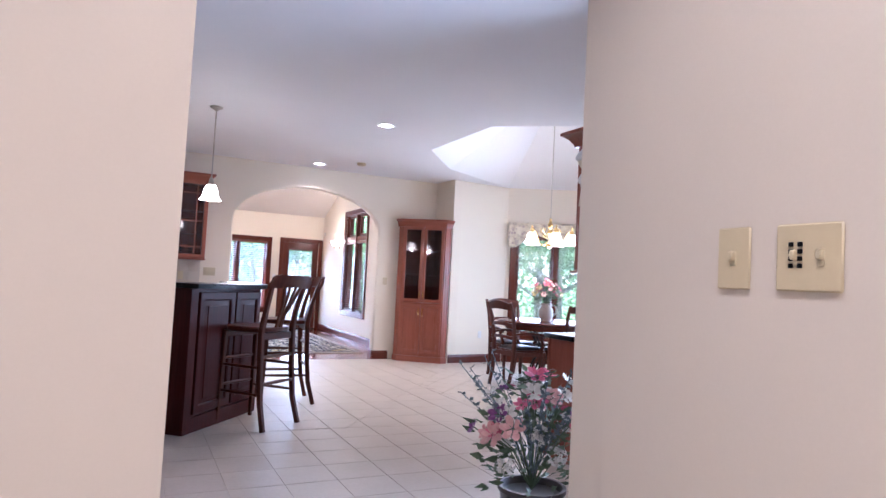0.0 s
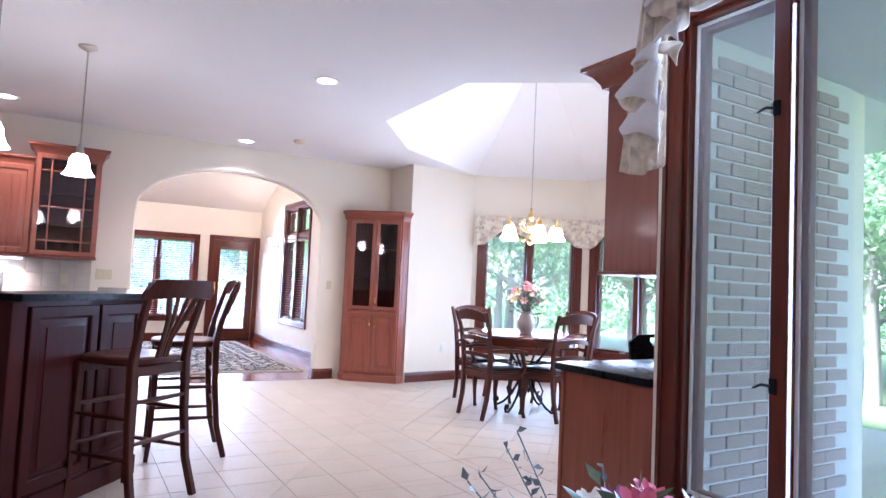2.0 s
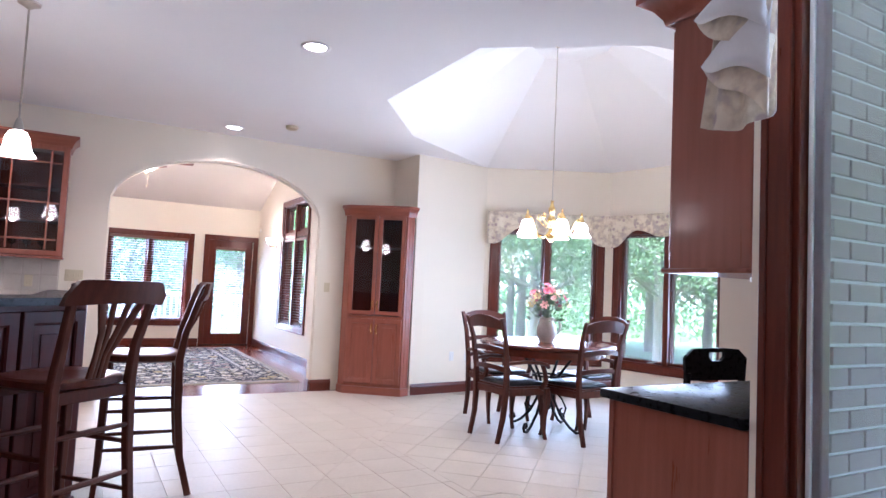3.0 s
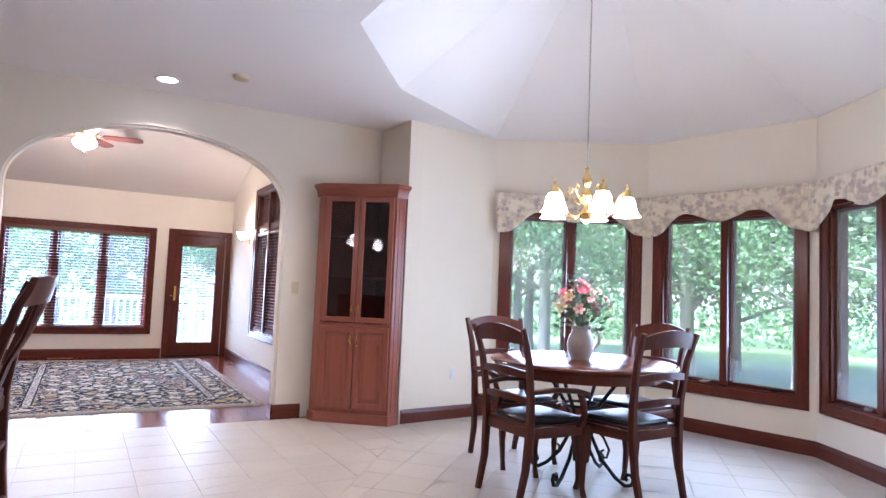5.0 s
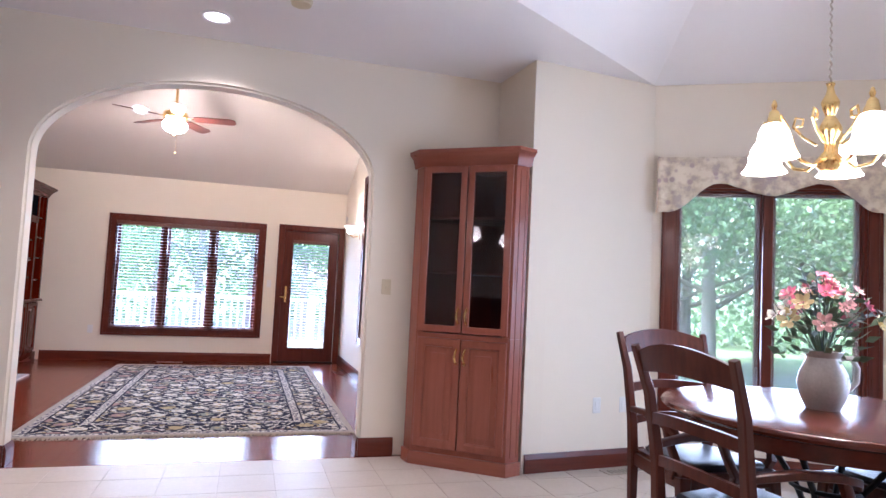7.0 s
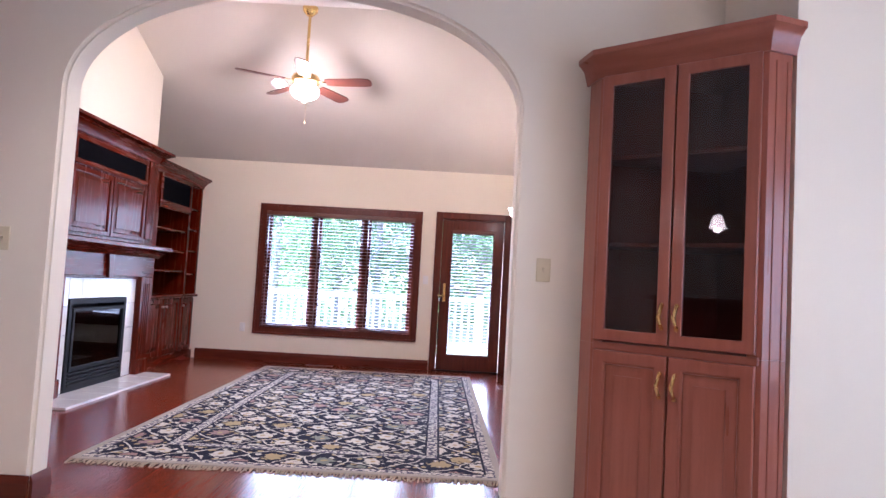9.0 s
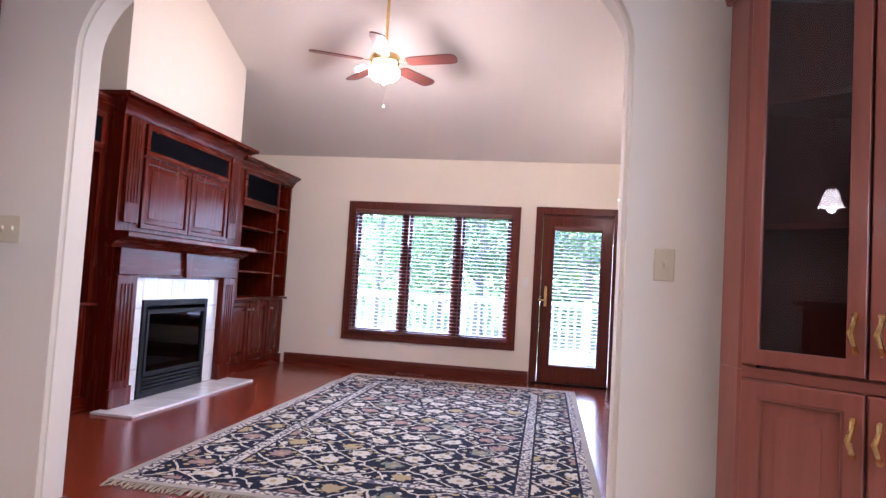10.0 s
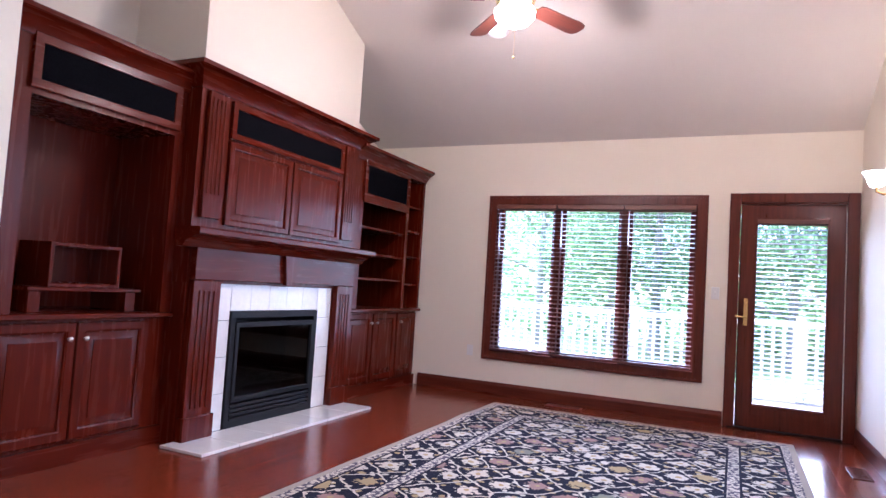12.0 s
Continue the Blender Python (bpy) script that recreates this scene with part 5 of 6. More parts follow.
    part("apron", bm, CHAIRWOOD, c)
    return c


bar_stool(pose(2.09, 5.62, 0, 0, 0, 40) @ TALL, "dark brown wooden bar stool with splat back")
bar_stool(pose(2.50, 6.53, 0, 0, 0, 86) @ TALL, "dark brown wooden bar stool beside the bar end")
dc = thing("desk_chair", pose(5.22, 4.74, 0, 0, 0, -8), "black painted chair with a handhold in its back", "chair")
bm = new_bm()
pts_o = [(0.2 * math.cos(a), 0.96 + 0.07 * math.sin(a)) for a in [math.pi * k / 10 for k in range(11)]] + [(-0.2, 0.86), (0.2, 0.86)]
slab(bm, [(0.21, 0.86), (0.22, 0.98), (0.16, 1.03), (0.055, 1.035), (0.055, 0.985), (0.03, 0.965), (-0.03, 0.965), (-0.055, 0.985), (-0.055, 1.035), (-0.16, 1.03), (-0.22, 0.98), (-0.21, 0.86)], -0.235, -0.215)
slab(bm, [(0.055, 1.012), (0.055, 1.036), (-0.055, 1.036), (-0.055, 1.012)], -0.2349, -0.2151)
part("backrest", bm, GRANITE, dc)
bm = new_bm()
box(bm, -0.21, 0.21, -0.21, 0.21, 0.445, 0.475, 0.01, 2)
part("seat", bm, GRANITE, dc)
for x in (-0.19, 0.19):
    bm = new_bm()
    bar(bm, [(x, -0.24, 0), (x, -0.2, 0.45), (x * 1.02, -0.225, 0.9)], 0.03, 0.03)
    part("back_post", bm, GRANITE, dc)
    bm = new_bm()
    bar(bm, [(x, 0.19, 0), (x, 0.18, 0.445)], 0.03, 0.03)
    part("leg", bm, GRANITE, dc)

# ---- dining table ----
tb = thing("dining_table", pose(TC[0], TC[1], 0), "round polished mahogany table on a wrought iron base", "table")
bm = new_bm()
lathe(bm, [(0, 0.783), (0.615, 0.783), (0.64, 0.793), (0.65, 0.805), (0.645, 0.817), (0.63, 0.823), (0, 0.823)], 64)
part("tabletop", bm, TABLEWOOD, tb)
bm = new_bm()
lathe(bm, [(0.54, 0.715), (0.55, 0.715), (0.55, 0.782), (0.54, 0.782), (0.54, 0.715)], 48)
part("apron", bm, TABLEWOOD, tb)
for k in range(4):
    a = radians(22 + 90 * k)
    ca, sa = math.cos(a), math.sin(a)
    bm = new_bm()
    P = [(0.30, 0.757), (0.24, 0.66), (0.12, 0.5), (0.075, 0.40), (0.085, 0.3), (0.16, 0.16), (0.26, 0.06), (0.33, 0.018), (0.375, 0.03), (0.39, 0.065), (0.375, 0.095), (0.345, 0.095), (0.335, 0.07), (0.35, 0.055)]
    tube(bm, [(r * ca, r * sa, z) for r, z in P], 0.013, 8)
    part("scroll_leg", bm, IRON, tb)
    bm = new_bm()
    P = [(0.10, 0.36), (0.16, 0.30), (0.20, 0.22), (0.185, 0.165), (0.15, 0.17), (0.145, 0.205), (0.165, 0.215)]
    tube(bm, [(r * math.cos(a + 0.25), r * math.sin(a + 0.25), z) for r, z in P], 0.009, 8)
    part("scroll", bm, IRON, tb)
for r, z in ((0.085, 0.34), (0.13, 0.51)):
    bm = new_bm()
    tube(bm, [(r * math.cos(2 * math.pi * k / 24), r * math.sin(2 * math.pi * k / 24), z) for k in range(25)], 0.010, 8)
    part("ring", bm, IRON, tb)
bm = new_bm()
lathe(bm, [(0, 0.757), (0.33, 0.757), (0.33, 0.772), (0, 0.772)], 32)
part("plate", bm, IRON, tb)

# ---- flowers ----
PETALS = [surface("rose pink petals", (0.55, 0.07, 0.16), (0.75, 0.22, 0.32), 0.6, scale=30, bump=0.1),
          surface("pale pink petals", (0.72, 0.36, 0.36), (0.82, 0.55, 0.5), 0.6, scale=30, bump=0.1),
          surface("white petals", (0.72, 0.70, 0.62), (0.82, 0.80, 0.74), 0.6, scale=30, bump=0.1),
          surface("cream yellow petals", (0.70, 0.55, 0.25), (0.80, 0.68, 0.4), 0.6, scale=30, bump=0.1),
          surface("purple petals", (0.16, 0.04, 0.16), (0.3, 0.1, 0.3), 0.6, scale=30, bump=0.1)]
LEAF = surface("grey green leaves", (0.07, 0.11, 0.06), (0.16, 0.22, 0.13), 0.6, scale=14, bump=0.2)
EUCA = surface("blue grey eucalyptus leaves", (0.08, 0.11, 0.12), (0.2, 0.25, 0.27), 0.6, scale=20, bump=0.1)
CERAMIC = surface("mottled pale ceramic glaze", (0.34, 0.31, 0.27), (0.56, 0.53, 0.48), 0.3, scale=9, bump=0.08, coat=0.2)
POT = surface("dark glazed planter", (0.03, 0.03, 0.035), (0.10, 0.08, 0.07), 0.35, scale=8, bump=0.1)


def bloom(bm, at, out_dir, r, rnd, rings=2):
    """A cupped flower: rings of rounded petals about out_dir."""
    q = Vector(out_dir).to_track_quat('Z', 'Y')
    for ring in range(rings):
        n = 6 - ring
        for k in range(n):
            a = 2 * math.pi * (k + 0.5 * ring) / n + rnd.uniform(-0.15, 0.15)
            lift = 0.25 + 0.5 * ring
            rr = r * (1 - 0.35 * ring)
            w = rr * 0.55
            P = [(0.12 * rr, 0, 0), (0.55 * rr, w * 0.55, 0.35 * lift * rr), (0.9 * rr, w * 0.35, 0.8 * lift * rr), (1.0 * rr, 0, lift * rr), (0.9 * rr, -w * 0.35, 0.8 * lift * rr), (0.55 * rr, -w * 0.55, 0.35 * lift * rr)]
            c = bm.verts.new(Vector(at) + q @ (Matrix.Rotation(a, 3, 'Z') @ Vector((0.55 * rr, 0, 0.22 * lift * rr))))
            vs = [bm.verts.new(Vector(at) + q @ (Matrix.Rotation(a, 3, 'Z') @ Vector(x))) for x in P]
            for i in range(6):
                bm.faces.new((vs[i], vs[(i + 1) % 6], c))


def leaf_blade(bm, at, d, length, width, rnd):
    d = Vector(d).normalized()
    s = d.orthogonal().normalized()
    s = Matrix.Rotation(rnd.uniform(0, 6.28), 3, d) @ s
    up = d.cross(s)
    at = Vector(at)
    P = [at, at + d * length * 0.4 + s * width / 2 + up * width * 0.15, at + d * length + up * width * -0.2, at + d * length * 0.4 - s * width / 2 + up * width * 0.15]
    vs = [bm.verts.new(p) for p in P]
    mid = bm.verts.new(at + d * length * 0.42)
    for i in range(4):
        bm.faces.new((vs[i], vs[(i + 1) % 4], mid))


def bouquet(parent, base, radius, height, blooms, leaves, sprays, seed, sizes=(0.03, 0.05), kinds=(0, 1, 2, 3)):
    rnd = random.Random(seed)
    base = Vector(base)
    stems, lf = new_bm(), new_bm()
    for k in range(blooms):
        a, e = rnd.uniform(0, 6.28), rnd.uniform(0.1, 1.35) ** 0.9
        d = Vector((math.cos(a) * math.sin(e) * radius, math.sin(a) * math.sin(e) * radius, (0.25 + 0.75 * math.cos(e)) * height * rnd.uniform(0.75, 1.0)))
        tip = base + d
        tube(stems, [base + Vector((0, 0, -0.05)), base + d * 0.5 + Vector((0, 0, 0.03)), tip], 0.0025, 5)
        bm = new_bm()
        bloom(bm, tip, (d.x, d.y - 0.06, d.z * 0.6), rnd.uniform(*sizes), rnd)
        part("flower", bm, PETALS[kinds[k % len(kinds)]], parent)
    for k in range(leaves):
        a, e = rnd.uniform(0, 6.28), rnd.uniform(0.0, 1.7)
        r = rnd.uniform(0.35, 1.0)
        at = base + Vector((math.cos(a) * math.sin(e) * radius * r, math.sin(a) * math.sin(e) * radius * r, max(-0.02, math.cos(e) * height * r)))
        leaf_blade(lf, at, (math.cos(a) + rnd.uniform(-0.5, 0.5), math.sin(a) + rnd.uniform(-0.5, 0.5), rnd.uniform(-0.2, 0.8)), rnd.uniform(0.04, 0.08), rnd.uniform(0.02, 0.035), rnd)
    part("foliage", stems, LEAF, parent)
    tagged(part("foliage", lf, LEAF, parent), kind="stuff")
    for k in range(sprays):
        a = rnd.uniform(0, 6.28)
        d = Vector((math.cos(a) * radius * 1.15, math.sin(a) * radius * 1.15, height * rnd.uniform(0.5, 1.1)))
        bm = new_bm()
        P = [base, base + d * 0.5 + Vector((0, 0, 0.05)), base + d]
        tube(bm, P, 0.002, 5)
        for i in range(16):
            f = 0.35 + 0.65 * i / 15
            q = P[0].lerp(P[1], f * 2) if f < 0.5 else P[1].lerp(P[2], f * 2 - 1)
            leaf_blade(bm, q, (rnd.uniform(-1, 1), rnd.uniform(-1, 1), rnd.uniform(-0.3, 1)), 0.03, 0.018, rnd)
        part("spray", bm, EUCA, parent)


vz = thing("flower_pitcher", pose(TC[0] + 0.0, TC[1] + 0.02, 0.823), "mottled ceramic pitcher with pink silk flowers", "vase")
bm = new_bm()
lathe(bm, [(0, 0), (0.064, 0), (0.07, 0.012), (0.09, 0.058), (0.098, 0.105), (0.09, 0.15), (0.069, 0.19), (0.063, 0.213), (0.076, 0.24), (0.071, 0.24), (0.058, 0.213), (0.058, 0.195), (0, 0.185)], 28)
part("pitcher", bm, CERAMIC, vz)
bm = new_bm()
tube(bm, [(0.063, -0.022, 0.213), (0.11, -0.04, 0.213), (0.132, -0.046, 0.172), (0.126, -0.046, 0.115), (0.09, -0.032, 0.075)], 0.012, 8)
part("handle", bm, CERAMIC, vz)
bouquet(vz, (0, 0, 0.23), 0.20, 0.33, 38, 150, 3, 11, (0.026, 0.05), (0, 1, 0, 2, 1, 3))
fl = thing("floor_flower_arrangement", pose(2.78, 2.50, 0), "potted silk flowers in pink, white and purple on the floor", "flower arrangement")
bm = new_bm()
lathe(bm, [(0, 0), (0.10, 0), (0.105, 0.01), (0.13, 0.25), (0.145, 0.34), (0.155, 0.35), (0.155, 0.37), (0.14, 0.37), (0.13, 0.34), (0, 0.33)], 28)
part("pot", bm, POT, fl)
bouquet(fl, (0, 0, 0.4), 0.30, 0.50, 40, 320, 22, 23, (0.035, 0.06), (0, 2, 2, 4, 1, 2, 0))
for k, (x, y, z) in enumerate(((-0.12, 0.05, 0.56), (-0.05, -0.12, 0.62), (0.05, 0.1, 0.68), (0.14, -0.06, 0.66), (-0.16, -0.02, 0.48), (0.02, -0.15, 0.54))):
    bm = new_bm()
    rnd = random.Random(50 + k)
    for i in range(26):
        o = Vector((rnd.gauss(0, 1), rnd.gauss(0, 1), rnd.gauss(0, 1))).normalized()
        bloom(bm, Vector((x, y, z)) + o * 0.042, o, 0.016, rnd, 1)
    part("hydrangea", bm, PETALS[2], fl)

# ---- lamps ----


def bell(bm, at, r, h, flip=1):
    lathe(bm, [(0.25 * r, 0), (0.45 * r, -0.06 * h * flip), (0.62 * r, -0.3 * h * flip), (0.68 * r, -0.6 * h * flip), (0.8 * r, -0.82 * h * flip), (1.0 * r, -1.0 * h * flip), (0.97 * r, -1.0 * h * flip), (0.76 * r, -0.8 * h * flip), (0.64 * r, -0.58 * h * flip), (0.58 * r, -0.3 * h * flip), (0.4 * r, -0.1 * h * flip)], 28, at)


for x, y in ((1.29, 5.96), (1.745, 6.81)):
    pl = thing("pendant_light", pose(x, y, 0), "nickel pendant lamp with lit white bell shade", "pendant lamp", "pendants over the bar")
    bm = new_bm()
    lathe(bm, [(0, CZ - 0.001), (0.065, CZ - 0.001), (0.062, CZ - 0.012), (0.04, CZ - 0.022), (0.012, CZ - 0.04), (0, CZ - 0.04)], 24)
    part("canopy", bm, NICKEL, pl)
    bm = new_bm()
    tube(bm, [(0, 0, CZ - 0.03), (0, 0, 2.14)], 0.006, 8)
    part("stem", bm, NICKEL, pl)
    bm = new_bm()
    lathe(bm, [(0, 2.2), (0.012, 2.2), (0.022, 2.17), (0.03, 2.13), (0.032, 2.11), (0, 2.11)], 20)
    part("cap", bm, NICKEL, pl)
    bm = new_bm()
    bell(bm, (0, 0, 2.125), 0.105, 0.155)
    part("shade", bm, MILK, pl)
    lamp("pendant_bulb", 'POINT', pose(x, y, 1.96), 0.5, WARM, 0.04)

ch = thing("chandelier", pose(TC[0] - 0.02, TC[1] - 0.02, 0), "polished brass chandelier with five lit glass shades", "chandelier")
bm = new_bm()
lathe(bm, [(0, 1.79), (0.012, 1.79), (0.03, 1.81), (0.05, 1.83), (0.055, 1.86), (0.04, 1.88), (0.022, 1.9), (0.02, 1.94), (0.035, 1.97), (0.042, 2.0), (0.03, 2.03), (0.018, 2.05), (0.03, 2.08), (0.036, 2.11), (0.02, 2.14), (0.012, 2.17), (0.018, 2.19), (0, 2.2)], 24)
part("stem", bm, BRASS, ch)
CHTOP = CZ + 0.85
bm = new_bm()
n = 150
tube(bm, [(0.004 * math.sin(k * 1.9), 0.004 * math.cos(k * 1.9), 2.19 + (CHTOP - 2.2) * k / n) for k in range(n + 1)], 0.0045, 6)
part("chain", bm, NICKEL, ch)
bm = new_bm()
lathe(bm, [(0, CHTOP - 0.05), (0.02, CHTOP - 0.045), (0.06, CHTOP - 0.01), (0.065, CHTOP), (0, CHTOP)], 24)
part("canopy", bm, BRASS, ch)
for k in range(5):
    a = radians(250 + 72 * k)
    ca, sa = math.cos(a), math.sin(a)
    P = [(0.04, 1.87), (0.09, 1.83), (0.15, 1.845), (0.19, 1.9), (0.22, 1.98), (0.255, 2.02), (0.285, 2.0)]
    bm = new_bm()
    tube(bm, [(r * ca, r * sa, z) for r, z in P], 0.008, 8)
    lathe(bm, [(0, 2.085), (0.006, 2.08), (0.012, 2.06), (0.008, 2.045), (0.02, 2.03), (0.026, 2.0), (0.03, 1.975), (0, 1.97)], 16, (0.285 * ca, 0.285 * sa, 0))
    part("arm", bm, BRASS, ch)
    bm = new_bm()
    P = [(0.05, 1.93), (0.10, 1.97), (0.14, 2.02), (0.13, 2.06), (0.10, 2.05), (0.105, 2.02), (0.125, 2.02)]
    tube(bm, [(r * math.cos(a + 0.3), r * math.sin(a + 0.3), z) for r, z in P], 0.006, 8)
    part("scroll", bm, BRASS, ch)
    bm = new_bm()
    bell(bm, (0.285 * ca, 0.285 * sa, 1.985), 0.095, 0.14)
    part("shade", bm, MILK, ch)
lamp("chandelier_bulbs", 'POINT', pose(TC[0], TC[1], 1.76), 1.2, WARM, 0.16)

fan = thing("ceiling_fan", pose(2.87, 12.52, 0), "brass ceiling fan with five wooden blades, lit", "ceiling fan")
bm = new_bm()
tube(bm, [(0, 0, RIDGE - 0.05), (0, 0, 3.08)], 0.014, 10)
part("rod", bm, BRASS, fan)
bm = new_bm()
lathe(bm, [(0, RIDGE - 0.005), (0.075, RIDGE - 0.03), (0.07, RIDGE - 0.07), (0.03, RIDGE - 0.11), (0, RIDGE - 0.11)], 24)
part("canopy", bm, BRASS, fan)
bm = new_bm()
lathe(bm, [(0, 3.11), (0.03, 3.11), (0.05, 3.085), (0.12, 3.06), (0.135, 3.03), (0.13, 2.995), (0.09, 2.975), (0.05, 2.97), (0, 2.97)], 28)
part("motor", bm, BRASS, fan)
FANWOOD = surface("mahogany fan blade wood", (0.07, 0.018, 0.012), (0.16, 0.045, 0.026), 0.35, scale=3, stretch=ALONG_X, bump=0.05)
for k in range(5):
    bm = new_bm()
    prism(bm, [(0.20, -0.05), (0.24, -0.062), (0.58, -0.072), (0.63, -0.06), (0.65, -0.03), (0.65, 0.03), (0.63, 0.06), (0.58, 0.072), (0.24, 0.062), (0.20, 0.05)], -0.004, 0.004)
    blade = part("blade", bm, FANWOOD, fan)
    blade.matrix_basis = pose(0, 0, 3.0, 0, 0, 63 + 72 * k) @ pose(0, 0, 0, -12)
    bm = new_bm()
    bar(bm, [(0.11, 0, 3.01 - 3.0), (0.17, 0, 0.0), (0.24, 0, 0.006)], [0.03, 0.02, 0.05], 0.006, (0, 0, 1))
    part("blade_arm", bm, BRASS, blade)
bm = new_bm()
lathe(bm, [(0.05, 2.97), (0.105, 2.965), (0.135, 2.93), (0.13, 2.89), (0.10, 2.855), (0.05, 2.835), (0, 2.83)], 28)
part("light_bowl", bm, glow("lit fan glass bowl", (1.0, 0.86, 0.68), 2.4), fan)
bm = new_bm()
lathe(bm, [(0, 2.835), (0.02, 2.83), (0.012, 2.81), (0, 2.805)], 14)
part("finial", bm, BRASS, fan)
bm = new_bm()
tube(bm, [(0.03, -0.06, 2.9), (0.03, -0.065, 2.6)], 0.0012, 5)
lathe(bm, [(0, -0.01), (0.006, -0.006), (0.007, 0.002), (0, 0.012)], 10, (0.03, -0.065, 2.595))
part("pull_chain", bm, BRASS, fan)
lamp("fan_light", 'POINT', pose(2.87, 12.52, 2.78), 9.5, WARM, 0.1)
lamp("fan_light_up", 'POINT', pose(2.87, 12.52, 3.2), 0.6, WARM, 0.16)

sc2 = thing("wall_sconce", pose(LX1, 13.70, 1.97, 0, 0, 90), "brass wall sconce with lit upward glass shade", "sconce")
bm = new_bm()
lathe(bm, [(0, 0), (0.05, 0), (0.055, 0.008), (0.03, 0.02), (0, 0.022)], 20)
bm.transform(Matrix.Translation((0, -0.0, -0.05)) @ Matrix.Rotation(radians(-90), 4, 'X'))
bm.transform(Matrix.Rotation(math.pi, 4, 'Z'))
tube(bm, [(0, 0.02, -0.05), (0, 0.09, -0.07), (0, 0.13, -0.05), (0, 0.13, -0.01)], 0.008, 8)
part("bracket", bm, BRASS, sc2)
bm = new_bm()
bell(bm, (0, 0.13, -0.02), 0.085, 0.10, -1)
part("shade", bm, MILK, sc2)
lamp("sconce_bulb", 'POINT', pose(LX1 - 0.13, 13.70, 2.06), 1.0, WARM, 0.04)


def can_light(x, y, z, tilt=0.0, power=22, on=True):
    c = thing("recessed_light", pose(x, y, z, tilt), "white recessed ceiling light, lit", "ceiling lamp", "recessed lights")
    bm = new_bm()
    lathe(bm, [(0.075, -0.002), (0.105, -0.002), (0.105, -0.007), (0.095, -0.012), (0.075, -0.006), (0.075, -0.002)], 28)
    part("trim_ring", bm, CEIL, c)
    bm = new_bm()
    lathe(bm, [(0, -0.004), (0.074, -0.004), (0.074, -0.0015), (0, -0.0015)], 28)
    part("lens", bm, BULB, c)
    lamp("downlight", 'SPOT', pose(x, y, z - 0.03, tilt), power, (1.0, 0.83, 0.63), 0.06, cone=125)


can_light(3.459, 9.223, CZ, power=8)
can_light(3.435, 6.426, CZ, power=8)
can_light(1.11, 8.86, CZ, power=6)
slope = math.degrees(math.atan((RIDGE - EAVE) / (BACK - RIDGE_Y)))
can_light(2.33, 13.60, RIDGE - (13.60 - RIDGE_Y) * (RIDGE - EAVE) / (BACK - RIDGE_Y), -slope, 4)
# two cans out of view, added to brighten the hall walls
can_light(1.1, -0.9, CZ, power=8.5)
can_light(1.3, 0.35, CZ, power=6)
sd = thing("smoke_detector", pose(3.957, 8.76, CZ), "ivory round smoke detector on the ceiling", "smoke detector")
bm = new_bm()
lathe(bm, [(0, 0), (0.065, 0), (0.065, -0.012), (0.058, -0.03), (0.035, -0.038), (0, -0.038)], 28)
part("body", bm, IVORY, sd)

# ---- wall plates, vents ----


def plate(m, gangs, label, mat=IVORY, kind="switch", cat="light switch"):
    w = 0.07 + 0.046 * (gangs - 1)
    p_ = thing("wall_plate", m, label, cat)
    bm = new_bm()
    box(bm, -w / 2, w / 2, -0.006, -0.0005, -0.057, 0.057, 0.003)
    part("cover", bm, mat, p_)
    for g in range(gangs):
        x = (g - (gangs - 1) / 2) * 0.046
        bm = new_bm()
        if kind == "switch":
            box(bm, x - 0.0045, x + 0.0045, -0.016, -0.005, -0.004, 0.012, 0.002)
            box(bm, x - 0.006, x + 0.006, -0.0075, -0.005, -0.014, 0.014, 0.001)
            part("toggle", bm, mat, p_)
        else:
            box(bm, x - 0.017, x + 0.017, -0.009, -0.005, -0.034, 0.034, 0.003)
            part("receptacle", bm, mat, p_)
    return p_


H = lambda y, z: pose(2.088, y, z, 0, 0, -90)
plate(H(0.892, 1.337), 1, "ivory single light switch on the hall wall")
kp = plate(H(0.748, 1.337), 2, "ivory switch plate with a small keypad")
bm = new_bm()
for i in range(2):
    for j in range(4):
        box(bm, -0.034 + i * 0.016, -0.025 + i * 0.016, -0.0085, -0.0055, -0.018 + j * 0.012, -0.010 + j * 0.012, 0.001)
part("key", bm, GRANITE, kp)
plate(pose(4.75, ARCH_Y - 0.001, 1.24), 1, "ivory single light switch beside the arch")
plate(pose(2.08, ARCH_Y - 0.001, 1.25), 3, "ivory three-gang switch beside the glass cabinet")
plate(pose(1.70, 9.612, 1.18), 1, "ivory outlet on the backsplash", kind="outlet", cat="outlet")
plate(pose(4.07, BACK - 0.001, 1.2), 1, "white light switch by the deck door", WHITEPL)
plate(pose(1.66, BACK - 0.001, 0.44), 1, "white wall outlet by the bookcase", WHITEPL, "outlet", "outlet")
mN, _ = along(NIB, BAY_D)
plate(mN @ pose(0.62, -0.001, 0.45), 1, "white wall outlet below the window corner", WHITEPL, "outlet", "outlet")
plate(mN @ pose(0.86, -0.001, 0.45), 1, "white wall outlet with a plug", WHITEPL, "outlet", "outlet")
sen = thing("motion_sensor", pose(5.185, 14.95, 2.27, 0, 0, 45), "small white wall sensor in the corner", "sensor")
bm = new_bm()
box(bm, -0.02, 0.02, -0.03, 0.0, -0.035, 0.035, 0.006)
part("body", bm, WHITEPL, sen)
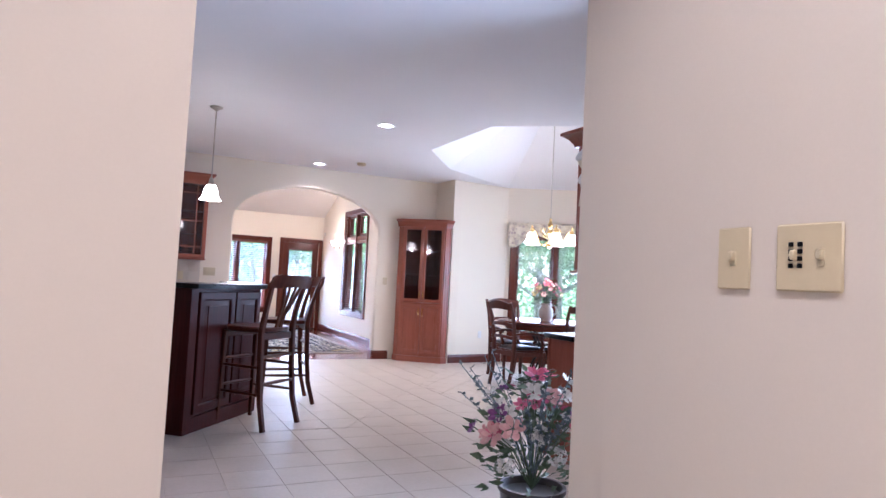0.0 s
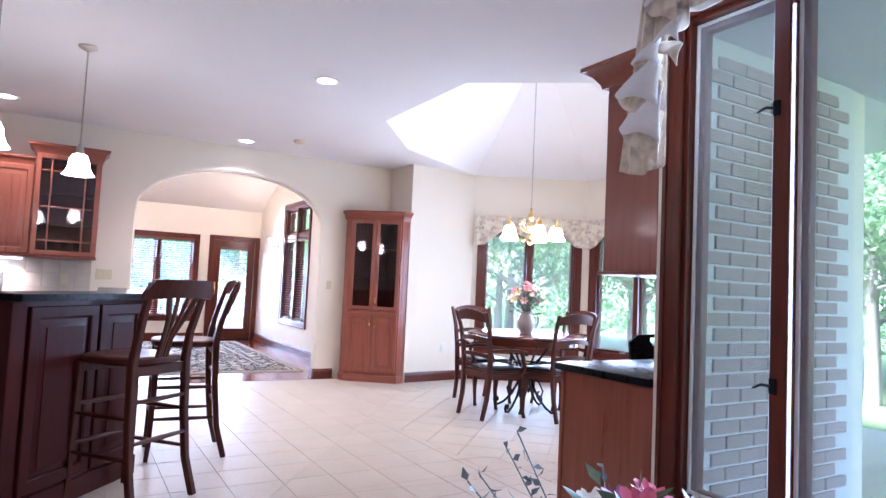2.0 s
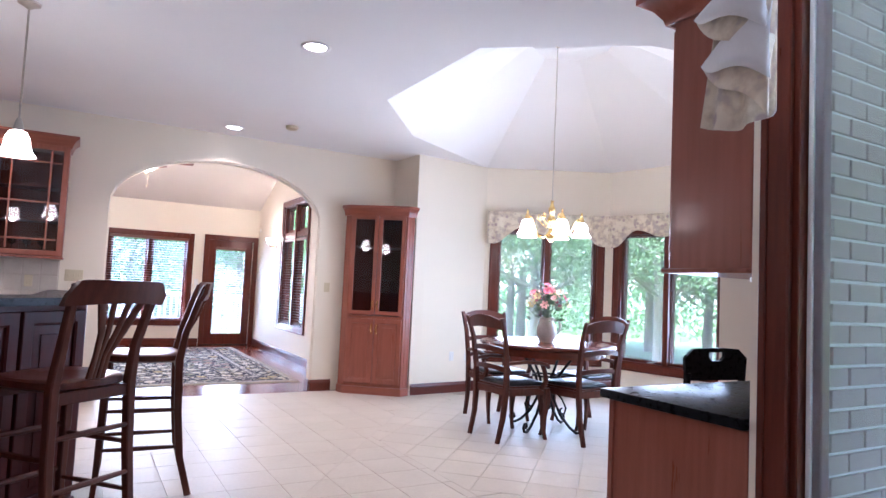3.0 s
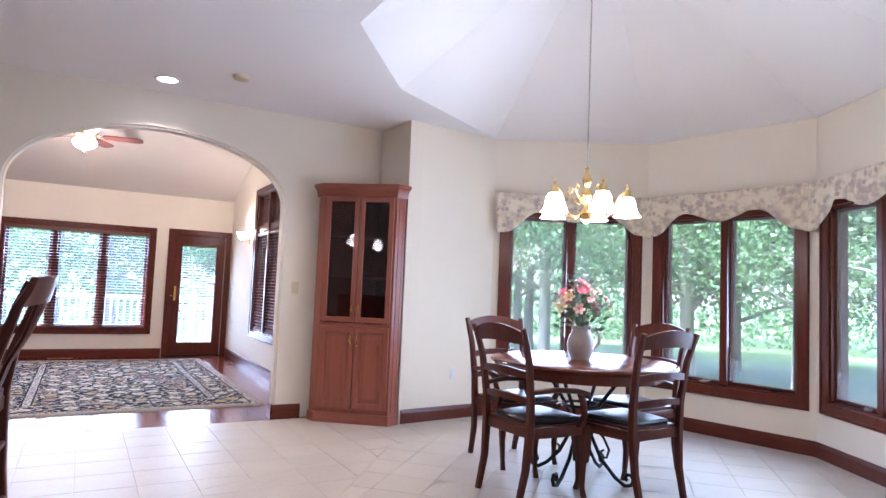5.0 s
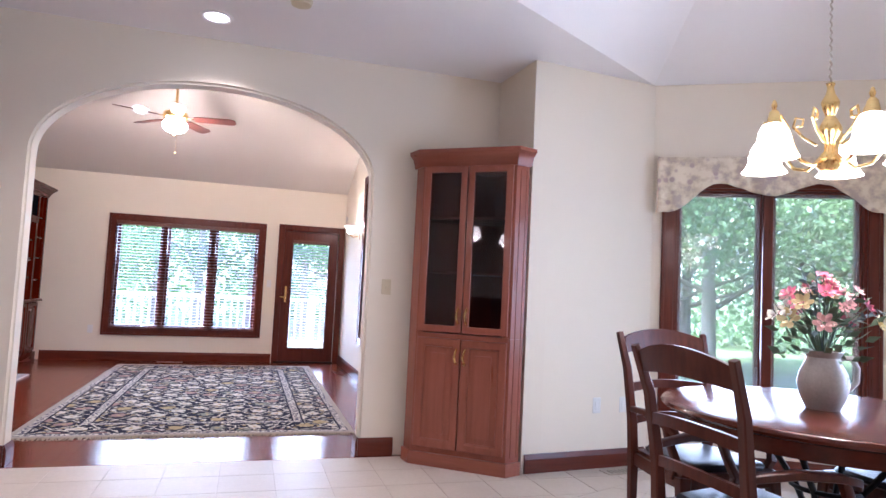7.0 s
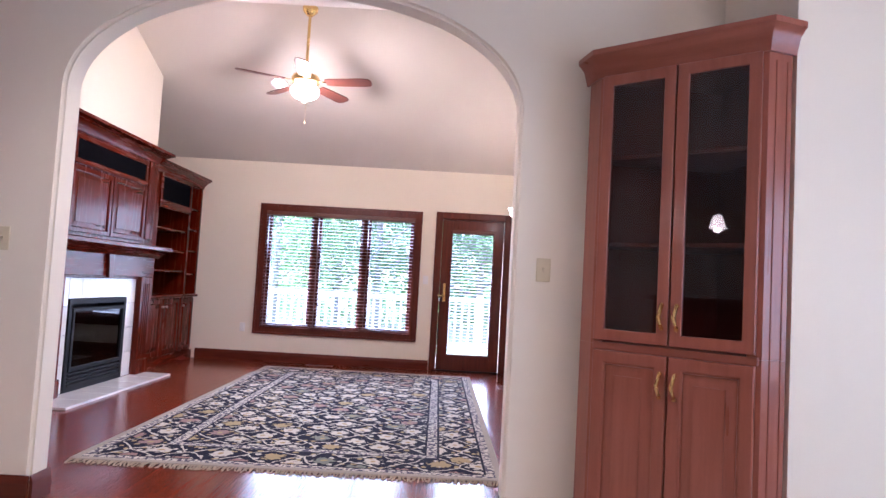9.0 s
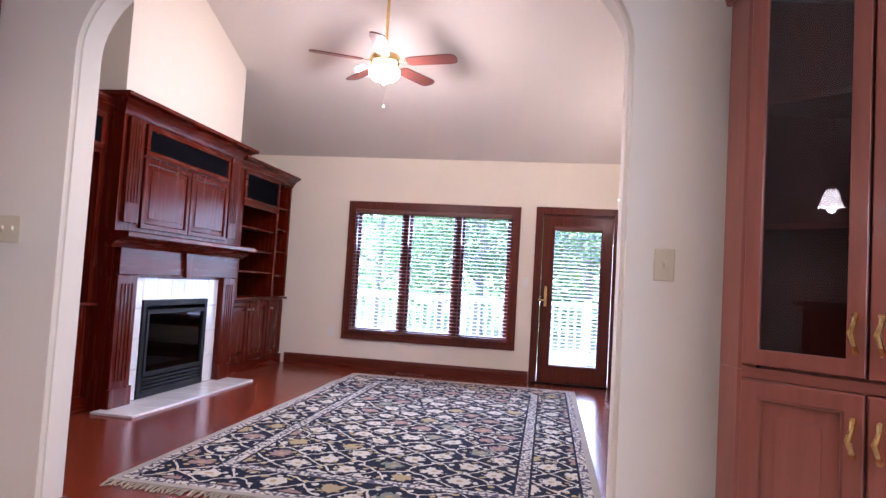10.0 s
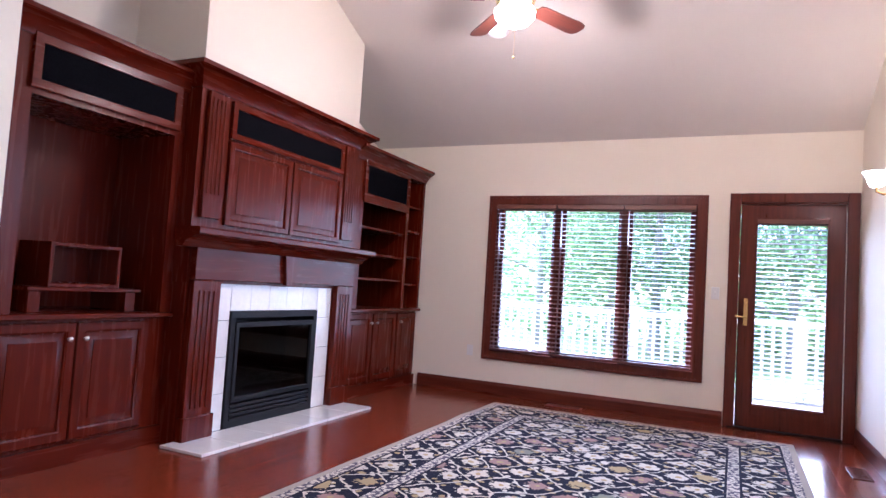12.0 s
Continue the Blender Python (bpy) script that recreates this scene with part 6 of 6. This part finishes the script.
for m_, mat_ in ((mN @ pose(0.78, -0.13, 0), TILE), (pose(5.05, 13.95, 0, 0, 0, 90), TRIM), (pose(2.75, 14.92, 0), TRIM)):
    v = thing("floor_vent", m_, "slotted floor register near the wall", "vent")
    bm = new_bm()
    frame_bm(bm, -0.17, 0.17, -0.06, 0.06, 0.02, 0.0, 0.006, 0.001)
    bm.transform(Matrix.Rotation(radians(90), 4, 'X'))
    part("frame", bm, mat_, v)
    for k in range(9):
        bm = new_bm()
        box(bm, -0.148 + k * 0.033, -0.130 + k * 0.033, -0.04, 0.04, 0.001, 0.005)
        part("slat", bm, mat_, v)
    bm = new_bm()
    box(bm, -0.15, 0.15, -0.041, 0.041, 0.0004, 0.0012)
    part("backing", bm, BLACKMETAL, v)

# ---- valances ----
FABRIC, t, p = node_mat("cream floral valance fabric")
L = t.links.new
tc = t.nodes.new("ShaderNodeTexCoord")
va = t.nodes.new("ShaderNodeTexVoronoi")
va.inputs["Scale"].default_value = 11
nz = t.nodes.new("ShaderNodeTexNoise")
nz.inputs["Scale"].default_value, nz.inputs["Detail"].default_value = 14, 4
L(tc.outputs["Object"], va.inputs["Vector"])
L(tc.outputs["Object"], nz.inputs["Vector"])
ra = t.nodes.new("ShaderNodeValToRGB")
ra.color_ramp.elements[0].position, ra.color_ramp.elements[0].color = 0.36, (0.47, 0.39, 0.335, 1)
ra.color_ramp.elements[1].position, ra.color_ramp.elements[1].color = 0.56, (0.73, 0.65, 0.51, 1)
e = ra.color_ramp.elements.new(0.46)
e.color = (0.61, 0.52, 0.39, 1)
L(nz.outputs[0], ra.inputs[0])
rb2 = t.nodes.new("ShaderNodeValToRGB")
rb2.color_ramp.elements[0].position, rb2.color_ramp.elements[0].color = 0.16, (0, 0, 0, 1)
rb2.color_ramp.elements[1].position, rb2.color_ramp.elements[1].color = 0.28, (1, 1, 1, 1)
L(va.outputs["Distance"], rb2.inputs[0])
col = mixc(rb2.outputs[0], (0.45, 0.35, 0.32), ra.outputs[0])
L(col, p.inputs["Base Color"])
p.inputs["Roughness"].default_value = 0.9
p.inputs["Sheen Weight"].default_value = 0.2
LINING = surface("white curtain lining", (0.72, 0.71, 0.69), (0.79, 0.78, 0.76), 0.85, scale=20, bump=0.1)


def valance(m, s0, s1, z1, drops, label):
    """Gathered cloth on a board; drops are (share of the width, length) of its scalloped lower edge."""
    v = thing("valance", m, label, "valance", "window valances")
    bm = new_bm()
    n, rows_n = 120, 8
    rnd = random.Random(int(s1 * 100))
    ph = rnd.uniform(0, 6)
    rows = []
    for i in range(n + 1):
        f = i / n
        for (fa, da), (fb, db) in zip(drops, drops[1:]):
            if fa <= f <= fb:
                k = (f - fa) / (fb - fa)
                drop = da + (db - da) * (0.5 - 0.5 * math.cos(math.pi * k))
        x = s0 + (s1 - s0) * f
        fold = 0.010 * math.sin(f * (s1 - s0) * 42 + ph + 1.5 * math.sin(f * 17))
        rows.append([bm.verts.new((x, -0.10 - (0.4 + 0.6 * j / rows_n) * fold - 0.012 * math.sin(f * 31) * j / rows_n, z1 - drop * j / rows_n)) for j in range(rows_n + 1)])
    for a, b in zip(rows, rows[1:]):
        for j in range(rows_n):
            bm.faces.new((a[j], b[j], b[j + 1], a[j + 1]))
    for end in (rows[0], rows[-1]):
        back = [bm.verts.new((q.co.x, -0.012, q.co.z)) for q in end]
        for j in range(rows_n):
            bm.faces.new((end[j], end[j + 1], back[j + 1], back[j]))
    bmesh.ops.recalc_face_normals(bm, faces=bm.faces[:])
    cl = part("cloth", bm, FABRIC, v)
    s = cl.modifiers.new("thickness", 'SOLIDIFY')
    s.thickness = 0.004
    bm = new_bm()
    box(bm, s0 + 0.01, s1 - 0.01, -0.088, -0.001, z1 - 0.02, z1 - 0.003)
    part("board", bm, TRIM_X, v)


for i, (a, b) in enumerate(BAYS):
    m, ln = along(a, b)
    valance(m, 0.03, ln - 0.03, 2.33, [(0, 0.42), (0.05, 0.42), (0.28, 0.20), (0.5, 0.29), (0.72, 0.20), (0.95, 0.40), (1, 0.42)], "cream floral valance with scalloped lower edge")
# cascade at the kitchen window
cas = thing("valance", pose(0, 0, 0), "cream floral swag with white-lined cascade", "valance", "window valances")


def hanging(name, y0, y1, low, mat, x0=3.80, wave=0.016, turns=5.0, n=36, lean=0.0):
    """Cloth from the board at the top down to the hem low(f), f from 0 at y0 to 1 at y1."""
    bm = new_bm()
    rows = []
    for i in range(n + 1):
        f = i / n
        hem = low(f)
        rows.append([bm.verts.new((x0 + wave * math.sin(turns * math.pi * f + 0.6 * q) * (1 - 0.6 * q), y0 + (y1 - y0) * f - lean * q * (1 - f), hem + (2.88 - hem) * q)) for q in (0, 0.1, 0.25, 0.4, 0.6, 0.8, 1)])
    for r, q in zip(rows, rows[1:]):
        for j_ in range(6):
            bm.faces.new((r[j_], q[j_], q[j_ + 1], r[j_ + 1]))
    ob = part(name, bm, mat, cas)
    so = ob.modifiers.new("thickness", 'SOLIDIFY')
    so.thickness = 0.003


def flare(tip, top, low, bulge, mat, name):
    """A turned-out fold: a cone from its top, with the curved hem from tip to low."""
    bm = new_bm()
    tip, top, low = (Vector((3.775, *q)) for q in (tip, top, low))
    rows = []
    for i in range(13):
        f = i / 12
        hem = tip.lerp(low, f) + Vector((-bulge * math.sin(math.pi * f) ** 0.8 - 0.03 * f, 0, -0.018 * math.sin(2 * math.pi * f)))
        rows.append([bm.verts.new(top.lerp(hem, 0.12 + 0.88 * q / 6) + Vector((-0.012 * math.sin(math.pi * q / 6), 0, 0))) for q in range(7)])
    for r, q in zip(rows, rows[1:]):
        for j_ in range(6):
            bm.faces.new((r[j_], q[j_], q[j_ + 1], r[j_ + 1]))
    ob = part(name, bm, mat, cas)
    so = ob.modifiers.new("thickness", 'SOLIDIFY')
    so.thickness = 0.003


bm = new_bm()
box(bm, 3.82, 3.999, 2.42, 3.52, 2.86, 2.885)
part("board", bm, TRIM_Y, cas)
hanging("tail", 3.55, 3.30, lambda f: 1.835 - 0.03 * math.sin(math.pi * f), FABRIC, lean=0.15)
hanging("fold", 3.36, 3.19, lambda f: 2.33 + 0.05 * f, FABRIC, 3.79, 0.012, 3)
hanging("swag", 3.24, 2.42, lambda f: 2.46 + 0.30 * max(0.0, f - 0.3) ** 1.5 - 0.02 * math.sin(9 * f), FABRIC, 3.785, 0.014, 7, 60)
hanging("lining", 3.22, 2.46, lambda f: 2.446 + 0.30 * max(0.0, f - 0.3) ** 1.5 - 0.02 * math.sin(9 * f), LINING, 3.81, 0.008, 7, 60)
for tip, top, low, bulge in (((3.53, 2.02), (3.295, 2.19), (3.28, 1.91), 0.05), ((3.56, 2.18), (3.30, 2.31), (3.295, 2.06), 0.06),
                             ((3.47, 2.30), (3.31, 2.37), (3.30, 2.23), 0.045), ((3.35, 2.36), (3.21, 2.43), (3.20, 2.30), 0.04), ((3.41, 2.53), (3.25, 2.69), (3.20, 2.46), 0.05)):
    flare(tip, top, low, bulge, LINING, "lining_fold")
    flare((tip[0] - 0.01, tip[1] - 0.015), (top[0] - 0.01, top[1] - 0.12), (low[0] + 0.005, low[1] - 0.10), bulge * 0.4, FABRIC, "fold")

# ---- outdoors ----
GRASS = surface("lawn grass", (0.06, 0.11, 0.03), (0.13, 0.2, 0.06), 0.9, scale=1.2, bump=0.5, fine=40, distance=0.03)
BARK = surface("grey brown bark", (0.17, 0.155, 0.13), (0.30, 0.275, 0.24), 0.9, scale=8, stretch=(3, 3, 0.6), bump=0.8, fine=18, distance=0.02)
DECKW = surface("weathered deck boards", (0.15, 0.13, 0.11), (0.23, 0.205, 0.18), 0.8, scale=3, stretch=ALONG_X, bump=0.2)
RAILW = surface("white painted railing", (0.70, 0.70, 0.68), (0.78, 0.78, 0.76), 0.5, scale=6, bump=0.05)
BRICK = surface("dusty red brick", (0.27, 0.205, 0.19), (0.40, 0.315, 0.295), 0.85, scale=5, bump=0.5, fine=50)
MORTAR = surface("pale mortar", (0.62, 0.60, 0.58), (0.72, 0.70, 0.68), 0.9, scale=20, bump=0.4)
SOFFIT = surface("pale soffit", (0.55, 0.55, 0.55), (0.62, 0.62, 0.62), 0.7, scale=4, bump=0.05)
bm = new_bm()
for x0, x1, y0, y1 in ((-400, 400, -400, 400),):
    vs = [bm.verts.new((x, y, -0.45)) for x, y in ((x0, y0), (x1, y0), (x1, y1), (x0, y1))]
    bm.faces.new(vs)
tagged(link("ground", bm, GRASS, False), "green lawn around the house", "ground", kind="structure")
LEAFM, t, p = node_mat("spring tree leaves")
gi = t.nodes.new("ShaderNodeNewGeometry")
rp = t.nodes.new("ShaderNodeValToRGB")
rp.color_ramp.elements[0].color, rp.color_ramp.elements[1].color = (0.11, 0.20, 0.08, 1), (0.20, 0.32, 0.14, 1)
t.links.new(gi.outputs["Random Per Island"], rp.inputs[0])
t.links.new(rp.outputs[0], p.inputs["Base Color"])
p.inputs["Roughness"].default_value = 0.55
tl = t.nodes.new("ShaderNodeBsdfTranslucent")
t.links.new(rp.outputs[0], tl.inputs[0])
ms = t.nodes.new("ShaderNodeMixShader")
ms.inputs[0].default_value = 0.55
t.links.new(p.outputs[0], ms.inputs[1])
t.links.new(tl.outputs[0], ms.inputs[2])
t.links.new(ms.outputs[0], t.nodes["Material Output"].inputs[0])


def tree(m, seed, h=8.0, label="leafy green tree with a grey brown trunk", leaves=22000, low=0.12):
    rnd = random.Random(seed)
    nrs = np.random.RandomState(seed)
    tr = thing("tree", m, label, "tree", "trees outside")
    bm = new_bm()
    lean = (rnd.uniform(-0.3, 0.3), rnd.uniform(-0.3, 0.3))
    tube(bm, [(lean[0] * f * f, lean[1] * f * f, h * 0.8 * f) for f in (0, 0.15, 0.4, 0.7, 1)], [0.17, 0.14, 0.11, 0.07, 0.02], 9)
    tips = []
    for k in range(13):
        f = 0.22 + 0.7 * k / 13
        a = k * 2.4 + rnd.uniform(-0.4, 0.4)
        r = h * 0.34 * (1.15 - f) + 0.5
        p0 = Vector((lean[0] * f * f, lean[1] * f * f, h * 0.8 * f))
        tip = p0 + Vector((math.cos(a) * r, math.sin(a) * r, r * rnd.uniform(0.25, 0.7)))
        tube(bm, [p0, p0.lerp(tip, 0.5) + Vector((0, 0, 0.12)), tip], [0.06 * (1.2 - f), 0.035, 0.012], 6)
        tips += [tip, p0.lerp(tip, 0.6), tip + Vector((rnd.uniform(-0.7, 0.7), rnd.uniform(-0.7, 0.7), rnd.uniform(-0.5, 0.5)))]
    part("trunk", bm, BARK, tr)
    tips = np.array([tuple(v) for v in tips])
    c = tips[nrs.randint(0, len(tips), leaves)] + nrs.normal(0, 0.5, (leaves, 3)) * np.array([1, 1, 0.75])
    c = c[c[:, 2] > h * low]
    n = len(c)
    u = nrs.normal(size=(n, 3))
    u /= np.linalg.norm(u, axis=1)[:, None]
    v = np.cross(u, nrs.normal(size=(n, 3)))
    v /= np.linalg.norm(v, axis=1)[:, None]
    s = nrs.uniform(0.03, 0.068, (n, 1))
    co = np.concatenate([c - u * s, c + v * s * 0.55, c + u * s, c - v * s * 0.55], 1).reshape(-1, 3)
    me = bpy.data.meshes.new("crown")
    me.from_pydata(co.tolist(), [], [(4 * i, 4 * i + 1, 4 * i + 2, 4 * i + 3) for i in range(n)])
    me.materials.append(LEAFM)
    crown_ob = new("crown", me)
    crown_ob.parent = tr
    return tr


G0 = -0.45
protos = [tree(pose(14.5, 13.0, G0), 1, 9.0), tree(pose(14.0, 10.2, G0), 2, 7.5), tree(pose(12.3, 15.2, G0), 3, 8.5, low=0.06)]
spots = [(16.5, 9.5), (17.5, 14.0), (13.2, 17.5), (10.6, 19.6), (15.4, 6.4), (18.5, 17.0), (14.2, 7.4), (15.0, 3.6), (11.2, 2.2), (13.8, 0.2), (17.0, 1.0), (9.0, -0.8), (9.4, 24.5), (5.6, 27.0), (2.2, 27.5), (-0.9, 26.5), (20.5, 11.5), (21.0, 7.0), (7.6, 28.0), (0.6, 29.5), (3.9, 30.0), (10.4, 21.5), (14.0, 12.6), (11.0, 17.0), (19, 4.5), (15.5, 20)]
rnd = random.Random(77)
for i, (x, y) in enumerate(spots):
    k = rnd.uniform(0.85, 1.25)
    tt = copy_thing(protos[i % 3], pose(x, y, G0, 0, 0, rnd.uniform(0, 360)))
    tt.scale = (k, k, k)
bm = new_bm()
rnd = np.random.RandomState(4)
n = 60000
ang = rnd.uniform(-2.0, 2.3, n)
dist = rnd.uniform(22, 30, n)
c = np.stack([5 + dist * np.sin(ang + 0.9), 8 + dist * np.cos(ang + 0.9), G0 + rnd.beta(1.1, 1.6, n) * (6 + 2 * np.sin(ang * 9) + 1.5 * np.sin(ang * 23))], 1)
u = rnd.normal(size=(n, 3))
u /= np.linalg.norm(u, axis=1)[:, None]
v = np.cross(u, rnd.normal(size=(n, 3)))
v /= np.linalg.norm(v, axis=1)[:, None]
s = rnd.uniform(0.08, 0.2, (n, 1))
co = np.concatenate([c - u * s, c + v * s * 0.6, c + u * s, c - v * s * 0.6], 1).reshape(-1, 3)
bm.free()
me = bpy.data.meshes.new("far_woods")
me.from_pydata(co.tolist(), [], [(4 * i, 4 * i + 1, 4 * i + 2, 4 * i + 3) for i in range(n)])
me.materials.append(LEAFM)
tagged(new("far_woods", me), "distant leafy green woods", "woods", kind="stuff")

# deck and railing behind the living room
deck = thing("deck", pose(0, 0, 0), "weathered wooden deck behind the living room", "deck")
for k in range(18):
    bm = new_bm()
    y = 15.27 + k * 0.145
    box(bm, -1.0, 7.0, y, y + 0.138, -0.10, -0.06, 0.003)
    part("board", bm, DECKW, deck)
bm = new_bm()
for x in (-0.9, 3.0, 6.9):
    for y in (15.4, 17.6):
        box(bm, x - 0.06, x + 0.06, y - 0.06, y + 0.06, -0.46, -0.10)
part("footing", bm, DECKW, deck)
rail = thing("deck_railing", pose(0, 17.75, -0.06), "white painted deck railing with slim balusters", "railing")
for z in (0.09, 0.92):
    bm = new_bm()
    box(bm, -1.0, 7.0, -0.03, 0.03, z, z + 0.06, 0.006)
    part("rail", bm, RAILW, rail)
bmb = new_bm()
box(bmb, -0.018, 0.018, -0.018, 0.018, 0.15, 0.92)
bme = bpy.data.meshes.new("baluster")
bmb.to_mesh(bme)
bmb.free()
bme.materials.append(RAILW)
for k in range(66):
    piece("baluster", bme, rail, pose(-0.95 + k * 0.12, 0, 0))
for x in (-1.0, 1.0, 3.0, 5.0, 7.0):
    bm = new_bm()
    box(bm, x - 0.05, x + 0.05, -0.05, 0.05, 0.0, 1.05, 0.008)
    part("post", bm, RAILW, rail)

# brick outside the kitchen window, with soffit
bw = setting("wall_brick", (lambda b: (box(b, 4.152, 5.46, 3.40, 3.438, -0.45, 2.5), b)[1])(new_bm()), MORTAR, "dusty red brick outer wall with pale mortar")
bm = new_bm()
box(bm, 4.16, 6.2, 1.0, 3.43, 2.51, 2.58)
setting("soffit", bm, SOFFIT, "pale boarded soffit under the eaves")

# ---- pieces: bricks, planks, floor tiles ----
bmb = new_bm()
box(bmb, -0.097, 0.097, -0.008, 0.008, -0.029, 0.029, 0.002)
brick_me = bpy.data.meshes.new("brick")
bmb.to_mesh(brick_me)
bmb.free()
brick_me.materials.append(BRICK)
rnd = random.Random(9)
for j in range(38):
    z = -0.2 + j * 0.07
    for i in range(7):
        x = 4.26 + i * 0.205 + (0.1 if j % 2 else 0)
        if x < 5.37:
            piece("brick", brick_me, bw, pose(x, 3.3965 + rnd.uniform(-0.002, 0.002), z))

bmb = new_bm()
box(bmb, -0.5, 0.5, -0.5, 0.5, -0.5, 0.5)
unit_me = bpy.data.meshes.new("plank")
bmb.to_mesh(unit_me)
bmb.free()
unit_me.materials.append(FLOORWOOD)
rnd = random.Random(3)
PW = 0.0872
piece("plank", unit_me, floor_wood, pose(2.78, 9.645, -0.0025) @ Matrix.Diagonal((5.1, 0.088, 0.006, 1)))
for i in range(56):
    x = LX0 + PW * (i + 0.5)
    y = 9.69 - rnd.uniform(0.0, 0.9) if i % 2 else 9.69 - rnd.uniform(0.2, 1.1)
    while y < BACK:
        l = rnd.uniform(1.0, 1.7)
        a, b = max(y, 9.69), min(y + l, BACK)
        if b - a > 0.03:
            piece("plank", unit_me, floor_wood, pose(x, (a + b) / 2, -0.003 + rnd.uniform(-0.0003, 0.0003)) @ Matrix.Diagonal((PW - 0.0016, b - a - 0.0016, 0.006, 1)))
        y += l

OCT = [(4.40, 5.76), (4.40, 7.30), (5.20, 8.32), (6.55, 8.85), (7.9, 8.2), (8.3, 6.75), (7.6, 5.55), (6.35, 5.0), (5.25, 5.08)][::-1]


def clip(poly, a, b, keep_left=True):
    out_p = []
    side = lambda q: ((b[0] - a[0]) * (q[1] - a[1]) - (b[1] - a[1]) * (q[0] - a[0])) * (1 if keep_left else -1)
    for i, q in enumerate(poly):
        r = poly[(i + 1) % len(poly)]
        sq, sr = side(q), side(r)
        if sq >= 0:
            out_p.append(q)
        if sq * sr < 0:
            k = sq / (sq - sr)
            out_p.append((q[0] + k * (r[0] - q[0]), q[1] + k * (r[1] - q[1])))
    return out_p


def area(poly):
    return abs(sum(p_[0] * q[1] - q[0] * p_[1] for p_, q in zip(poly, poly[1:] + poly[:1]))) / 2


cells = []
T = 0.332
for i in range(-18, 19):
    for j in range(0, 33):
        x, y = 3.0 + i * T, 9.598 - j * T
        if x < -3.0 or x > 8.8 or y < -1.2:
            continue
        cell = [(x, y - T), (x + T, y - T), (x + T, y), (x, y)]
        for k in range(len(OCT)):
            a, b = OCT[k], OCT[(k + 1) % len(OCT)]
            o = clip(cell, a, b, False)
            if len(o) > 2 and area(o) > 0.0015:
                cells.append(o)
            cell = clip(cell, a, b, True)
            if len(cell) < 3:
                break
for i in range(-14, 15):
    for j in range(-14, 15):
        u, v = i * T, j * T
        c45 = 0.7071
        cell = [(6.05 + (a - b) * c45, 6.9 + (a + b) * c45) for a, b in ((u, v), (u + T, v), (u + T, v + T), (u, v + T))]
        for k in range(len(OCT)):
            cell = clip(cell, OCT[k], OCT[(k + 1) % len(OCT)], True)
            if len(cell) < 3:
                break
        if len(cell) > 2 and area(cell) > 0.0015:
            cells.append(cell)


def tile_verts(poly):
    cx, cy = sum(q[0] for q in poly) / len(poly), sum(q[1] for q in poly) / len(poly)
    ring = []
    for z, inset in ((-0.005, 0.002), (-0.001, 0.002), (0.0, 0.0035)):
        row = []
        for q in poly:
            d = Vector((q[0] - cx, q[1] - cy))
            k = max(0.0, 1 - inset * 1.4 / max(d.length, 0.02))
            row.append((d.x * k, d.y * k, z))
        ring.append(row)
    n = len(poly)
    faces = [tuple(2 * n + i for i in range(n))]
    for r in range(2):
        for i in range(n):
            faces.append((r * n + i, r * n + (i + 1) % n, (r + 1) * n + (i + 1) % n, (r + 1) * n + i))
    return (cx, cy), [v for row in ring for v in row], faces


near, far_v, far_f, shared = 0, [], [], {}
for cell in sorted(cells, key=lambda c: abs(sum(q[0] for q in c) / len(c) - 3.7) + 0.6 * abs(sum(q[1] for q in c) / len(c) - 7.6)):
    (cx, cy), vs, fs = tile_verts(cell)
    if near < 290:
        near += 1
        key = tuple(round(a, 3) for v in vs for a in v)
        if key not in shared:
            me = bpy.data.meshes.new("tile")
            me.from_pydata(vs, [], fs)
            me.materials.append(TILE)
            shared[key] = me
        piece("tile", shared[key], floor_tile, pose(cx, cy, 0.0))
    else:
        o = len(far_v)
        far_v += [(x + cx, y + cy, z) for x, y, z in vs]
        far_f += [tuple(o + i for i in f) for f in fs]
me = bpy.data.meshes.new("tiles")
me.from_pydata(far_v, [], far_f)
me.materials.append(TILE)
rest = new("tiles", me)
rest.parent = floor_tile
tagged(rest, kind="stuff")
